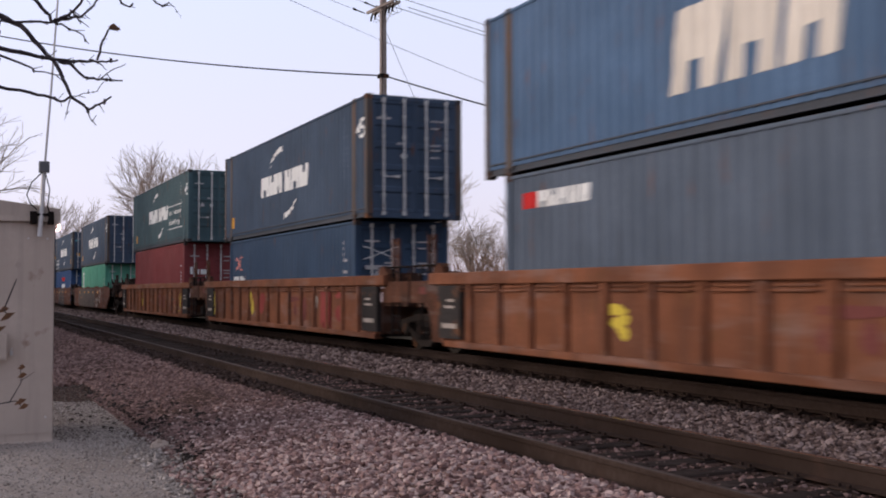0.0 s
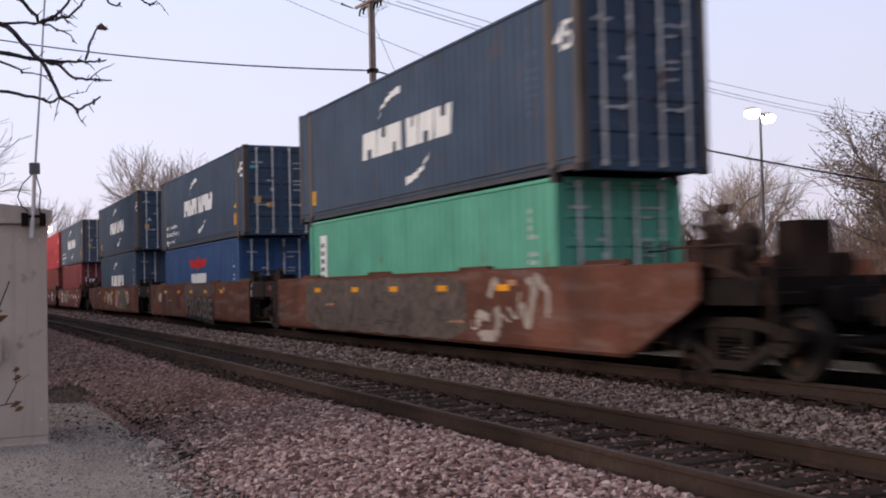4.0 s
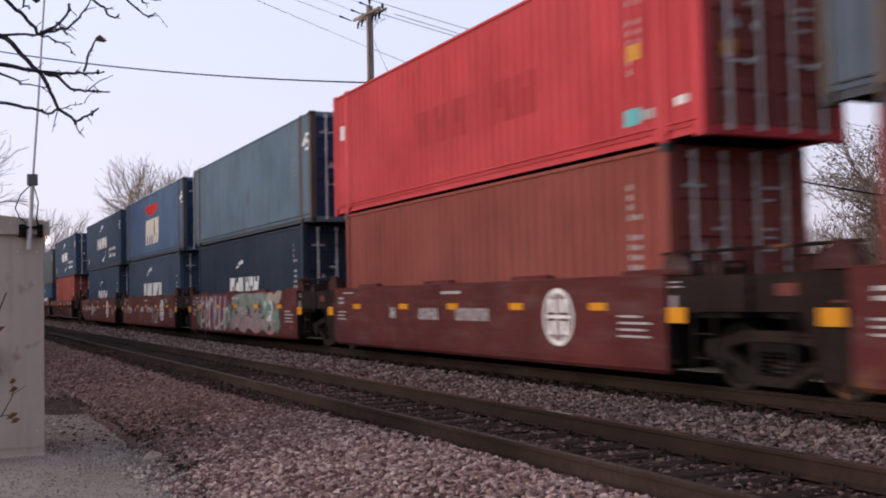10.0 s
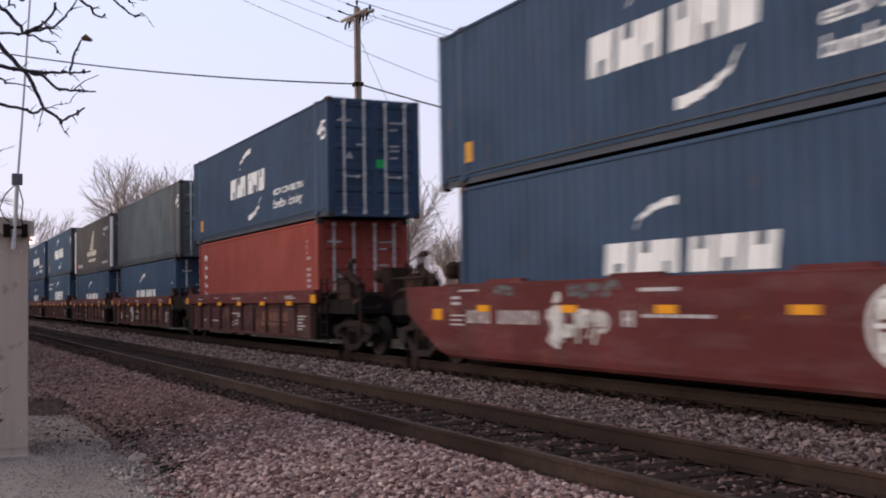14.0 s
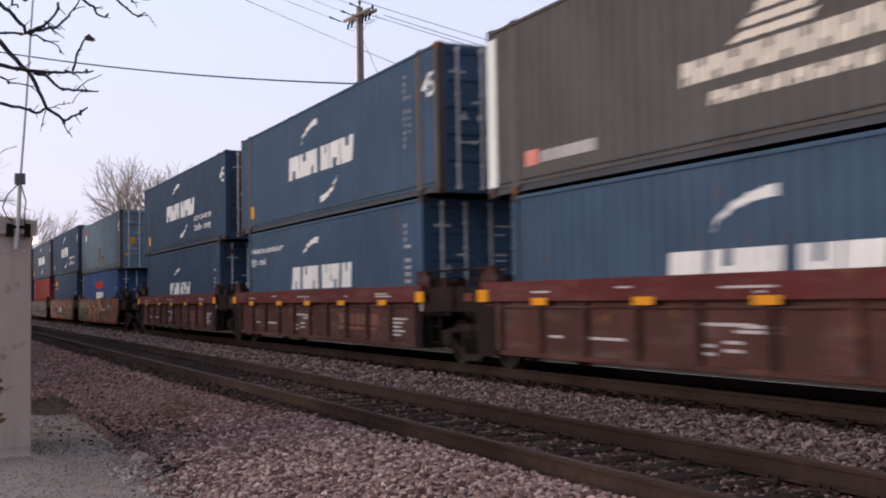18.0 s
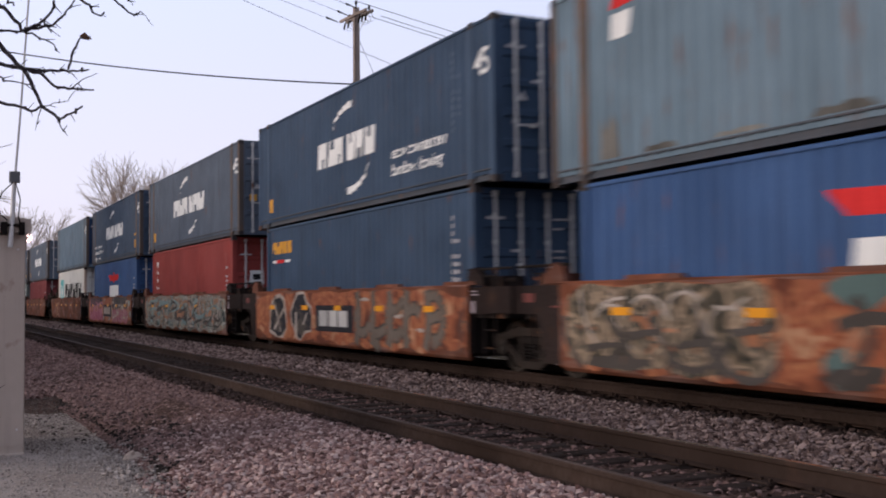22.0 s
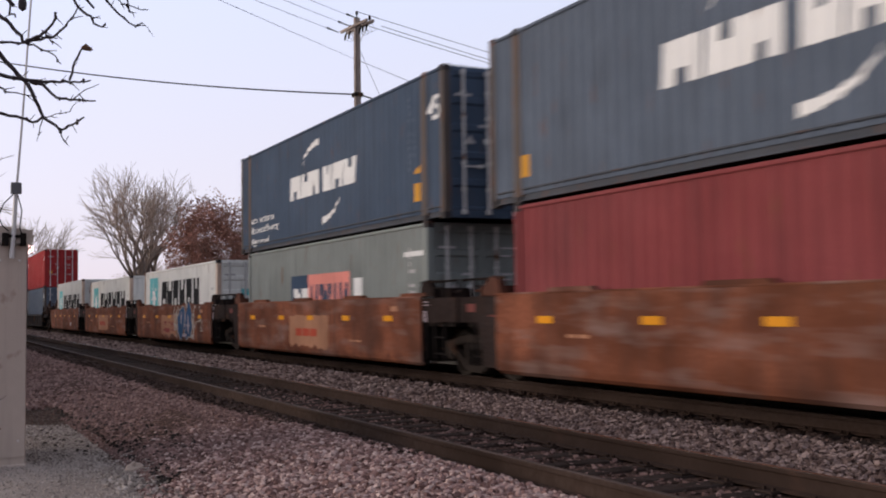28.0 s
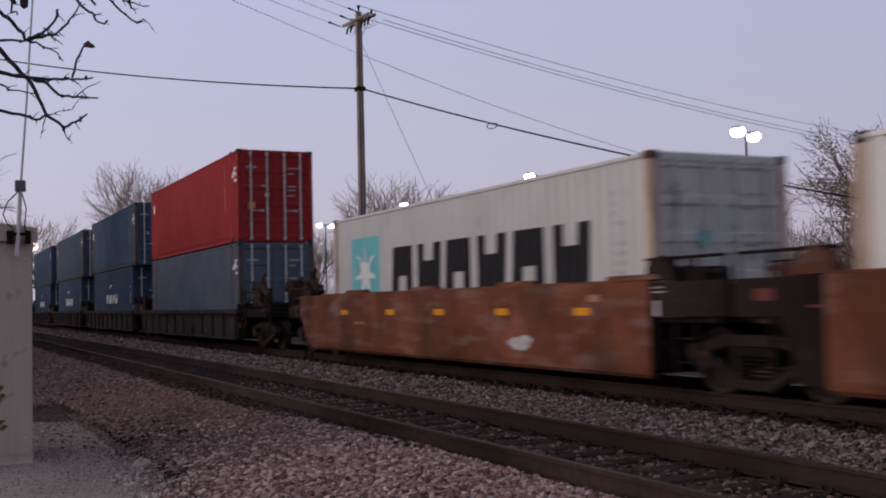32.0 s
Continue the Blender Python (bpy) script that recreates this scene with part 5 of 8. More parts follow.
    if style == "flanged":
        s = Shape()
        for q in ((-5.0, 1.30, 0.5), (-2.8, 1.34, 0.35), (-0.7, 1.31, 0.9), (-0.1, 1.25, 0.12), (2.6, 1.30, 0.15), (4.4, 1.28, 0.8), (4.4, 1.33, 0.6)):
            s.box(q[0], q[0] + q[2], -1.527, -1.523, q[1], q[1] + 0.03)
        for q in ((-4.7, 0.62, 0.35), (-0.6, 0.78, 0.7), (-0.5, 0.84, 0.6), (4.9, 0.5, 0.5), (4.9, 0.58, 0.7), (4.9, 0.66, 0.5), (4.9, 0.74, 0.62), (4.9, 0.82, 0.8), (-3.6, 0.62, 0.8), (-1.25, 0.5, 0.28), (-1.25, 0.6, 0.28), (-0.8, 0.55, 0.32), (-0.8, 0.65, 0.32), (-1.2, 0.86, 0.9)):
            s.box(q[0], q[0] + q[2], -1.404, -1.401, q[1], q[1] + 0.04)
        part("stencilling", s, DIM, ob)["kind"] = "stuff"
        s = Shape()
        for k in range(7):
            s.box(2.0 + 0.33 * k, 2.22 + 0.33 * k, -1.404, -1.401, 0.70, 0.93)
        s.prism([(1.9, 0.57), (4.1, 0.60), (4.1, 0.63), (1.9, 0.66)], -1.404, -1.401, "y")
        part("faded_lettering", s, FADED, ob)["kind"] = "stuff"
    if style in ("brown", "rusty"):
        side_text(ob, [(4.9, 1.2, 0.3, 0.1, 1), (-4.2, 0.8, 0.25, 0.05, 2), (2.6, 0.55, 0.3, 0.04, 2)], SPRAY["tan"])
    for piece in pieces:
        piece(ob)
    return ob


# ---------------------------------------------------------------- bogies
def sideframe_mesh():
    def build():
        s = Shape()

        def beam(x0, z0, x1, z1, w, y0=-1.10, y1=-0.95):
            d = math.hypot(x1 - x0, z1 - z0)
            nx, nz = -(z1 - z0) / d * w / 2, (x1 - x0) / d * w / 2
            s.prism([(x0 + nx, z0 + nz), (x1 + nx, z1 + nz), (x1 - nx, z1 - nz), (x0 - nx, z0 - nz)], y0, y1, "y")

        beam(-0.42, 0.70, 0.42, 0.70, 0.13)
        beam(-0.30, 0.17, 0.30, 0.17, 0.12)
        for q in (-1, 1):
            beam(q * 1.12, 0.56, q * 0.40, 0.70, 0.13)
            beam(q * 0.95, 0.54, q * 0.28, 0.19, 0.12)
            beam(q * 0.34, 0.66, q * 0.30, 0.22, 0.09)
            s.prism([(q * 0.78, 0.36), (q * 0.74, 0.62), (q * 1.16, 0.64), (q * 1.20, 0.50), (q * 1.06, 0.36)], -1.12, -0.93, "y")
        return s.mesh("side_frame", TRUCK)
    return kept_mesh("sideframe", build)


def spring_mesh():
    def build():
        s = Shape()
        for xx in (-0.16, 0.0, 0.16):
            for k in range(5):
                s.tube((xx, -1.04, 0.24 + 0.055 * k), (xx, -1.04, 0.27 + 0.055 * k), 0.068, n=8)
        s.cbox(-0.26, 0.26, -1.09, -0.96, 0.50, 0.63, 0.02, "x")
        return s.mesh("spring_nest", UNDER)
    return kept_mesh("springs", build)


def wheelset_mesh():
    def build():
        s = Shape()
        prof = [(0.0, 0.06), (0.10, 0.06), (0.14, 0.03), (0.34, 0.02), (0.36, 0.06), (0.425, 0.065), (0.43, -0.035), (0.455, -0.05), (0.455, -0.07), (0.36, -0.07), (0.33, -0.03), (0.12, -0.03), (0.0, -0.06)]
        for sy in (-1, 1):
            w = Shape().lathe([(r, sy * (0.77 + a)) for r, a in prof], 26)
            s.add(w.v, w.f)
            for k in range(6):
                a = math.pi * k / 3
                s.tube((0.24 * math.cos(a), sy * 0.77, 0.24 * math.sin(a)), (0.24 * math.cos(a), sy * 0.80, 0.24 * math.sin(a)), 0.03, n=6)
        s.tube((0, -0.95, 0), (0, 0.95, 0), 0.085, n=12)
        for sy in (-1, 1):
            s.tube((0, sy * 0.92, 0), (0, sy * 1.13, 0), 0.13, n=12)
            for k in range(3):
                a = 2 * math.pi * k / 3
                s.tube((0.07 * math.cos(a), sy * 1.13, 0.07 * math.sin(a)), (0.07 * math.cos(a), sy * 1.15, 0.07 * math.sin(a)), 0.025, n=6)
        return s.mesh("wheelset", WHEEL)
    return kept_mesh("wheelset", build)


WHEELSETS = []


def bogie(x):
    ob = thing("bogie", "grimy two-axle freight bogie on the rails", "bogie", pose(x, 0, 0), "bogies of the train")
    part("side_frame", sideframe_mesh(), TRUCK, ob)
    part("side_frame", sideframe_mesh(), TRUCK, ob, at=pose(0, 0, 0, 0, 0, 180))
    for turn in (0, 180):
        part("spring_nest", spring_mesh(), UNDER, ob, at=pose(0, 0, 0, 0, 0, turn))["kind"] = "stuff"
    part("bolster", kept_mesh("bolster", lambda: Shape().cbox(-0.2, 0.2, -1.06, 1.06, 0.50, 0.68, 0.04, "y").tube((0, 0, 0.6), (0, 0, 0.95), 0.3, n=14).mesh("bolster", TRUCK)), TRUCK, ob)
    for sx in (-0.88, 0.88):
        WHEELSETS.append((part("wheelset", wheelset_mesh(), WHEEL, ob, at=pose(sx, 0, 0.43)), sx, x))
    return ob


# ---------------------------------------------------------------- ground and tracks
NEAR_Y, NEAR_Z = -4.62, -0.03
FAR_Y, FAR_Z = 0.0, 0.0


def bed_height(y):
    """The cross-section of the ballast bed under both tracks."""
    pts = ((-9.6, -0.62), (-7.95, -0.46), (-6.55, -0.25), (-6.1, -0.20), (-5.50, -0.19), (-5.44, -0.235), (-3.80, -0.235), (-3.74, -0.19), (-3.2, -0.19), (-2.6, -0.20), (-2.0, -0.21), (2.0, -0.21), (2.6, -0.28), (4.2, -0.75))
    for (a, za), (b, zb) in zip(pts, pts[1:]):
        if y <= b:
            return za + (zb - za) * (y - a) / (b - a)
    return -0.75


def ground_material(name, cols, scale, bump, rough=0.95):
    m = bpy.data.materials.new(name)
    m.use_nodes = True
    n, l = m.node_tree.nodes, m.node_tree.links
    b = n["Principled BSDF"]
    b.inputs["Roughness"].default_value, b.inputs["Specular IOR Level"].default_value = rough, 0.0
    tc = n.new("ShaderNodeTexCoord")
    t1, t2 = n.new("ShaderNodeTexVoronoi"), n.new("ShaderNodeTexNoise")
    t1.inputs["Scale"].default_value, t2.inputs["Scale"].default_value, t2.inputs["Detail"].default_value = scale, 0.6, 6
    ramp = n.new("ShaderNodeValToRGB")
    e = ramp.color_ramp.elements
    e[0].color, e[1].color = (*cols[0], 1), (*cols[1], 1)
    mx = n.new("ShaderNodeMix")
    mx.data_type, mx.blend_type = "RGBA", "MIX"
    mr = n.new("ShaderNodeMapRange")
    mr.inputs[1].default_value, mr.inputs[2].default_value, mr.inputs[4].default_value = 0.4, 0.65, 0.8
    mx.inputs["B"].default_value = (*cols[2], 1)
    bp = n.new("ShaderNodeBump")
    bp.inputs["Strength"].default_value, bp.inputs["Distance"].default_value = bump, 0.03
    for t in (t1, t2):
        l.new(tc.outputs["Object"], t.inputs["Vector"])
    l.new(t1.outputs["Color"], ramp.inputs[0])
    l.new(ramp.outputs[0], mx.inputs["A"])
    l.new(t2.outputs["Fac"], mr.inputs[0])
    l.new(mr.outputs[0], mx.inputs[0])
    l.new(mx.outputs["Result"], b.inputs["Base Color"])
    l.new(t1.outputs["Distance"], bp.inputs["Height"])
    l.new(bp.outputs[0], b.inputs["Normal"])
    return m


def stone_material(name, a, b_, c):
    """Stones that differ one by one."""
    m = bpy.data.materials.new(name)
    m.use_nodes = True
    n, l = m.node_tree.nodes, m.node_tree.links
    b = n["Principled BSDF"]
    b.inputs["Roughness"].default_value, b.inputs["Specular IOR Level"].default_value = 0.92, 0.05
    g = n.new("ShaderNodeNewGeometry")
    r = n.new("ShaderNodeValToRGB")
    e = r.color_ramp.elements
    e[0].color, e[1].color = (*a, 1), (*c, 1)
    e.new(0.5).color = (*b_, 1)
    tc, t = n.new("ShaderNodeTexCoord"), n.new("ShaderNodeTexNoise")
    t.inputs["Scale"].default_value, t.inputs["Detail"].default_value = 45, 4
    mx = n.new("ShaderNodeMix")
    mx.data_type, mx.blend_type = "RGBA", "MULTIPLY"
    mx.inputs[0].default_value = 0.6
    l.new(g.outputs["Random Per Island"], r.inputs[0])
    l.new(tc.outputs["Object"], t.inputs["Vector"])
    l.new(r.outputs[0], mx.inputs["A"])
    l.new(t.outputs["Fac"], mx.inputs["B"])
    l.new(mx.outputs["Result"], b.inputs["Base Color"])
    return m


EARTH = ground_material("earth_and_gravel", ((0.29, 0.243, 0.217), (0.455, 0.392, 0.356), (0.245, 0.203, 0.179)), 70, 0.4)
BED = ground_material("ballast_bed", ((0.048, 0.031, 0.026), (0.115, 0.074, 0.063), (0.066, 0.043, 0.036)), 15, 1.0)
PINK = stone_material("pink_ballast", (0.135, 0.076, 0.068), (0.395, 0.247, 0.224), (0.70, 0.535, 0.485))
GREYST = stone_material("grey_ballast", (0.082, 0.053, 0.046), (0.215, 0.150, 0.133), (0.44, 0.33, 0.296))
CHIP = stone_material("limestone_chips", (0.25, 0.206, 0.184), (0.45, 0.388, 0.348), (0.62, 0.545, 0.495))

xs = [-900, -400, -200, -100, -50, -25, 0, 25, 60, 200, 700]
ys = [-600, -200, -60, -25, -12, -9.4, -8.0, -4.0, 3.0, 4.5, 10, 40, 120, 400, 900]
g = Shape()
g.v = [(x, y, -0.45 if y < -8.1 else (-0.85 if y < 3.5 else -0.7)) for x in xs for y in ys]
g.f = [(i * len(ys) + j, (i + 1) * len(ys) + j, (i + 1) * len(ys) + j + 1, i * len(ys) + j + 1) for i in range(len(xs) - 1) for j in range(len(ys) - 1)]
tagged(new("ground", g.mesh("ground", EARTH)), "grey gravel and bare earth beside the railway", "ground", kind="structure")

FIELD = ground_material("dead_grass", ((0.060, 0.048, 0.034), (0.13, 0.105, 0.075), (0.075, 0.060, 0.045)), 9, 0.6)
fl = Shape()
fl.v = [(x, y, -0.70 + (0.06 if y > 3.5 else -0.1)) for x in xs for y in (3.0, 4.6, 12, 60, 300, 899)]
fl.f = [(i * 6 + j, (i + 1) * 6 + j, (i + 1) * 6 + j + 1, i * 6 + j + 1) for i in range(len(xs) - 1) for j in range(5)]
tagged(new("field", fl.mesh("field", FIELD)), "dull brown dead grass beyond the railway", "field", kind="structure")

b = Shape()
bys = [-9.6, -9.0, -8.6, -8.3, -7.95, -7.6, -7.2, -6.9, -6.55, -6.3, -6.1, -5.50, -5.44, -3.80, -3.74, -3.2, -2.9, -2.6, -2.0, 0.0, 2.0, 2.6, 3.4, 4.2]
bxs = [-420, -200, -120, -80] + [-60 + 0.75 * k for k in range(101)] + [60]
rb = random.Random(4)
b.v = [(x, y, bed_height(y) + (0.03 * (rb.random() - 0.5) + 0.03 * math.sin(0.7 * x + y) if -60 < x < 16 and y < -6.4 else 0)) for x in bxs for y in bys]
b.f = [(i * len(bys) + j, (i + 1) * len(bys) + j, (i + 1) * len(bys) + j + 1, i * len(bys) + j + 1) for i in range(len(bxs) - 1) for j in range(len(bys) - 1)]
tagged(new("ballast_bed", b.mesh("ballast_bed", BED)), "bed of crushed pink and grey stone under two tracks", "ballast", kind="structure")


# a light gravel apron runs up to the foot of the stones
ap = Shape()
axs = [-26 + 0.3 * k for k in range(62)]
for k, x in enumerate(axs):
    edge = -7.62 + 0.08 * math.sin(1.3 * x) + 0.05 * math.sin(3.7 * x + 1) - 0.10 * max(0, x + 12) - min(1.1, 0.55 * max(0, -16.2 - x))
    for j in range(7):
        y = -9.7 + (edge + 9.7) * j / 6
        ap.v.append((x, y, max(bed_height(y), -0.45) + (0.022 if j < 6 else -0.01)))
ap.f = [(i * 7 + j, (i + 1) * 7 + j, (i + 1) * 7 + j + 1, i * 7 + j + 1) for i in range(len(axs) - 1) for j in range(6)]
tagged(new("gravel_apron", ap.mesh("gravel_apron", EARTH)), "trodden pale gravel beside the cabinet", "ground", kind="structure")


def scatter(name, label, zones, mat, seed, flat=0.7, category="gravel"):
    """Loose stones as one object: zones of x0, x1, y0, y1, count, smallest and largest radius, and how deep they sit."""
    r = np.random.RandomState(seed)
    t = (1 + 5 ** 0.5) / 2
    ico = np.array([(-1, t, 0), (1, t, 0), (-1, -t, 0), (1, -t, 0), (0, -1, t), (0, 1, t), (0, -1, -t), (0, 1, -t), (t, 0, -1), (t, 0, 1), (-t, 0, -1), (-t, 0, 1)]) / 1.9
    tri = np.array([(0, 11, 5), (0, 5, 1), (0, 1, 7), (0, 7, 10), (0, 10, 11), (1, 5, 9), (5, 11, 4), (11, 10, 2), (10, 7, 6), (7, 1, 8),
                    (3, 9, 4), (3, 4, 2), (3, 2, 6), (3, 6, 8), (3, 8, 9), (4, 9, 5), (2, 4, 11), (6, 2, 10), (8, 6, 7), (9, 8, 1)])
    vs, fs, k = [], [], 0
    for x0, x1, y0, y1, n, r0, r1, sink in zones:
        c = np.stack([r.uniform(x0, x1, n), r.uniform(y0, y1, n)], 1)
        z = np.array([max(bed_height(y), -0.45) + (0.022 if y < -7.5 else 0) if y < 4 else -0.7 for y in c[:, 1]])
        rad = r.uniform(r0, r1, n)
        q = ico[None] * r.uniform(0.45, 1.4, (n, 12, 1)) * (rad[:, None] * r.uniform(0.6, 1.2, (n, 3)))[:, None, :]
        a = r.uniform(0, 2 * np.pi, n)
        tilt = r.uniform(-0.7, 0.7, n)
        ca, sa, cb, sb = np.cos(a), np.sin(a), np.cos(tilt), np.sin(tilt)
        y1_, z1_ = q[:, :, 1] * cb[:, None] - q[:, :, 2] * sb[:, None], q[:, :, 1] * sb[:, None] + q[:, :, 2] * cb[:, None]
        x2, y2 = q[:, :, 0] * ca[:, None] - y1_ * sa[:, None], q[:, :, 0] * sa[:, None] + y1_ * ca[:, None]
        v = np.stack([x2 + c[:, 0:1], y2 + c[:, 1:2], z1_ * flat + (z + sink * rad + r.uniform(-0.3, 0.5, n) * rad)[:, None]], 2)
        vs.append(v.reshape(-1, 3))
        fs.append((tri[None] + (k + 12 * np.arange(n))[:, None, None]).reshape(-1, 3))
        k += 12 * n
    v, f = np.concatenate(vs), np.concatenate(fs)
    me = bpy.data.meshes.new(name)
    me.vertices.add(len(v))
    me.vertices.foreach_set("co", v.ravel())
    me.loops.add(f.size)
    me.loops.foreach_set("vertex_index", f.ravel())
    me.polygons.add(len(f))
    me.polygons.foreach_set("loop_start", np.arange(0, f.size, 3))
    me.polygons.foreach_set("use_smooth", np.zeros(len(f), dtype=bool))
    me.update(calc_edges=True)
    me.materials.append(mat)
    return tagged(new(name, me), label, category, kind="stuff")


scatter("pink_stones", "angular pink granite ballast stones on the track shoulder", [
    (-10.5, -2.5, -7.75, -5.52, 25000, 0.016, 0.042, 0.2), (-10.5, -2.5, -8.1, -7.7, 1300, 0.014, 0.036, 0.15), (-11.6, -10.5, -7.6, -5.6, 2000, 0.018, 0.043, 0.2), (-12.8, -11.6, -7.6, -5.7, 1100, 0.018, 0.043, 0.2), (-14.2, -12.8, -7.5, -5.8, 420, 0.018, 0.043, 0.25)], PINK, 2)
BROWNST = stone_material("brown_ballast", (0.145, 0.087, 0.077), (0.245, 0.154, 0.138), (0.36, 0.242, 0.218))
scatter("brown_stones", "dull reddish brown ballast stones farther along the shoulder", [
    (-11.6, -10.5, -7.7, -5.55, 1500, 0.02, 0.042, 0.1), (-14.5, -11.6, -7.7, -5.6, 5500, 0.019, 0.042, 0.12), (-18, -10.8, -7.9, -7.3, 5200, 0.010, 0.026, 0.3), (-20, -14.5, -7.7, -5.9, 11500, 0.02, 0.044, 0.1), (-48, -20, -8.3, -5.95, 11000, 0.035, 0.065, 0.1), (-20, 2, -5.30, -3.95, 3000, 0.018, 0.040, -0.15)], BROWNST, 12)
scatter("grey_stones", "pale grey crushed stone between the two tracks", [
    (-16, 4, -3.76, -1.30, 20000, 0.019, 0.042, 0.3), (-45, -16, -3.76, -1.30, 14000, 0.035, 0.065, 0.3), (-120, -45, -3.76, -1.30, 8000, 0.05, 0.11, 0.3)], GREYST, 3)
DUSTY = stone_material("rust_dusted_ballast", (0.028, 0.018, 0.015), (0.056, 0.036, 0.030), (0.11, 0.076, 0.066))
scatter("dusty_stones", "dark rust-dusted ballast among the ties", [
    (-26, 2, -5.30, -3.95, 3000, 0.018, 0.040, -0.1), (-13, -9.5, -5.66, -5.48, 420, 0.018, 0.04, 0.3), (-16, -13, -5.85, -5.48, 900, 0.02, 0.042, 0.4), (-30, -16, -6.0, -5.48, 2600, 0.025, 0.05, 0.4), (-60, -30, -6.05, -5.48, 3000, 0.035, 0.07, 0.5),
    (-30, 4, -1.40, -0.9, 3000, 0.025, 0.05, 0.1)], DUSTY, 8)
scatter("limestone_chips", "fine grey limestone chips trodden into the ground", [
    (-14.5, -7.5, -10.6, -7.95, 12000, 0.005, 0.015, 0.0), (-17, -11, -8.7, -7.65, 6000, 0.006, 0.014, 0.1), (-13, -8, -8.3, -7.65, 900, 0.012, 0.03, 0.2)], CHIP, 5)
GRIT = stone_material("earthy_grit", (0.080, 0.064, 0.057), (0.15, 0.122, 0.108), (0.25, 0.21, 0.188))
scatter("earthy_grit", "dark earthy grit strewn over the trodden gravel", [
    (-20, -12.6, -8.8, -7.4, 5000, 0.006, 0.016, 0.1), (-13.5, -10.6, -8.1, -7.5, 1600, 0.006, 0.015, 0.1)], GRIT, 15, 0.5)
DEBRIS = material("dead_leaves", (0.035, 0.028, 0.025), rough=0.95, vary=0.4, bump=0.0)
scatter("leaf_litter", "dark dead leaves and weeds along the foot of the ballast", [
    (-16.0, -12.4, -7.80, -6.95, 1500, 0.012, 0.034, 0.5), (-19, -15.4, -7.9, -7.2, 320, 0.015, 0.04, 0.5), (-12.6, -10.6, -7.8, -7.35, 560, 0.012, 0.03, 0.5), (-16.5, -12.5, -8.5, -7.7, 40, 0.015, 0.035, 0.4)], DEBRIS, 6, 0.5, "leaf litter")

rk = Shape()
rr = random.Random(9)
for j in range(5):
    for i in range(10):
        a, e = 2 * math.pi * i / 10, math.pi / 2 * j / 4
        q = 1 + 0.16 * (rr.random() - 0.5)
        rk.v.append((0.10 * q * math.cos(a) * math.cos(e), 0.125 * q * math.sin(a) * math.cos(e), 0.075 * q * math.sin(e) * (1.15 - 0.3 * math.cos(a))))
rk.f = [(j * 10 + i, j * 10 + (i + 1) % 10, (j + 1) * 10 + (i + 1) % 10, (j + 1) * 10 + i) for j in range(4) for i in range(10)]
tagged(new("rock", rk.mesh("rock", material("pale_rock", (0.36, 0.29, 0.245), rough=0.9, grain=25, vary=0.25, bump=0.4))), "pale rounded rock lying on the gravel", "rock").location = (-11.68, -7.86, -0.44)


def rail_profile(z):
    p = [(-0.070, -0.178), (0.070, -0.178), (0.070, -0.168), (0.014, -0.150), (0.010, -0.045), (0.036, -0.036), (0.037, -0.008), (0.030, 0.0)]
    return [(y, z + zz) for y, zz in p + [(-y, zz) for y, zz in p[::-1] if zz > -0.178]]


def railway(name, yc, z, label, first, last):
    ob = thing(name, label, "railway track", kind="structure")
    for sy in (-0.755, 0.755):
        rail = part("rail", Shape().prism([(yc + sy + y, zz) for y, zz in rail_profile(z)], -420, 60, "x"), SHADED_RAIL if sy > 0 and yc > -1 else RAIL, ob)
        part("running_face", Shape().box(-420, 60, yc + sy - 0.030, yc + sy + 0.022, z + 0.0005, z + 0.003), RAIL_TOP if sy > 0 else RAIL_DULL, rail, "worn running face")
    tie = kept_mesh(("tie", 0), lambda: Shape().cbox(-0.115, 0.115, -1.3, 1.3, -0.16, 0.0, 0.014, "y").mesh("tie", TIE))
    r = random.Random(name)
    plates, far = Shape(), Shape()
    x = first
    while x < last:
        part("tie", tie, TIE, ob, at=pose(x + r.uniform(-0.03, 0.03), yc + r.uniform(-0.05, 0.05), z - 0.186 + r.uniform(-0.008, 0.004), 0, 0, r.uniform(-1.2, 1.2)))
        for sy in (-0.755, 0.755):
            plates.cbox(x - 0.09, x + 0.09, yc + sy - 0.17, yc + sy + 0.17, z - 0.186, z - 0.170, 0.004, "x")
            for dy in (-0.10, 0.10):
                for dx in (-0.05, 0.05):
                    plates.box(x + dx - 0.012, x + dx + 0.012, yc + sy + dy - 0.014, yc + sy + dy + 0.014, z - 0.17, z - 0.145)
        x += 0.53
    x = first - 0.53
    while x > -180:
        far.box(x - 0.115, x + 0.115, yc - 1.3, yc + 1.3, z - 0.34, z - 0.184)
        x -= 0.53
    part("tie_plates", plates, RAIL, ob)["kind"] = "stuff"
    part("far_ties", far, TIE, ob)["kind"] = "stuff"
    return ob


railway("near_track", NEAR_Y, NEAR_Z, "empty track of rusty rails on dark weathered wooden ties", -70, 8)
railway("far_track", FAR_Y, FAR_Z, "track of rusty rails under the passing train", -70, 8)

# ---------------------------------------------------------------- the train
SPEED = ((0, 13.175), (8, 13.282), (16, 13.320), (24, 13.514), (32, 13.488))


def travelled(t):
    """How far the train has gone after t seconds."""
    s = 0.0
    for (a, va), (c, vc) in zip(SPEED, SPEED[1:]):
        if t <= a:
            break
        e = min(t, c)
        s += (e - a) * (va + va + (vc - va) * (e - a) / (c - a)) / 2
    return s


MOVING = []
HC, STD, FLOOR = 2.896, 2.591, 0.33


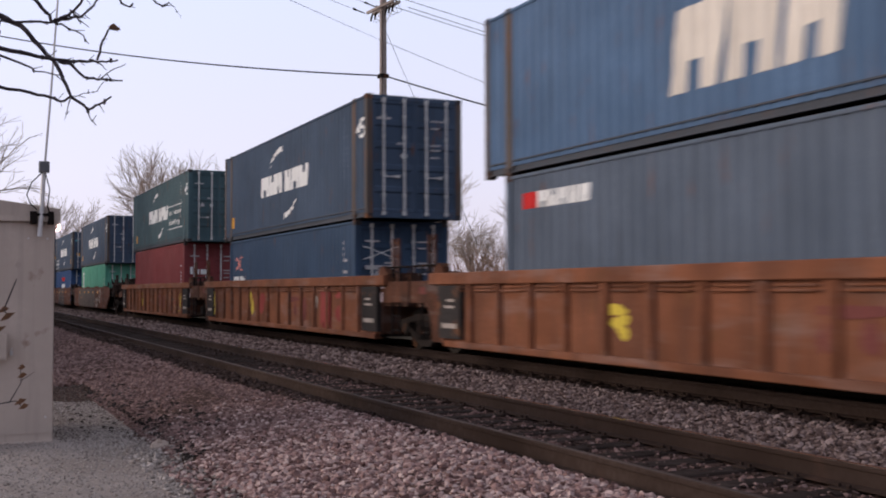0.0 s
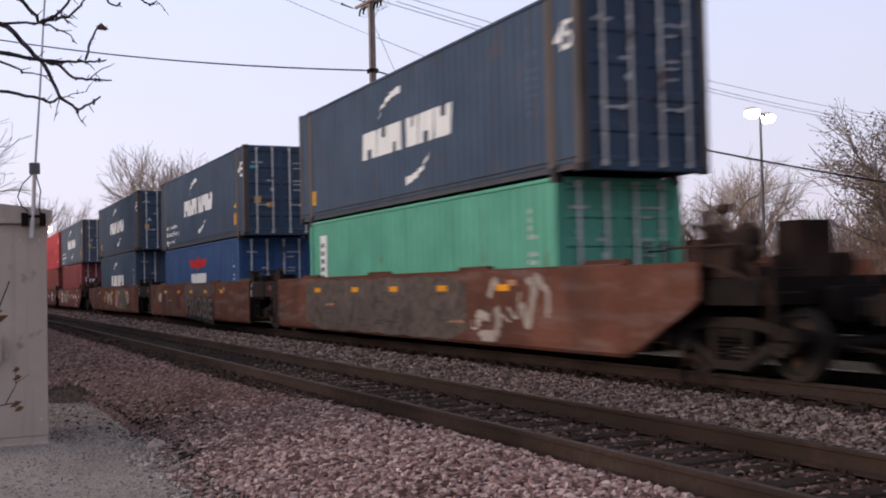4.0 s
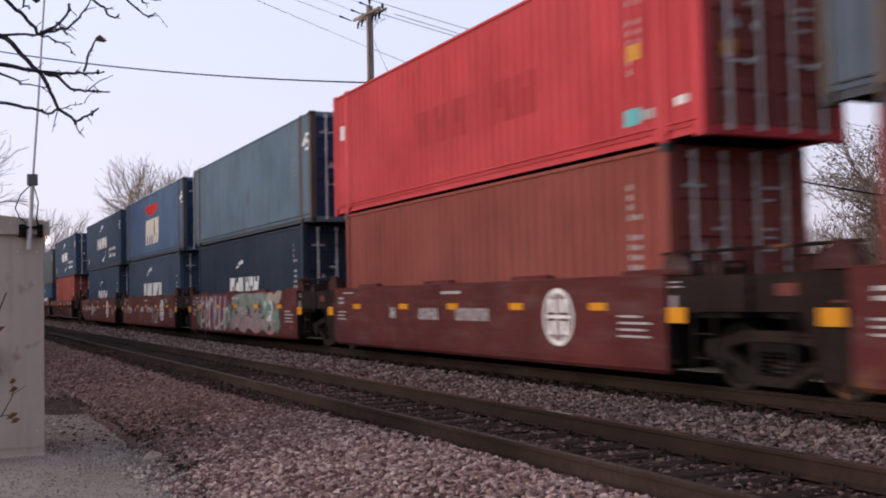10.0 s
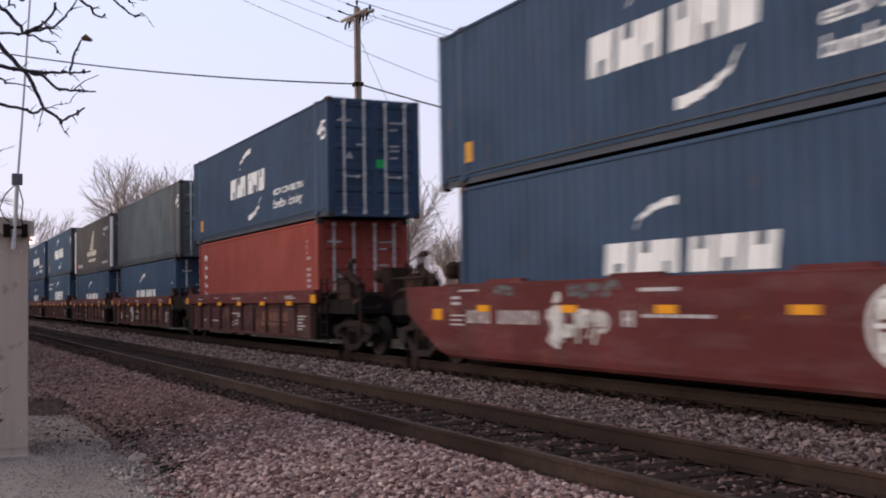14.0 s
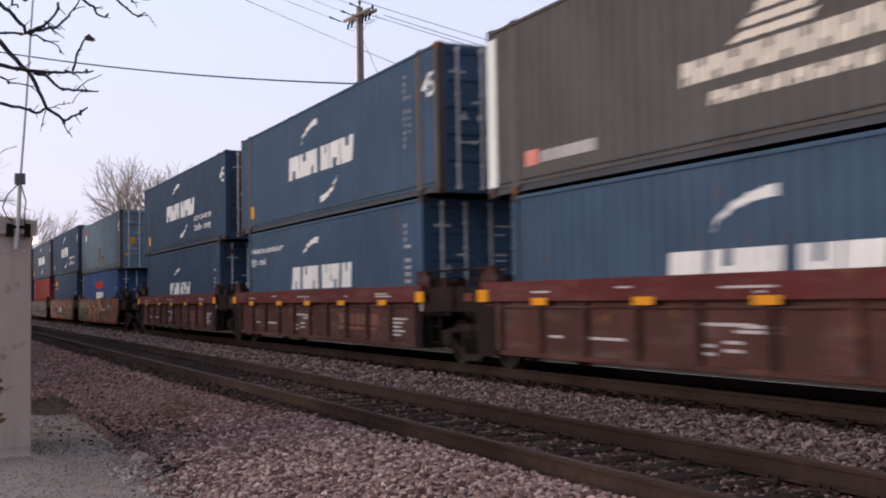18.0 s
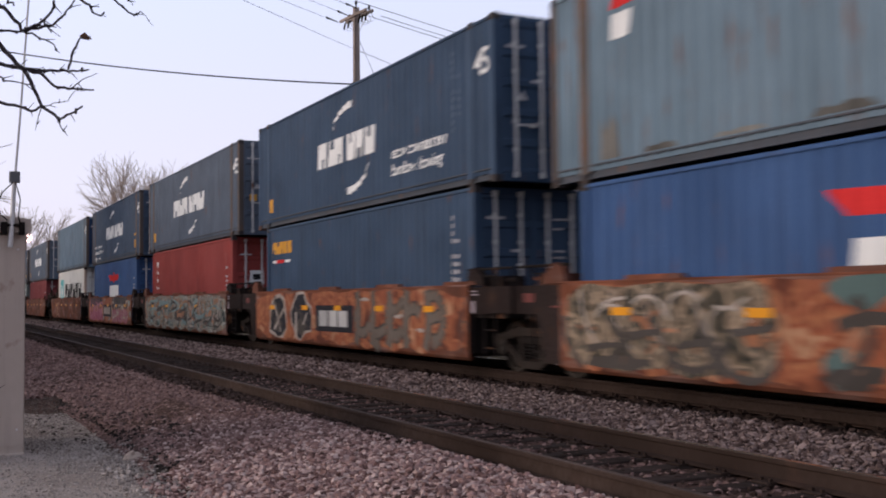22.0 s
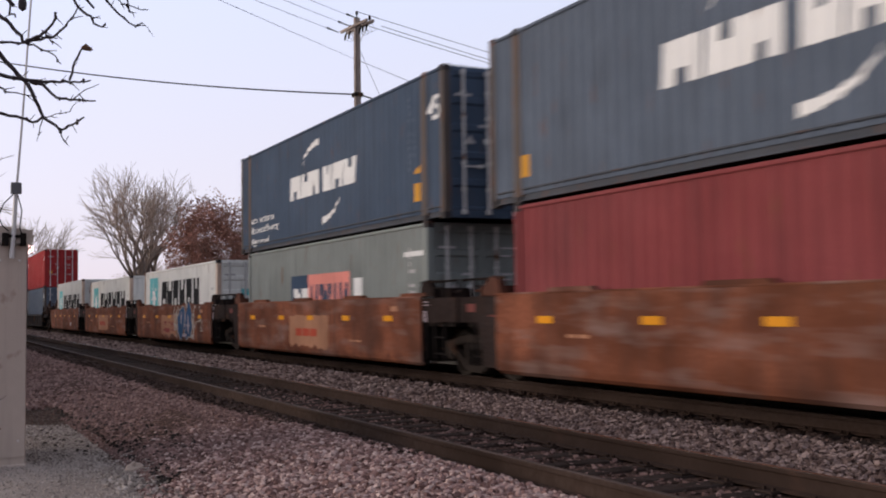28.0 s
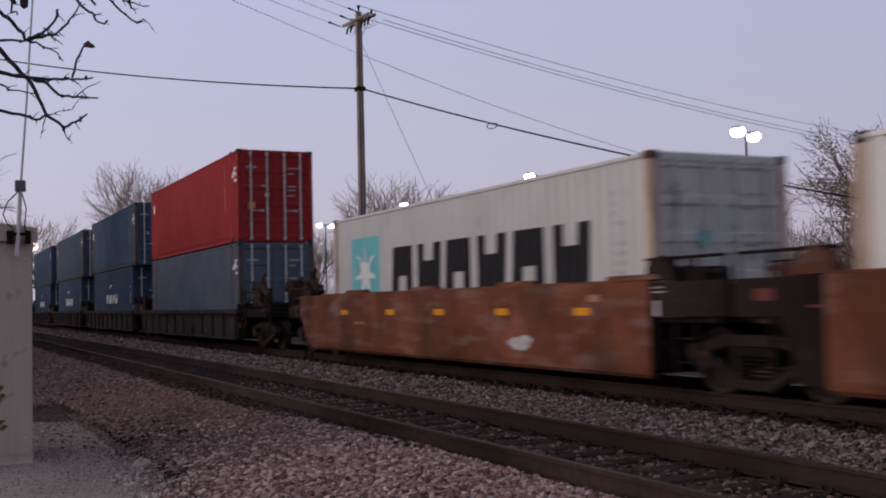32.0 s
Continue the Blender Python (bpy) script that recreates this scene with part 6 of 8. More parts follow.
def words_on_side(ob, words, x, z, size, mat, width, bold=0.012, proud=0.008, fall=0.0):
    """Sprayed words whose line falls (or climbs) along the side."""
    vs, fs = text_mesh(words, size, 0.0, bold)
    k = width / max(v[0] for v in vs)
    s = Shape()
    for f in fs:
        flat_poly(s, [(x + k * vs[i][0], z + vs[i][1] + fall * k * vs[i][0]) for i in f], proud)
    part("spray_lettering", s, mat, ob)


def plate_blocks(ob, x0, x1, z0, z1, mat=None, back=None, n=3):
    """A faded company mark: a panel and a few plain blocks."""
    if back:
        s = Shape()
        flat_poly(s, bar(x0 - 0.25, z0 - 0.12, x1 - x0 + 0.5, z1 - z0 + 0.24), 0.010)
        part("mark_panel", s, back, ob)
    s, w = Shape(), (x1 - x0) / n
    for k in range(n):
        flat_poly(s, bar(x0 + k * w, z0, w * 0.85, z1 - z0), 0.013)
    part("company_mark", s, mat or WHITE, ob)["kind"] = "stuff"


def blotches(ob, spots, mat, lift=0.0):
    s = Shape()
    r = random.Random(len(spots))
    for x, z, w, h in spots:
        # a lobed cloud with a ragged edge
        a1, a2, a3 = (r.uniform(0, 6.28) for k in range(3))
        ring = []
        for k in range(22):
            a = 0.2856 * k
            q = 0.82 + 0.13 * math.sin(2 * a + a1) + 0.11 * math.sin(3 * a + a2) + 0.07 * math.sin(7 * a + a3) + r.uniform(-0.05, 0.05)
            ring.append((x + w * (0.5 + 0.52 * q * math.cos(a)), z + h * (0.5 + 0.52 * q * math.sin(a))))
        c = (x + w / 2, z + h / 2)
        for k in range(22):
            flat_poly(s, [c, ring[k], ring[(k + 1) % 22]], 0.006 + lift)
    part("spray_patch", s, mat, ob)["kind"] = "stuff"


# position of the unit's middle at the start, style of car, lower box, upper box
UNITS = [
    (-10.02, "ribbed", (40, HC, "slate", "seaco_white"), (45, HC, "blue", "eagle"), [lambda o: blotches(o, [(1.30, 0.92, 1.1, 0.2), (1.36, 0.5, 0.28, 0.5), (1.95, 0.5, 0.26, 0.5), (2.55, 0.48, 0.6, 0.62)], SPRAY["rustmark"], -0.034), lambda o: blotches(o, [(-2.80, 0.86, 0.62, 0.22), (-2.62, 0.68, 0.50, 0.24), (-2.45, 0.55, 0.34, 0.2)], SPRAY["yellow"], -0.037), lambda o: blotches(o, [(4.3, 0.4, 0.7, 0.9)], SPRAY["dullred"], -0.036)]),
    (-29.66, "ribbed", (40, STD, "deep", "cross"), (45, HC, "navy", "sweep"), [lambda o: blotches(o, [(1.30, 0.92, 1.1, 0.2), (1.36, 0.5, 0.28, 0.5), (1.95, 0.5, 0.26, 0.5), (2.55, 0.48, 0.6, 0.62)], SPRAY["rustmark"], -0.034), lambda o: blotches(o, [(-2.80, 0.80, 0.4, 0.45), (-2.5, 0.5, 0.36, 0.5)], SPRAY["yellow"], -0.037), lambda o: blotches(o, [(-1.92, 0.5, 1.05, 0.75)], SPRAY["dullred"], -0.037), lambda o: blotches(o, [(3.53, 0.75, 0.48, 0.4)], SPRAY["bone"], -0.037), lambda o: spray_piece(o, 4.29, 5.0, 0.35, 1.25, ["dullred"], 86, "dullred", 5, -0.036), lambda o: blotches(o, [(5.26, 0.5, 0.7, 0.45), (5.3, 1.05, 0.6, 0.2)], SPRAY["dullred"], -0.036), lambda o: spray_piece(o, -8.0, -7.2, 0.5, 1.2, ["yellow"], 3, strokes=4)]),
    (-49.56, "ribbed", (40, HC, "maroon", None), (45, HC, "bottle", "sweep_framed"), [lambda o: blotches(o, [(1.30, 0.92, 1.1, 0.2), (1.36, 0.5, 0.28, 0.5), (1.95, 0.5, 0.26, 0.5), (2.55, 0.48, 0.6, 0.62)], SPRAY["rustmark"], -0.034), lambda o: blotches(o, [(-2.9, 0.8, 0.36, 0.45), (-2.7, 0.5, 0.36, 0.45)], SPRAY["yellow"], -0.037), lambda o: spray_piece(o, 4.3, 5.6, 0.35, 1.25, ["dullred", "tan", "grey"], 62, None, 8, -0.036), lambda o: spray_piece(o, 6.1, 6.9, 0.45, 1.2, ["yellow", "rustmark"], 5, None, 4, -0.036)]),
    (-73.11, "brown", (40, STD, "mint", "panel"), (45, HC, "navy", "sweep"), [lambda o: sprayed(o, -5.75, 3.4, 0.20, 1.42, MURAL["ash"], 6, 0.0, 0.03, 0.05), lambda o: scratches(o, -5.5, 3.2, 0.35, 1.2, 26, SPRAY["smoke"], 93), lambda o: tag_strokes(o, -8.2, -7.3, 0.35, 0.75, 2, SPRAY["smoke"], 0.06, 31), lambda o: spray_piece(o, 3.6, 6.2, 0.35, 1.35, ["bone"], 7, strokes=9)]),
    (-92.58, "brown", (40, STD, "royal", "eagle"), (45, HC, "navy", "sweep_left"), [lambda o: sprayed(o, -1.15, 3.65, 0.98, 1.46, MURAL["ash"], 8, 0.0, 0.02, 0.06), lambda o: words_on_side(o, "PROBE", -0.84, 0.27, 1.02, SPRAY["black"], 4.5, 0.085, 0.0062, -0.035), lambda o: words_on_side(o, "PROBE", -0.92, 0.37, 0.98, SPRAY["grey"], 4.35, 0.022, 0.0085, -0.035), lambda o: scratches(o, -0.9, 3.5, 0.42, 1.3, 22, SPRAY["smoke"], 44, 0.003), lambda o: blotches(o, [(-6.4, 0.7, 0.7, 0.5)], SPRAY["bone"]), lambda o: blotches(o, [(-4.9, 0.30, 0.8, 1.0), (-3.3, 0.3, 0.5, 0.6)], SPRAY["smoke"])]),
    (-112.40, "brown", (40, HC, "navy", "sweep_low_big"), (45, HC, "navy", "sweep"), [lambda o: blotches(o, [(-3.1, 0.55, 0.6, 0.6)], SPRAY["tan"]), lambda o: spray_letters(o, -1.9, 0.1, 0.4, 1.25, 2, "bone", "smoke", 81, "tan"), lambda o: spray_letters(o, 0.9, 2.1, 0.3, 1.42, 1, "tan", "smoke", 82, "pink"), lambda o: spray_piece(o, 2.1, 4.6, 0.28, 1.40, ["smoke"], 9, "grey", 5), lambda o: spray_letters(o, 4.5, 5.7, 0.55, 1.3, 1, "bone", "smoke", 83), lambda o: spray_piece(o, 5.8, 7.2, 0.4, 1.3, ["rustmark"], 84, None, 8)]),
    (-134.15, "maroon", (40, HC, "maroon", None), (45, HC, "slate", "sweep_left"), [lambda o: spray_letters(o, -3.15, -1.75, 0.47, 1.31, 1, "smoke", "bone", 10, "teal", 0.0, 0.045), lambda o: spray_letters(o, -1.72, 0.25, 0.47, 1.29, 2, "smoke", "bone", 36, "teal", 0.0, 0.045), lambda o: tag_strokes(o, -3.05, 0.2, 0.52, 1.26, 4, SPRAY["bone"], 0.055, 37, None, 0.001)]),
    (-149.82, "maroon", (40, HC, "brown", None), (45, HC, "red", "ghost"), []),
    (-165.30, "maroon", (40, HC, "ink", "sweep_low"), (45, HC, "sky", None), [lambda o: sprayed(o, -5.1, -0.75, 0.22, 1.46, MURAL["wine"], 11), lambda o: tag_strokes(o, -4.85, -0.8, 0.26, 1.43, 6, SPRAY["white"], 0.125, 12), lambda o: tag_strokes(o, -5.5, -4.8, 0.88, 1.34, 3, SPRAY["lilac"], 0.06, 38), lambda o: blotches(o, [(-5.3, 0.28, 0.6, 0.7), (-1.5, 0.35, 0.8, 0.55), (-0.9, 0.3, 0.5, 0.9)], SPRAY["sage"], 0.001), lambda o: sprayed(o, -0.55, 4.75, 0.22, 0.98, MURAL["rose"], 14, 0.001, 0.2, 0.16), lambda o: sprayed(o, -0.4, 4.3, 0.80, 1.47, MURAL["sage"], 15, 0.0, 0.03, 0.25), lambda o: blotches(o, [(-0.4, 0.62, 0.45, 0.4), (3.25, 0.75, 0.7, 0.42), (4.25, 0.35, 0.5, 0.75)], SPRAY["seafoam"], 0.002), lambda o: blotches(o, [(0.1, 0.74, 0.3, 0.16), (1.7, 0.70, 0.32, 0.22), (2.9, 0.68, 0.5, 0.14), (0.35, 1.0, 0.16, 0.3), (2.1, 1.05, 0.3, 0.12), (3.6, 0.32, 0.3, 0.3)], SPRAY["smoke"], 0.003), lambda o: tag_strokes(o, -0.3, 4.6, 0.36, 1.40, 7, SPRAY["silt"], 0.13, 16, None, 0.001), lambda o: blotches(o, [(3.5, 1.16, 0.8, 0.32), (4.1, 1.10, 0.9, 0.42), (4.4, 1.28, 0.6, 0.18)], SPRAY["bone"], 0.004)]),
    (-180.93, "maroon", (40, HC, "navy", "sweep_low_big"), (45, HC, "blue", "eagle"), [lambda o: tag_strokes(o, 1.4, 3.1, 0.36, 1.0, 3, SPRAY["white"], 0.05, 13, None, 0.0, 0.3), lambda o: tag_strokes(o, -5.0, -3.8, 0.70, 1.02, 5, SPRAY["white"], 0.075, 14), lambda o: tag_strokes(o, 4.0, 4.85, 1.17, 1.40, 4, SPRAY["lilac"], 0.035, 39)]),
    (-196.46, "maroon", (40, HC, "deep", "sweep_low"), (45, HC, "deep", "sweep_right"), [lambda o: blotches(o, [(-2.85, 0.78, 0.55, 0.34), (-2.70, 0.46, 0.30, 0.40), (-2.45, 0.62, 0.42, 0.22), (-2.02, 0.76, 0.34, 0.28), (-1.62, 0.80, 0.38, 0.24), (-2.62, 1.12, 0.22, 0.20)], SPRAY["white"]), lambda o: tag_strokes(o, -2.85, -1.25, 0.55, 1.08, 4, SPRAY["white"], 0.06, 15), lambda o: tag_strokes(o, -2.2, -1.0, 1.23, 1.43, 5, SPRAY["slate"], 0.07, 40), lambda o: tag_strokes(o, -4.45, -3.85, 1.29, 1.44, 3, SPRAY["slate"], 0.05, 41)]),
    (-216.26, "flanged", (40, HC, "orange", "column"), (45, HC, "deep", "sweep_right"), []),
    (-232.28, "flanged", (40, STD, "marine", "sweep_low_big"), (45, HC, "char", None), [lambda o: spray_piece(o, -2.75, -1.55, 0.45, 1.05, ["white"], 16, None, 14, -0.065), lambda o: spray_piece(o, -5.2, -4.6, 0.55, 0.78, ["bone"], 85, None, 5, -0.065)]),
    (-248.00, "flanged", (40, STD, "marine", "sweep_low_big"), (45, HC, "soot", "sail"), []),
    (-263.69, "flanged", (40, HC, "marine", "sweep_low_text"), (45, HC, "marine", "sweep"), []),
    (-279.35, "flanged", (40, HC, "deep", "sweep_low"), (45, HC, "deep", "sweep_beside"), []),
    (-299.51, "rusty", (40, STD, "royal", "eagle"), (45, HC, "greyblue", "letter_small"), [lambda o: sprayed(o, -6.2, 1.6, 0.20, 1.46, MURAL["ochre"], 65), lambda o: sprayed(o, -6.1, -1.9, 0.22, 1.45, MURAL["murk"], 17, 0.001), lambda o: tag_strokes(o, -5.5, -2.4, 0.55, 1.38, 4, SPRAY["bone"], 0.045, 45, None, 0.001, -0.5), lambda o: tag_strokes(o, -5.9, -2.0, 0.26, 1.0, 4, SPRAY["smoke"], 0.11, 18, None, 0.002, -0.6), lambda o: sprayed(o, -1.2, 0.8, 1.08, 1.46, SPRAY["teal"], 47, 0.001, 0.03, 0.18), lambda o: tag_strokes(o, -1.0, 1.2, 0.45, 1.05, 2, SPRAY["tan"], 0.12, 66, None, 0.0, 0.5), lambda o: tag_strokes(o, -1.4, 1.4, 0.3, 1.25, 2, SPRAY["smoke"], 0.15, 46, None, 0.002, 0.3), lambda o: blotches(o, [(-1.3, 0.26, 0.5, 0.5), (0.75, 0.4, 0.28, 0.75)], SPRAY["teal"], 0.002), lambda o: blotches(o, [(-5.6, 0.24, 1.3, 0.25), (-1.3, 0.26, 0.9, 0.3), (0.3, 0.25, 0.9, 0.22)], SPRAY["smoke"], 0.003), lambda o: sprayed(o, 1.55, 2.15, 0.62, 1.44, SPRAY["tan"], 41), lambda o: plate_blocks(o, 2.1, 3.8, 0.82, 0.96, SPRAY["bone"], SPRAY["smoke"], 9), lambda o: tag_strokes(o, 3.9, 6.0, 0.28, 1.42, 2, SPRAY["slate"], 0.22, 67, None), lambda o: blotches(o, [(4.3, 0.45, 0.7, 0.5), (4.4, 1.2, 0.6, 0.2)], SPRAY["smoke"], 0.001)]),
    (-315.02, "rusty", (40, HC, "deep", "seaco_yellow"), (45, HC, "deep", "sweep_right"), [lambda o: sprayed(o, -6.2, 6.2, 0.20, 1.46, MURAL["ochre"], 69), lambda o: spray_letters(o, -5.05, -3.6, 0.28, 1.46, 1, "black", "bone", 18, "smoke", 0.0, 0.09), lambda o: spray_letters(o, -3.3, -1.7, 0.24, 1.46, 1, "black", "bone", 21, "smoke", 0.0, 0.07), lambda o: plate_blocks(o, -1.15, 0.75, 0.64, 1.0, SPRAY["white"], SPRAY["black"]), lambda o: tag_strokes(o, 1.0, 5.3, 0.28, 1.44, 5, SPRAY["grey"], 0.20, 68, SPRAY["smoke"], 0.0, 0.05), lambda o: blotches(o, [(1.4, 1.2, 0.5, 0.1), (3.2, 0.86, 0.4, 0.1), (4.2, 0.62, 0.4, 0.08)], SPRAY["bone"], 0.006), lambda o: tag_strokes(o, 5.9, 6.3, 0.3, 1.2, 1, SPRAY["smoke"], 0.05, 42)]),
    (-330.81, "rusty", (40, HC, "brick", "column"), (45, HC, "slate", "sweep"), [lambda o: sprayed(o, -6.25, 6.25, 0.20, 1.47, MURAL["frost"], 91), lambda o: tag_strokes(o, -6.1, -1.2, 0.26, 1.42, 6, SPRAY["silt"], 0.09, 19), lambda o: tag_strokes(o, 1.3, 6.1, 0.26, 1.42, 6, SPRAY["bone"], 0.09, 70, SPRAY["smoke"]), lambda o: tag_strokes(o, -5.8, 5.6, 0.35, 1.35, 6, SPRAY["mint"], 0.14, 52, None, 0.002, 0.3), lambda o: plate_blocks(o, -0.40, 0.80, 0.66, 0.90, SPRAY["tan"], SPRAY["smoke"]), lambda o: tag_strokes(o, -6.0, 6.0, 0.5, 1.42, 8, SPRAY["tan"], 0.12, 49, None, 0.001, -0.4), lambda o: tag_strokes(o, -5.6, 5.8, 0.3, 1.3, 9, SPRAY["smoke"], 0.10, 48, None, 0.003, 0.35)]),
    (-346.60, "rusty", (40, HC, "royal", "eagle"), (45, HC, "navy", "sweep_left"), [lambda o: sprayed(o, -6.2, 6.2, 0.20, 1.46, MURAL["ochre"], 43), lambda o: blotches(o, [(-1.2, 1.22, 0.3, 0.16), (0.5, 0.36, 0.3, 0.18), (0.2, 0.3, 0.3, 0.2), (5.5, 1.0, 0.5, 0.35), (5.9, 0.5, 0.3, 0.4), (-1.4, 0.32, 0.3, 0.3)], SPRAY["mint"]), lambda o: sprayed(o, -5.9, -1.5, 0.24, 0.95, MURAL["plum"], 20, 0.001, 0.2), lambda o: sprayed(o, -5.7, -1.6, 0.86, 1.46, SPRAY["black"], 21, 0.002, 0.03, 0.2), lambda o: tag_strokes(o, -5.8, -1.5, 0.3, 1.42, 7, SPRAY["pink"], 0.09, 24), lambda o: sprayed(o, 1.2, 5.5, 0.22, 0.92, MURAL["plum"], 22, 0.001, 0.06, 0.1), lambda o: sprayed(o, 1.3, 5.35, 0.84, 1.465, SPRAY["black"], 23, 0.002, 0.02, 0.10), lambda o: tag_strokes(o, 1.25, 5.5, 0.26, 1.45, 7, SPRAY["bone"], 0.10, 25, None, 0.0, -0.18), lambda o: plate_blocks(o, -1.1, 0.85, 0.64, 0.98, SPRAY["bone"], SPRAY["black"])]),
    (-362.67, "rusty", (40, HC, "pale", "star"), (45, HC, "sky", None), [lambda o: spray_piece(o, -5.2, -3.4, 0.4, 1.2, ["tan"], 24, None, 8)]),
    (-382.48, "rusty", (40, STD, "maroon", None), (45, HC, "slate", "sweep"), []),
    (-397.98, "rusty", (40, STD, "grey", "harbour"), (45, HC, "navy", "sweep_left"), [lambda o: spray_piece(o, -1.53, 1.29, 0.30, 1.14, [], 25, "tan", 0), lambda o: plate_blocks(o, -1.0, 0.6, 0.62, 0.80, SPRAY["red"], None, 3)]),
    (-413.84, "rusty", (40, STD, "pale", "star_short"), None, [lambda o: spray_piece(o, -1.4, 1.2, 0.30, 1.14, [], 26, "tan", 0), lambda o: spray_piece(o, -0.95, 0.9, 0.55, 0.85, ["dullred"], 73, None, 7, 0.004), lambda o: spray_piece(o, 1.2, 3.95, 0.30, 1.45, ["bone"], 75, None, 12), lambda o: blotches(o, [(1.30, 0.20, 1.45, 1.32), (2.40, 0.20, 1.55, 1.30)], SPRAY["bone"], 0.004), lambda o: blotches(o, [(1.42, 0.24, 1.30, 1.24), (2.48, 0.24, 1.40, 1.24)], SPRAY["blue"], 0.008), lambda o: blotches(o, [(2.62, 0.45, 0.14, 0.9), (2.0, 0.7, 0.2, 0.62), (2.7, 0.72, 0.8, 0.07), (3.05, 0.35, 0.22, 0.85), (2.25, 0.34, 0.75, 0.14)], SPRAY["lilac"], 0.012), lambda o: spray_piece(o, 3.7, 5.2, 0.6, 1.4, ["bone"], 28, None, 7), lambda o: spray_piece(o, 0.9, 1.6, 0.6, 1.4, ["bone"], 72, None, 5)]),
    (-429.50, "rusty", (40, STD, "pale", "star"), None, [lambda o: spray_piece(o, -1.5, 1.48, 0.30, 1.14, [], 29, "tan", 0), lambda o: plate_blocks(o, -1.0, 0.8, 0.60, 0.80, SPRAY["red"], None, 3)]),
    (-445.13, "rusty", (40, HC, "silver", "star"), None, [lambda o: blotches(o, [(2.6, 0.42, 0.75, 0.3)], SPRAY["white"])]),
    (-466.51, "black", (45, HC, "slate", None), (45, HC, "cai", "letter_small"), []),
    (-484.16, "black", (40, HC, "deep", "sweep_low"), (45, HC, "marine", "letter_small"), []),
    (-501.75, "black", (40, HC, "deep", "sweep_low"), (45, HC, "navy", "letter_small"), []),
    (-519.35, "black", (40, HC, "deep", "sweep_low"), (45, HC, "deep", "letter_small"), []),
]
CARS = [(0, 2), (3, 5), (6, 10), (11, 15), (16, 20), (21, 25), (26, 29)]
CAR_LABEL = {"ribbed": "orange ribbed well car with spray marks, carrying containers", "brown": "rusty brown smooth-sided well car with graffiti",
             "maroon": "maroon smooth-sided well car with white stencilling", "flanged": "grimy maroon ribbed well car with a red top chord",
             "rusty": "rusty orange smooth-sided well car, scuffed and spray-painted", "black": "grimy black ribbed well car"}
BOX_LABEL = {"navy": "dark navy blue", "deep": "deep navy blue", "ink": "inky navy", "slate": "weathered slate blue", "blue": "mid blue", "royal": "royal blue", "sky": "faded plain blue",
             "greyblue": "rust-streaked blue-grey", "bottle": "dark bottle green", "mint": "mint green", "maroon": "maroon", "red": "bright red", "brick": "brick red",
             "orange": "orange-red", "brown": "brownish red", "char": "dull grey", "soot": "dark sooty grey", "marine": "dull marine blue", "grey": "weathered grey", "pale": "pale grey", "silver": "silver grey", "cai": "dull red"}
LOGO_LABEL = {None: "plain sides", "eagle": "cream blocks, red winged mark", "star": "black blocks, blue star square", "star_short": "black blocks, blue star square", "ghost": "faint painted-out wordmark",
              "sail": "pale striped sail mark", "harbour": "coral name panel", "column": "an upright white mark", "panel": "an upright white panel", "cross": "a coral cross mark",
              "seaco_white": "small white blocks", "seaco_yellow": "small yellow blocks", "letter_small": "a small white patch"}
for first, last in CARS:
    for u in range(first, last + 1):
        x, style, low, high, pieces = UNITS[u]
        half = STYLES[style][1]
        ends = []
        for step in (1, -1):
            if first <= u + step <= last:
                ends.append((round(abs(UNITS[u + step][0] - x) / 2, 3), False))
            elif 0 <= u + step < len(UNITS):
                gap = abs(UNITS[u + step][0] - x)
                other = STYLES[UNITS[u + step][1]][1]
                ends.append((round((gap + half - other) / 2, 3), True))
            else:
                ends.append((half + 3.65, True))
        MOVING.append((well_car(x, style, CAR_LABEL[style], ends[0], ends[1], u, pieces), x, 0.0))
        for sx, (reach, coupled) in ((-1, ends[0]), (1, ends[1])):
            if coupled:
                MOVING.append((bogie(x + sx * (half + 1.75)), x + sx * (half + 1.75), 0.0))
            elif sx < 0:
                MOVING.append((bogie(x - reach), x - reach, 0.0))
        z = FLOOR
        for level, spec in enumerate((low, high)):
            if spec:
                feet, height, color, logo = spec
                mark = LOGO_LABEL.get(logo, "white blocks, curved bands")
                label = "%s container with %s, %s" % (BOX_LABEL[color], mark, "in a car" if level == 0 else "stacked on top")
                # door leaves darker than the sides on blue, faded blue and red containers
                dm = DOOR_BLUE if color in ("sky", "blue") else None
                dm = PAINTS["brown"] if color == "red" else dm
                c = container(x, z, feet, height, color, label, logo, dm, front=(u == 24), seed=u * 2 + level, tag45=(logo not in ("sail",)))
                MOVING.append((c, x, z))
                z += height + 0.004

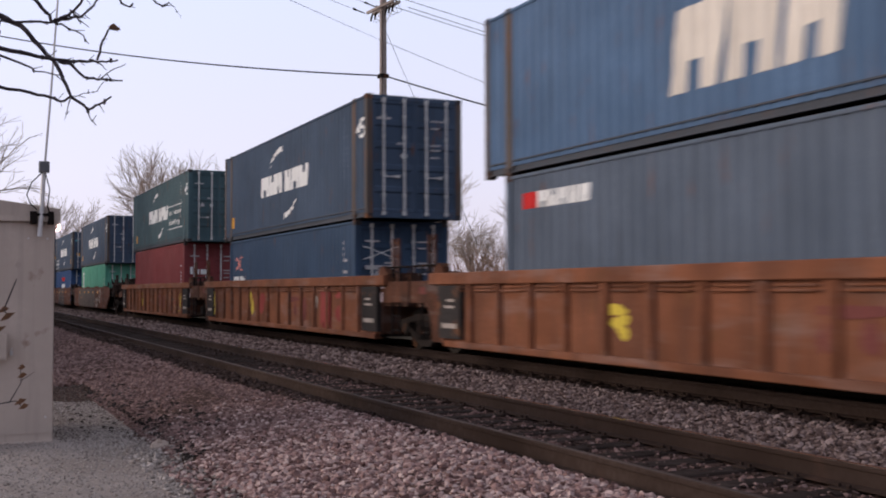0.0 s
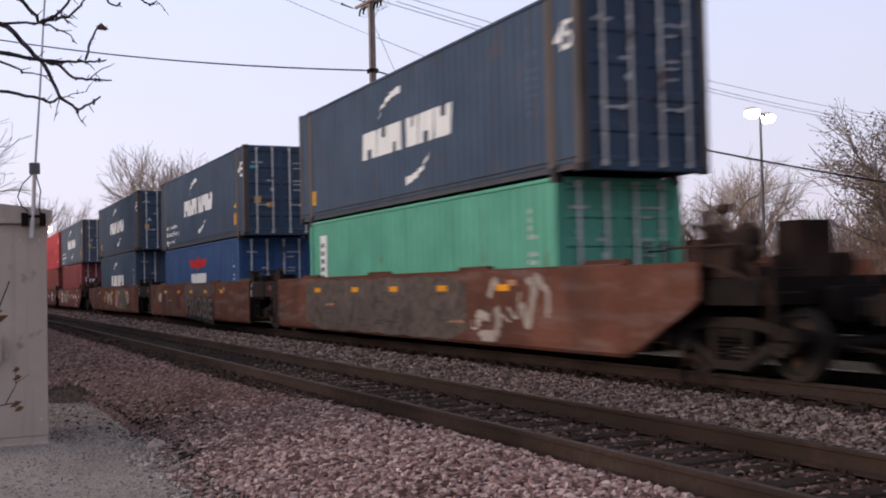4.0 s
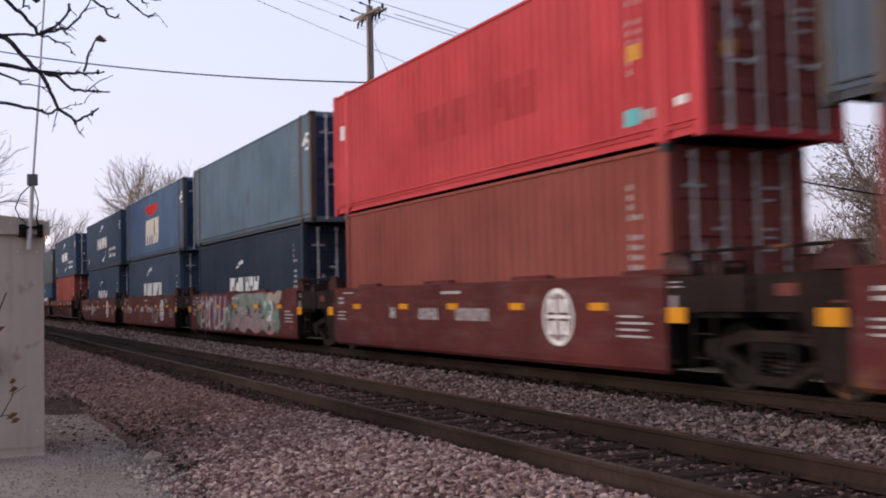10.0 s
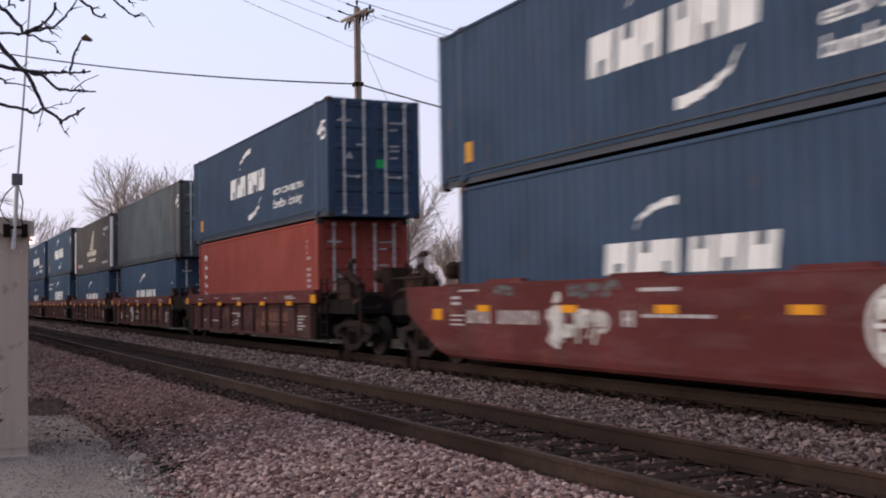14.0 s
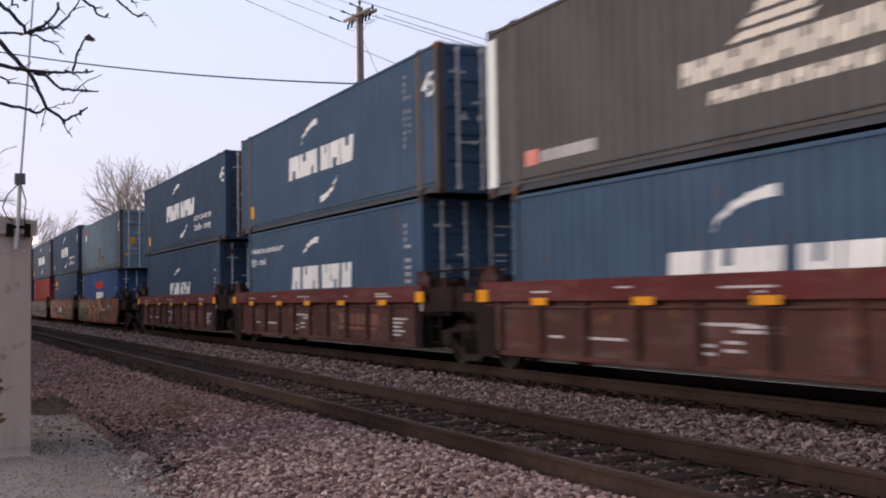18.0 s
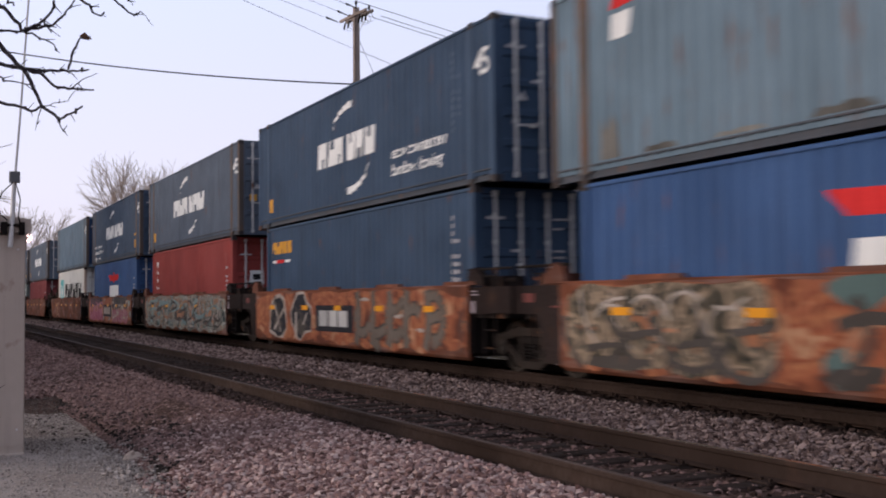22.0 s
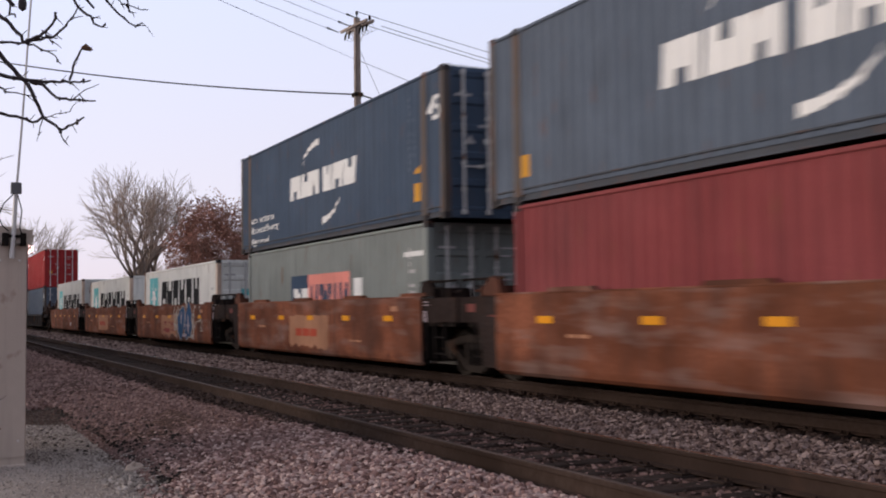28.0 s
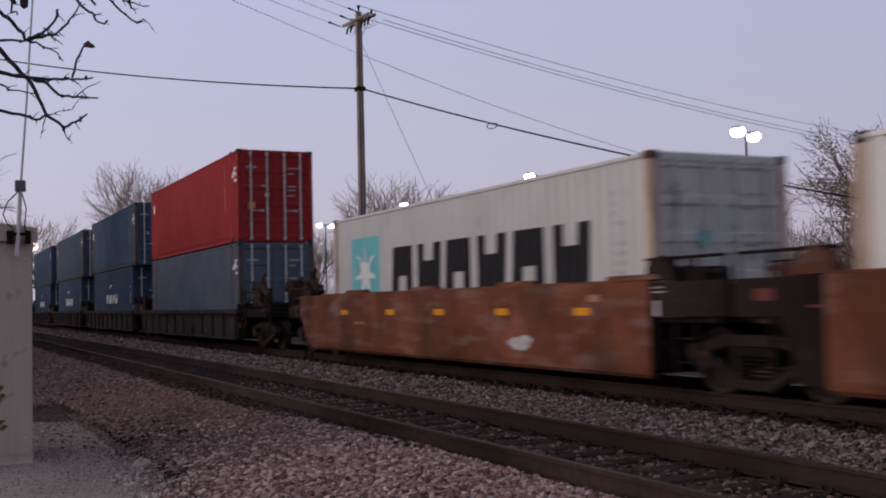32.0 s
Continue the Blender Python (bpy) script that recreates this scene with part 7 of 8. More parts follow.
# ---------------------------------------------------------------- signal house beside the track
def signal_house():
    ob = thing("equipment_cabinet", "tall beige-grey steel equipment cabinet with a whip aerial", "equipment cabinet", pose(-12.73, -8.86, -0.45))
    w, d, h = 1.65, 1.5, 2.55
    part("body", Shape().cbox(-d, 0, -w, 0, -0.02, h, 0.02, "z"), HOUSE, ob)
    part("plinth", Shape().box(-d + 0.05, -0.05, -w + 0.05, -0.05, -0.10, 0.0), UNDER, ob)
    part("roof", Shape().prism([(-w - 0.06, h + 0.02), (0.05, h - 0.02), (0.05, h + 0.09), (-w * 0.5, h + 0.20), (-w - 0.06, h + 0.12)], -d - 0.06, 0.06, "x"), HOUSE, ob)
    part("roof_lip", Shape().box(0.055, 0.075, -w - 0.06, 0.05, h - 0.06, h + 0.0), HOUSE, ob)
    part("side_panel", Shape().cbox(0.0, 0.012, -w + 0.03, -0.01, 0.12, h - 0.08, 0.003, "z"), HOUSE, ob)
    part("base_rail", Shape().cbox(0.0, 0.03, -w, 0.0, -0.02, 0.04, 0.008, "y"), HOUSE, ob)
    box = part("meter_box", Shape().cbox(0.0, 0.16, -0.75, -0.49, 0.96, 1.24, 0.015, "z"), HOUSE, ob)
    part("padlock", Shape().cbox(0.05, 0.08, -0.46, -0.43, 1.0, 1.05, 0.006, "z").tube((0.065, -0.455, 1.05), (0.065, -0.435, 1.08), 0.006, n=6), GALV, box)
    part("bolts", Shape().tube((0.01, -0.08, 2.3), (0.03, -0.08, 2.3), 0.012).tube((0.01, -0.08, 0.3), (0.03, -0.08, 0.3), 0.012).tube((0.01, -0.28, 2.3), (0.03, -0.28, 2.3), 0.012), GALV, ob)
    part("dent", Shape().tube((0.010, -0.38, 2.0), (0.016, -0.38, 2.0), 0.035, n=12), HOUSE, ob)
    aerial = part("aerial", Shape().path([(0.10, -0.17, 2.32), (0.10, -0.15, 2.62), (0.10, -0.135, 2.98), (0.10, -0.12, 3.12)], 0.026, 0.022, 8), GALV, ob)
    part("whip", Shape().path([(0.10, -0.125, 3.1), (0.10, -0.07, 3.9), (0.10, 0.0, 5.1), (0.10, 0.05, 5.9)], 0.014, 0.010, 6), WHIP, aerial)
    part("junction_box", Shape().cbox(0.05, 0.15, -0.185, -0.075, 3.04, 3.16, 0.012, "z"), LAMP_POST, aerial)
    part("bracket", Shape().cbox(0.0, 0.13, -0.27, -0.20, 2.46, 2.60, 0.01, "z").cbox(0.0, 0.13, -0.08, -0.02, 2.46, 2.60, 0.01, "z").cbox(0.05, 0.12, -0.27, -0.03, 2.55, 2.58, 0.005, "y"), UNDER, aerial)
    part("cable", Shape().path([(0.1, -0.14, 3.05), (0.12, -0.26, 2.92), (0.12, -0.31, 2.78), (0.12, -0.27, 2.68), (0.1, -0.2, 2.62)], 0.007), UNDER, aerial)
    part("cable", Shape().path([(0.1, -0.12, 3.05), (0.12, -0.07, 2.85), (0.12, -0.09, 2.65), (0.1, -0.05, 2.55)], 0.007), UNDER, aerial)
    return ob


signal_house()


# dry weed stems before the cabinet
def weed(x, y, z, label, stems, leaves):
    ob = thing("dry_twig", label, "twig", pose(x, y, z))
    s = Shape()
    for pts, r in stems:
        s.path(pts, r, r * 0.4, 5)
    part("stem", s, DARKBARK, ob)
    for lx, ly, lz, k in leaves:
        part("dead_leaf", Shape().prism([(-0.03 * k, 0), (0, -0.012), (0.035 * k, 0), (0.01, 0.022)], -0.003, 0.003, "x"), DRYLEAF, ob, at=pose(lx, ly, lz, 20 * k, 10, 15))


weed(-7.0, -9.97, -0.45, "thin dry twig with curled dead leaves", [([(0, -0.02, 0), (0, 0.06, 0.7), (0, 0.16, 0.98), (0, 0.26, 1.02), (0, 0.40, 1.04)], 0.008),
     ([(0, 0.36, 1.03), (0, 0.425, 1.15), (0, 0.42, 1.26)], 0.004), ([(0, 0.42, 1.16), (0, 0.50, 1.21)], 0.003), ([(0, 0.40, 1.04), (0, 0.44, 0.99)], 0.004)],
     [(0, 0.42, 1.03, 1.2), (0, 0.44, 1.00, 1.0), (0, 0.43, 1.19, 0.9), (0, 0.425, 1.24, 0.7)])
weed(-6.6, -10.0, -0.45, "dry brown twig with a hanging seed pod", [([(0, 0.0, 0), (0, 0.10, 0.9), (0, 0.24, 1.52), (0, 0.34, 1.62), (0, 0.40, 1.78)], 0.009), ([(0, 0.33, 1.61), (0, 0.36, 1.56)], 0.005)],
     [(0, 0.35, 1.56, 1.5), (0, 0.30, 1.48, 1.6), (0, 0.33, 1.60, 1.0)])

# near tree whose twigs hang into view
def near_tree():
    ob = thing("near_tree", "bare tree with knobbly dark twigs hanging overhead", "tree", pose(-7.0, -9.69, -0.45))
    part("trunk", Shape().path([(-0.4, -4.4, -0.05), (-0.4, -4.3, 1.2), (-0.3, -4.2, 2.4), (-0.2, -4.1, 4.5), (-0.2, -4.3, 7.0)], 0.22, 0.08, 10), DARKBARK, ob)
    limb = Shape()
    for v0, v1 in ((3.40, 3.6), (3.29, 3.0), (3.12, 2.8), (3.35, 3.3)):
        limb.path([(-0.25, -4.15, v1), (-0.15, -2.6, v1 + 0.5), (-0.05, -1.1, v0 + 0.3), (0, 0.0, v0)], 0.07, 0.02, 8)
    limb.path([(-0.25, -4.15, 4.0), (-0.1, -2.0, 4.6), (0, -0.3, 4.2), (0, 0.24, 3.62)], 0.05, 0.012, 8)
    limb.path([(0, -0.3, 4.2), (0, 0.4, 4.0), (0, 0.72, 3.66)], 0.02, 0.008, 6)
    limb.path([(0, 0.4, 4.0), (0, 0.9, 3.9), (0, 0.94, 3.66)], 0.014, 0.006, 6)
    part("limb", limb, DARKBARK, ob)
    r = random.Random(3)

    def twig(a, c, *pts):
        """A knobbly twig through a few bends, as (along, up) from the place where the boughs come in."""
        fine, tw = [], Shape()
        for (u0, v0), (u1, v1) in zip(pts, pts[1:]):
            for k in range(3):
                f = k / 3
                fine.append((r.uniform(-0.03, 0.03), u0 + (u1 - u0) * f + r.uniform(-0.005, 0.005), 3.40 + v0 + (v1 - v0) * f + r.uniform(-0.005, 0.005)))
        fine.append((0, pts[-1][0], 3.40 + pts[-1][1]))
        tw.path(fine, a, c, 6)
        for q in fine[2:-1]:
            if r.random() < 0.28:
                d = (r.uniform(-0.03, 0.03), r.uniform(-0.01, 0.06), r.uniform(-0.05, 0.05))
                tw.path([q, (q[0] + d[0], q[1] + d[1], q[2] + d[2])], 0.004, 0.002, 4)
            if r.random() < 0.35:
                tw.tube((q[0], q[1] - 0.006, q[2]), (q[0], q[1] + 0.006, q[2]), a * 1.2, a, 6)
        part("twig", tw, DARKBARK, ob)

    # the low bough and its forks
    twig(0.019, 0.006, (-0.01, 0.01), (0.11, -0.04), (0.24, -0.18), (0.31, -0.25), (0.37, -0.36), (0.42, -0.47), (0.52, -0.55), (0.59, -0.50), (0.66, -0.45))
    twig(0.016, 0.005, (-0.01, -0.20), (0.18, -0.22), (0.28, -0.24), (0.43, -0.24), (0.55, -0.23), (0.63, -0.23), (0.70, -0.21))
    twig(0.012, 0.005, (0.34, -0.25), (0.42, -0.27), (0.49, -0.33), (0.58, -0.34), (0.66, -0.34), (0.73, -0.34))
    twig(0.008, 0.005, (0.57, -0.22), (0.60, -0.13), (0.63, -0.03), (0.68, 0.0))
    twig(0.012, 0.007, (-0.01, -0.44), (0.18, -0.46), (0.30, -0.48), (0.36, -0.50), (0.42, -0.47))
    twig(0.009, 0.003, (0.0, -0.24), (0.18, -0.30), (0.20, -0.33), (0.38, -0.34))
    twig(0.006, 0.002, (0.53, -0.22), (0.59, -0.24), (0.63, -0.28))
    twig(0.005, 0.002, (0.59, -0.34), (0.66, -0.28), (0.75, -0.23))
    twig(0.005, 0.002, (0.52, -0.55), (0.53, -0.59), (0.56, -0.62))
    twig(0.003, 0.0015, (0.57, -0.42), (0.63, -0.33))
    twig(0.004, 0.0015, (0.42, -0.47), (0.49, -0.44), (0.58, -0.42))
    twig(0.004, 0.0015, (0.42, -0.47), (0.38, -0.62))
    # the higher tangle
    twig(0.014, 0.006, (0.0, 0.30), (0.18, 0.14), (0.24, 0.08), (0.30, 0.01), (0.37, 0.03), (0.43, 0.08), (0.48, 0.16), (0.49, 0.21))
    twig(0.010, 0.004, (0.30, -0.01), (0.37, 0.02), (0.47, 0.05), (0.53, 0.11), (0.58, 0.18), (0.63, 0.27))
    twig(0.010, 0.003, (0.0, -0.03), (0.18, -0.02), (0.31, 0.0), (0.38, -0.03), (0.47, -0.05), (0.52, -0.12))
    twig(0.007, 0.003, (0.37, 0.03), (0.43, 0.04), (0.50, 0.04))
    twig(0.006, 0.003, (0.41, 0.08), (0.45, 0.05), (0.47, 0.0))
    twig(0.004, 0.002, (0.58, 0.18), (0.65, 0.20))
    twig(0.008, 0.005, (0.22, 0.30), (0.22, 0.17), (0.25, 0.15))
    twig(0.010, 0.005, (0.56, 0.36), (0.60, 0.29), (0.68, 0.21), (0.72, 0.17), (0.77, 0.14), (0.79, 0.17))
    twig(0.004, 0.002, (0.68, 0.21), (0.76, 0.20))
    twig(0.009, 0.004, (0.72, 0.40), (0.80, 0.31), (0.88, 0.24), (0.98, 0.17), (1.02, 0.20))
    twig(0.006, 0.003, (0.80, 0.38), (0.87, 0.32), (0.96, 0.30), (1.06, 0.29))
    twig(0.003, 0.0015, (1.02, 0.20), (1.10, 0.11))
    twig(0.005, 0.002, (0.90, 0.31), (0.95, 0.26), (0.97, 0.23))
    part("seed_pod", Shape().lathe([(0.0, 0.0), (0.022, 0.015), (0.026, 0.05), (0.018, 0.09), (0.0, 0.10)], 8, "z"), DARKBARK, ob, at=pose(0, 0.29, 3.59))
    part("dead_leaf", Shape().prism([(-0.03, 0), (0, 0.025), (0.045, -0.012), (0.02, -0.02), (-0.01, -0.018)], -0.006, 0.006, "x"), DRYLEAF, ob, at=pose(0, 0.67, 3.40))


near_tree()


# ---------------------------------------------------------------- utility pole, wires, lights
def utility_pole(x, y, top, label, arms=True):
    ob = thing("utility_pole", label, "utility pole", pose(x, y, -0.7))
    h = top + 0.7
    part("pole", Shape().tube((0, 0, -0.05), (0, 0, h), 0.19, 0.14, 14), POLE, ob)
    if arms:
        for k, (zz, yy) in enumerate(((h - 0.42, 0.0),)):
            arm = part("crossarm", Shape().cbox(-0.20, -0.10, -1.15, 1.15, zz, zz + 0.12, 0.01, "y"), POLE, ob, at=pose(0, 0, 0, 0, 0, -83))
            part("crossarm", Shape().cbox(0.10, 0.20, -1.15, 1.15, zz, zz + 0.12, 0.01, "y"), POLE, ob, at=pose(0, 0, 0, 0, 0, -83))
            for dy in (-0.95, -0.6, 0.35, 0.62, 0.92):
                part("fuse_cutout", Shape().tube((0.0, dy, zz), (0.03, dy, zz - 0.12), 0.03, n=8).tube((0.03, dy, zz - 0.10), (0.10, dy + 0.03, zz - 0.34), 0.05, 0.035, n=8), UNDER, ob, at=pose(0, 0, 0, 0, 0, -83))
                part("jumper_wire", Shape().path([(-0.2, dy, zz + 0.05), (-0.45, dy - 0.1, zz - 0.2), (-0.2, dy, zz - 0.36), (0.1, dy + 0.03, zz - 0.3)], 0.008), WIRE, ob, at=pose(0, 0, 0, 0, 0, -83))
            for dy in (-0.85, 0.85):
                part("insulator", Shape().lathe([(0.0, zz + 0.12), (0.03, zz + 0.12), (0.03, zz + 0.2), (0.065, zz + 0.2), (0.05, zz + 0.27), (0.06, zz + 0.28), (0.03, zz + 0.36), (0.0, zz + 0.36)], 10, "z"), UNDER, ob,
                     at=pose(0, 0, 0, 0, 0, -83) @ pose(-0.15, dy, 0))
            for dy in (-0.75, 0.75):
                part("brace", Shape().tube((-0.15, dy, zz), (-0.12, 0.0, zz - 0.62), 0.016, n=6), GALV, ob, at=pose(0, 0, 0, 0, 0, -83))
        part("cable_clamp", Shape().cbox(-0.2, 0.2, -0.2, 0.2, 11.0, 11.16, 0.03, "z"), UNDER, ob)
        part("ground_wire", Shape().path([(0.15, -0.1, 0.2), (0.14, -0.09, 6.0), (0.12, -0.08, h - 0.5)], 0.012), UNDER, ob)
        part("pole_pin", Shape().tube((0, 0, h), (0, 0, h + 0.2), 0.03).tube((0, 0, h + 0.16), (0, 0, h + 0.3), 0.06), UNDER, ob)
    return ob


POLE_AT = (-41.75, 6.8)
utility_pole(*POLE_AT, 13.7, "weathered wooden utility pole with a crossarm and wires")


def wire(label, a, c, sag, r):
    """A hanging wire between two points."""
    pts = []
    for k in range(25):
        f = k / 24
        pts.append((a[0] + (c[0] - a[0]) * f, a[1] + (c[1] - a[1]) * f, a[2] + (c[2] - a[2]) * f - sag * 4 * f * (1 - f)))
    return tagged(new("overhead_wire", Shape().path(pts, r, r, 5).mesh("overhead_wire", WIRE, True)), label, "wire", "wires on the pole")


px, py = POLE_AT
wire("thick black cable strung from the pole", (px, py - 0.1, 10.4), (-62, -8.2, 15.2), 0.35, 0.034)
wire("thick black cable strung from the pole", (px, py + 0.1, 10.4), (-20.6, 20.0, 3.1), 0.45, 0.034)
loop = Shape()
for k in range(16):
    a, c = 2 * math.pi * k / 16, 2 * math.pi * (k + 1) / 16
    loop.tube((-35.0 + 0.20 * math.cos(a), 9.45 + 0.12 * math.cos(a), 7.86 + 0.1 * math.sin(a)), (-35.0 + 0.20 * math.cos(c), 9.45 + 0.12 * math.cos(c), 7.86 + 0.1 * math.sin(c)), 0.018, n=5)
tagged(new("cable_loop", loop.mesh("cable_loop", WIRE)), "small loop of spare cable tied to the wire", "cable")
for start, end in (((-42.04, 6.08, 13.08), (-16.0, -10.36, 7.55)), ((-41.87, 6.51, 13.36), (-16.0, -9.84, 7.64)), ((-41.74, 6.83, 13.69), (-15.99, -9.56, 7.68))):
    wire("thin power wire running from the crossarm", start, end, 0.03, 0.008)
    a, c = Vector(start), Vector(end)
    tagged(new("line_insulator", Shape().path([a, a + (c - a) * 0.055, a + (c - a) * 0.057, a + (c - a) * 0.075], 0.022, 0.045, 8).mesh("line_insulator", UNDER)), "dark dead-end insulator on a power wire", "insulator", "insulators on the wires")
for (dx, dy, dz), end in zip(((0.46, 0.95, 0.05), (0.22, 0.5, 0.05), (0.0, 0.0, 0.7)), ((-51.9, 49.0, 11.4), (-51.5, 49.2, 11.0), (-52.5, 49.0, 12.1))):
    wire("thin power wire running from the crossarm", (px + dx, py + dy, 13.3 + dz), end, 0.5, 0.014)
wire("thin service wire sloping away from the pole", (px, py, 11.9), (-53.1, 52.3, 7.6), 1.3, 0.012)
wire("thin guy wire anchoring the pole", (px, py, 12.6), (-38.9, 9.9, 3.0), 0.0, 0.010)
wire("thin service wire sloping away from the pole", (px, py - 0.1, 11.92), (-16.0, -10.32, 7.56), 0.03, 0.008)


def lot_light(x, y, h, turn):
    ob = thing("area_light", "tall steel lamp post with two lit heads", "street lamp", pose(x, y, -0.7, 0, 0, turn), "lamp posts of the lot")
    h += 0.7
    part("post", Shape().tube((0, 0, -0.05), (0, 0, h), 0.085, 0.055, 10), LAMP_POST, ob)
    part("arm", Shape().cbox(-0.05, 0.05, -0.75, 0.75, h - 0.08, h + 0.02, 0.01, "y"), LAMP_POST, ob)
    for sy in (-1, 1):
        head = part("lamp_head", Shape().cbox(-0.22, 0.22, *sorted((sy * 0.7, sy * 1.3)), h + 0.0, h + 0.12, 0.04, "y"), GALV, ob)
        # lens made wider than a real one to stand for the lamp's glare
        part("lens", Shape().lathe([(0.0, -0.27), (0.22, -0.25), (0.34, -0.12), (0.36, 0.0), (0.28, 0.14), (0.0, 0.16)], 14, "z"), LAMP, head, "glowing lens", at=pose(0, sy * 1.0, h - 0.09))


for x, y, h in ((-37.7, 24.4, 8.8), (-60.6, 27.0, 9.5), (-84.6, 28.6, 9.8), (-111.9, 30.5, 10.1), (-143.7, 33.2, 10.4)):
    lot_light(x, y, h, 28)
for x, y, z in ((-78.0, 44.0, 2.2), (-70.0, 46.5, 2.0), (-60.0, 38.0, 2.3)):
    ob = thing("small_lamp", "small distant lit lamp on a short post", "lamp", pose(x, y, -0.7), "small lamps beyond the line")
    part("post", Shape().tube((0, 0, -0.05), (0, 0, z + 0.7), 0.05, n=8), UNDER, ob)
    part("lens", Shape().lathe([(0.0, -0.12), (0.13, -0.08), (0.15, 0.0), (0.0, 0.1)], 10, "z"), LAMP, ob, at=pose(0, 0, z + 0.75))
ob = thing("signal_mast", "distant railway signal showing a bright pinkish light", "signal", pose(-219.2, 9.1, -0.7))
part("mast", Shape().tube((0, 0, -0.05), (0, 0, 15.2), 0.12, 0.1, 8), UNDER, ob)
part("signal_head", Shape().cbox(-0.2, 0.1, -0.45, 0.45, 13.6, 15.2, 0.1, "x"), UNDER, ob)
# oversized lens: the spread of the pink glow is built into its shape
part("lens", Shape().lathe([(0.0, -0.9), (0.85, -0.6), (1.1, 0.0), (0.85, 0.65), (0.0, 0.85)], 16, "z"), LAMP_RED, ob, at=pose(0.7, 0, 14.3))


# ---------------------------------------------------------------- trees and brush
def grow(limbs, twigs, p, d, length, r, depth, rnd, spread, rise, fine=0.009):
    pts = [p]
    q, v = Vector(p), Vector(d).normalized()
    n = 3 if depth > 1 else 2
    for k in range(n):
        v = (v + Vector((rnd.uniform(-1, 1), rnd.uniform(-1, 1), rnd.uniform(-0.8, 0.8) + rise)) * 0.2).normalized()
        q = q + v * length / n
        pts.append(tuple(q))
    (limbs if depth > 3 else twigs).path(pts, r, r * 0.66, 7 if depth > 5 else (5 if depth > 3 else 3))
    if depth == 0:
        return
    for k in range(3):
        start = pts[-1] if k < 2 else pts[rnd.randrange(1, n)]
        side = Vector((rnd.uniform(-1, 1), rnd.uniform(-1, 1), rnd.uniform(-0.7, 0.6)))
        nd = (v + side.normalized() * spread).normalized()
        grow(limbs, twigs, start, nd, length * rnd.uniform(0.62, 0.88), max(fine, r * 0.60 * rnd.uniform(0.8, 1.1)), depth - 1, rnd, spread, rise, fine)


def bare_tree(seed, height, label, spread=0.75, depth=7, leaves=0, leaf_mat=None, at=None, trunk_r=0.022, rise=0.25, stems=1, ball=None, fan=0, fine=0.009, twig_mat=None):
    rnd = random.Random(seed)
    ob = thing("tree", label, "tree", at)
    limbs, twigs = Shape(), Shape()
    for k in range(fan):
        # limbs that fan out from a low fork
        a, lean = 2 * math.pi * (k + rnd.uniform(-0.3, 0.3)) / fan, rnd.uniform(0.12, 0.55) if k else 0.04
        grow(limbs, twigs, (0, 0, height * 0.2), (lean * math.cos(a), lean * math.sin(a), 1), height * 0.215, height * trunk_r * 0.6, depth, rnd, spread, rise, fine)
    if fan:
        limbs.path([(0, 0, -0.1), (0.03 * height * 0.2, 0, height * 0.1), (0, 0, height * 0.22)], height * trunk_r * 1.3, height * trunk_r, 9)
    for k in range(0 if fan else stems):
        grow(limbs, twigs, (0.4 * k, 0, -0.1), (rnd.uniform(-0.3, 0.3) * (stems - 1), rnd.uniform(-0.3, 0.3) * (stems - 1), 1), height * 0.245, height * trunk_r, depth, rnd, spread, rise, fine)
    part("trunk", limbs, BARK, ob)
    part("crown", twigs, twig_mat or (TWIG if not ball else BARK), ob)
    if leaves:
        lf = Shape()
        tips = twigs.v[::3]
        for k in range(leaves):
            if ball and k % 4:
                # uneven clumps that fill a rounded crown
                a, e, q = rnd.uniform(0, 6.283), math.asin(rnd.uniform(-0.75, 1)), rnd.uniform(0.25, 1) ** 0.45
                lump = 1 + 0.18 * math.sin(3 * a + seed) * math.cos(4 * e) + 0.12 * math.sin(7 * a + 5 * e) - 0.10 * math.sin(e)
                x, y, z = ball[0] * q * lump * math.cos(a) * math.cos(e), ball[0] * q * lump * math.sin(a) * math.cos(e), ball[2] + ball[1] * q * lump * math.sin(e)
            else:
                # tufts at some of the twig ends
                x, y, z = tips[rnd.randrange(len(tips))] if ball else tips[rnd.randrange(len(tips) // 70) * 70]
                x, y, z = x + rnd.gauss(0, 0.36), y + rnd.gauss(0, 0.36), z + rnd.gauss(0, 0.26)
            a, s2 = rnd.uniform(0, 6.28), rnd.uniform(0.07, 0.16) * (0.72 if ball else 0.45)
            u = Vector((math.cos(a), math.sin(a), rnd.uniform(-1, 1))).normalized() * s2
            w = u.orthogonal().normalized() * s2 * 0.7
            c = Vector((x, y, z))
            lf.add([c - u, c - w, c + u, c + w], [(0, 1, 2, 3)])
        part("leaves", lf, leaf_mat, ob, "dry dark leaves")
    return ob


G = -0.7
OLIVE = material("dull_olive_leaves", (0.19, 0.155, 0.115), rough=0.9, vary=0.4, bump=0.0)
oak = bare_tree(11, 16.8, "tall bare deciduous tree with fine grey-brown twigs", spread=0.55, depth=5, at=pose(-98.3, 8.3, G), fan=9, rise=0.2, fine=0.016)
elm = bare_tree(12, 11.5, "bare spreading tree with dark limbs", spread=0.9, depth=6, fine=0.013, twig_mat=GREYTWIG, at=pose(-50.5, 24.5, G))
ash = bare_tree(13, 17.6, "small bare tree with dense upright twigs", spread=0.55, depth=5, at=pose(-160.0, 5.3, G), fan=6, rise=0.3, fine=0.022)
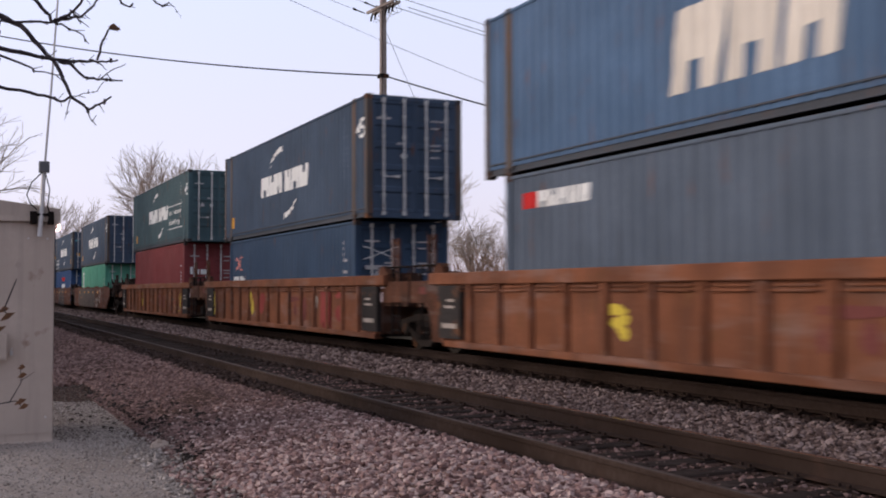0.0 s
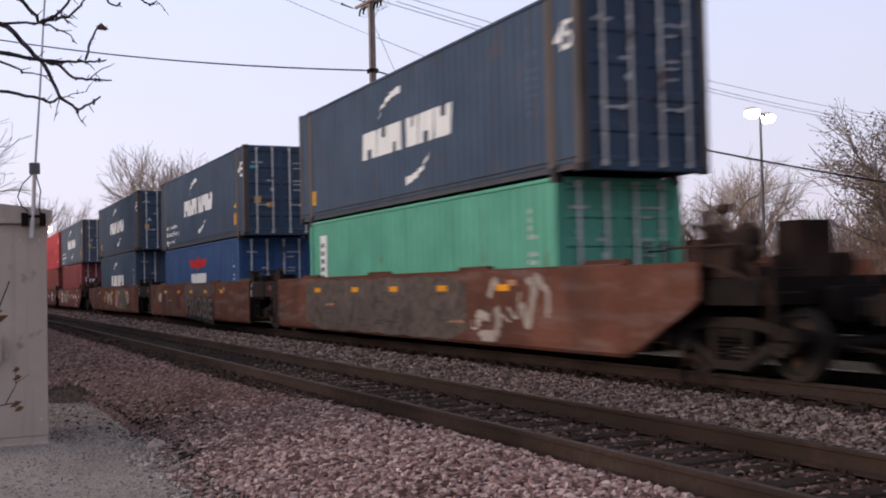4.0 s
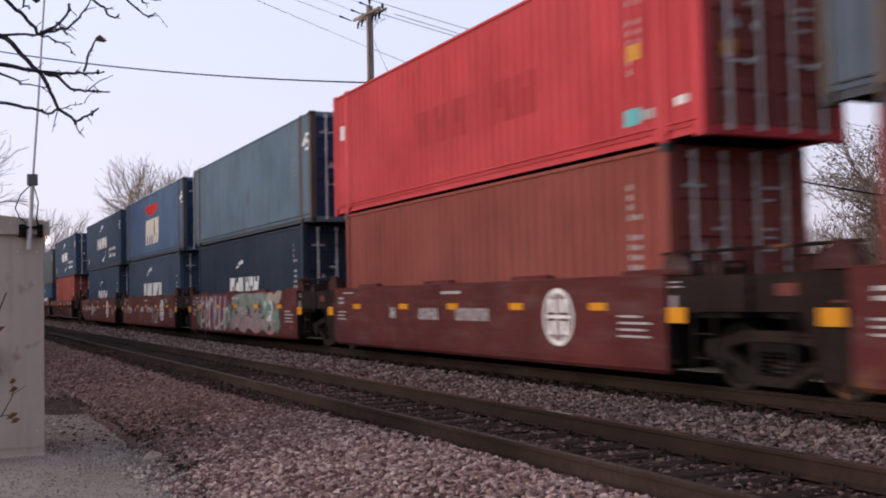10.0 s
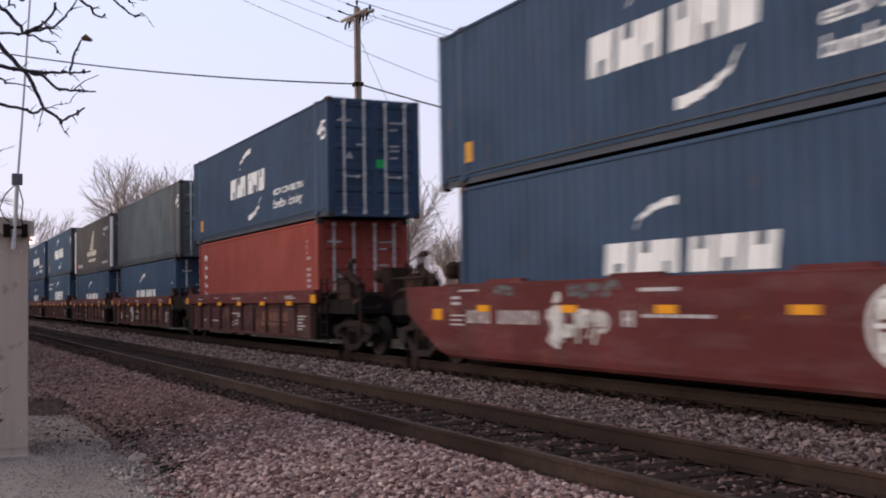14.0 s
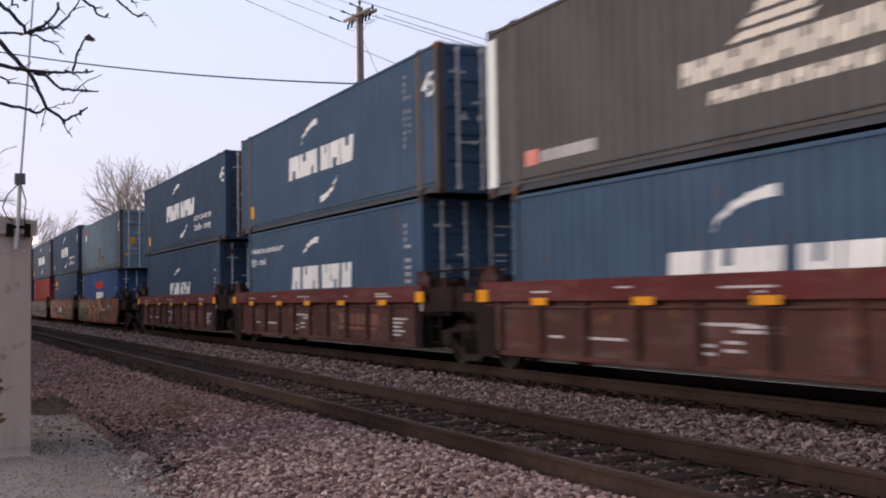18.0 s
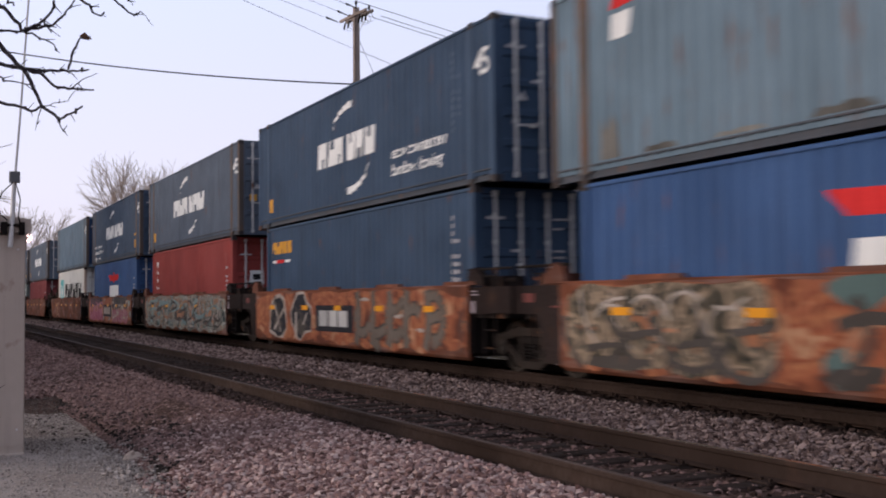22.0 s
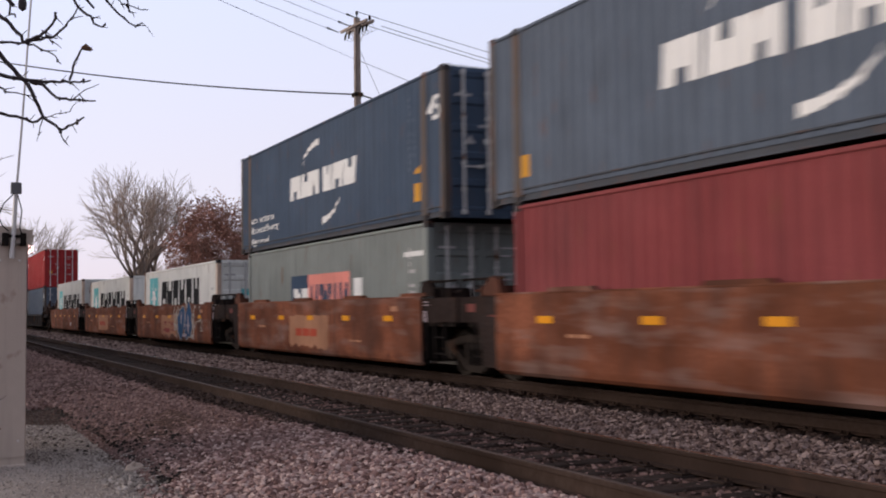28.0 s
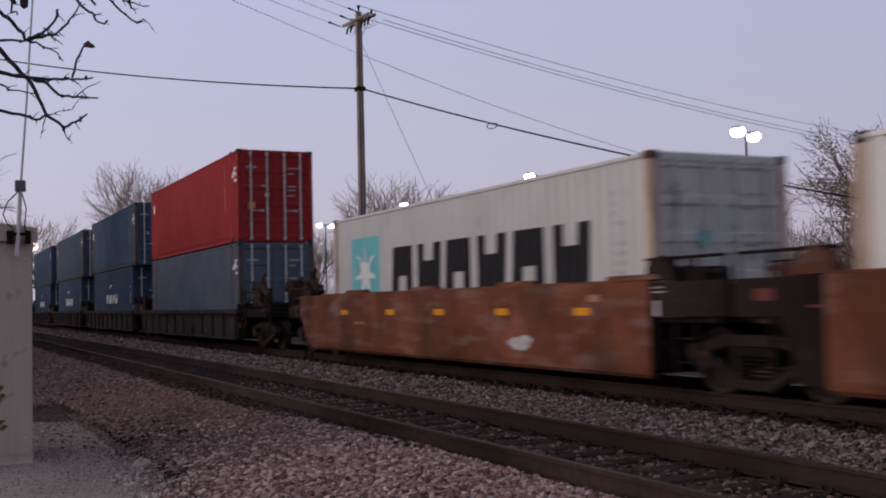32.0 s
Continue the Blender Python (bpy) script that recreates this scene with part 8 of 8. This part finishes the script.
russet = bare_tree(14, 11.5, "rounded tree still holding russet brown leaves", spread=0.8, depth=5, leaves=34000, leaf_mat=RUSSET, at=pose(-92.2, 13.3, G), ball=(3.9, 5.1, 7.1))
dusky = bare_tree(15, 10.2, "spreading oak still holding clumps of dull olive leaves", spread=0.6, depth=5, fan=8, leaves=7500, leaf_mat=OLIVE, twig_mat=GREYTWIG, fine=0.014, trunk_r=0.03, at=pose(-32.3, 28.2, G), rise=0.1)


sapling = bare_tree(16, 12.0, "slender bare tree with sparse thin branches", spread=0.7, depth=5, at=pose(-56.0, 31.0, G), fine=0.010, trunk_r=0.013, twig_mat=GREYTWIG)


def again(ob, x, y, k, turn):
    return copy_thing(ob, pose(x, y, G, 0, 0, turn) @ Matrix.Scale(k, 4))


for ob, x, y, k, turn in (
        (sapling, -30.5, 31.0, 0.95, 80), (oak, -60.0, -11.2, 0.82, 60), (sapling, -53.5, 35.1, 0.95, 40), (sapling, -58.0, 34.0, 0.9, 150), (oak, -128.0, 46.0, 1.05, 90),
        (ash, -126.0, 41.0, 0.8, 200), (oak, -142.8, 35.8, 0.85, 10), (ash, -141.0, 39.5, 0.8, 77), (elm, -160.0, 45.0, 0.9, 210), (ash, -101.0, 33.7, 0.96, 110), (oak, -88.0, 69.0, 0.95, 70),
        (elm, -80.0, 33.0, 0.75, 20), (ash, -77.0, 36.0, 0.65, 300), (oak, -72.0, 39.0, 0.6, 260), (elm, -68.0, 47.0, 0.85, 100), (elm, -48.0, 42.0, 0.9, 190),
        (elm, -44.0, 40.0, 0.75, 10), (sapling, -46.0, 28.5, 1.0, 40), (elm, -104.0, 36.0, 0.8, 330), (ash, -112.0, 24.0, 0.5, 60), (oak, -118.0, 50.0, 0.7, 140), (elm, -140.0, 22.0, 0.6, 280),
        (ash, -185.0, 40.0, 0.8, 15), (oak, -205.0, 30.0, 0.8, 95), (elm, -230.0, 60.0, 1.3, 175), (ash, -180.0, 70.0, 1.0, 250), (dusky, -27.0, 33.5, 0.9, 200),
        (elm, -36.0, 44.0, 0.95, 120), (elm, -30.0, 50.0, 1.0, 30), (elm, -62.0, 60.0, 1.1, 240)):
    again(ob, x, y, k, turn)


def brush(name, label, n, zone, tall, mat, seed, r0=0.018):
    """A thicket of thin bare stems."""
    r = random.Random(seed)
    s = Shape()
    for k in range(n):
        x, y = r.uniform(zone[0], zone[1]), r.uniform(zone[2], zone[3])
        h = tall * r.uniform(0.35, 1.0)
        a, c = r.gauss(0, 0.22) * h, r.gauss(0, 0.22) * h
        m = (x + a * 0.4, y + c * 0.4, G + h * 0.55)
        s.path([(x, y, G - 0.05), m, (x + a, y + c, G + h)], r0, r0 * 0.35, 3)
        for j in range(5):
            f = r.uniform(0.3, 0.95)
            q = (x + a * f, y + c * f, G + h * f)
            s.path([q, (q[0] + r.gauss(0, 0.25), q[1] + r.gauss(0, 0.25), q[2] + r.uniform(0.1, 0.5))], r0 * 0.5, r0 * 0.25, 3)
    return tagged(new(name, s.mesh(name, mat)), label, "brush", kind="stuff")


brush("tan_brush", "tan dry brush and saplings beyond the railway", 2400, (-75, -28, 19, 32), 5.2, BRUSH, 1)
brush("far_brush", "dense bare brush in the distance", 2600, (-190, -75, 18, 60), 5.5, TWIG, 2)
brush("right_brush", "brown brush below the trees beyond the line", 2600, (-62, -14, 31, 50), 6.5, GREYTWIG, 3, 0.03)


# unseen thicket behind the cabinet, added to keep low light off the far train
thick = Shape()
rt = random.Random(31)
for k in range(24000):
    x = rt.uniform(-170, -27)
    c = Vector((x, rt.uniform(-19, -14.2), G + 7.0 * rt.random() * (0.75 + 0.25 * math.sin(0.23 * x))))
    u = Vector((rt.gauss(0, 1), rt.gauss(0, 0.5), rt.gauss(0, 1))).normalized() * rt.uniform(0.3, 0.65)
    w = u.orthogonal().normalized() * rt.uniform(0.2, 0.4)
    thick.add([c - u, c - w, c + u, c + w], [(0, 1, 2, 3)])
tagged(new("thicket", thick.mesh("thicket", DEBRIS)), "dense dark thicket along the line behind the cabinet", "thicket", kind="stuff")


# ---------------------------------------------------------------- movement
def motions():
    times = [4.0 * k for k in range(9)]
    for ob, x, z in MOVING:
        walk(ob, [(t, pose(x + travelled(t), 0, z)) for t in times])
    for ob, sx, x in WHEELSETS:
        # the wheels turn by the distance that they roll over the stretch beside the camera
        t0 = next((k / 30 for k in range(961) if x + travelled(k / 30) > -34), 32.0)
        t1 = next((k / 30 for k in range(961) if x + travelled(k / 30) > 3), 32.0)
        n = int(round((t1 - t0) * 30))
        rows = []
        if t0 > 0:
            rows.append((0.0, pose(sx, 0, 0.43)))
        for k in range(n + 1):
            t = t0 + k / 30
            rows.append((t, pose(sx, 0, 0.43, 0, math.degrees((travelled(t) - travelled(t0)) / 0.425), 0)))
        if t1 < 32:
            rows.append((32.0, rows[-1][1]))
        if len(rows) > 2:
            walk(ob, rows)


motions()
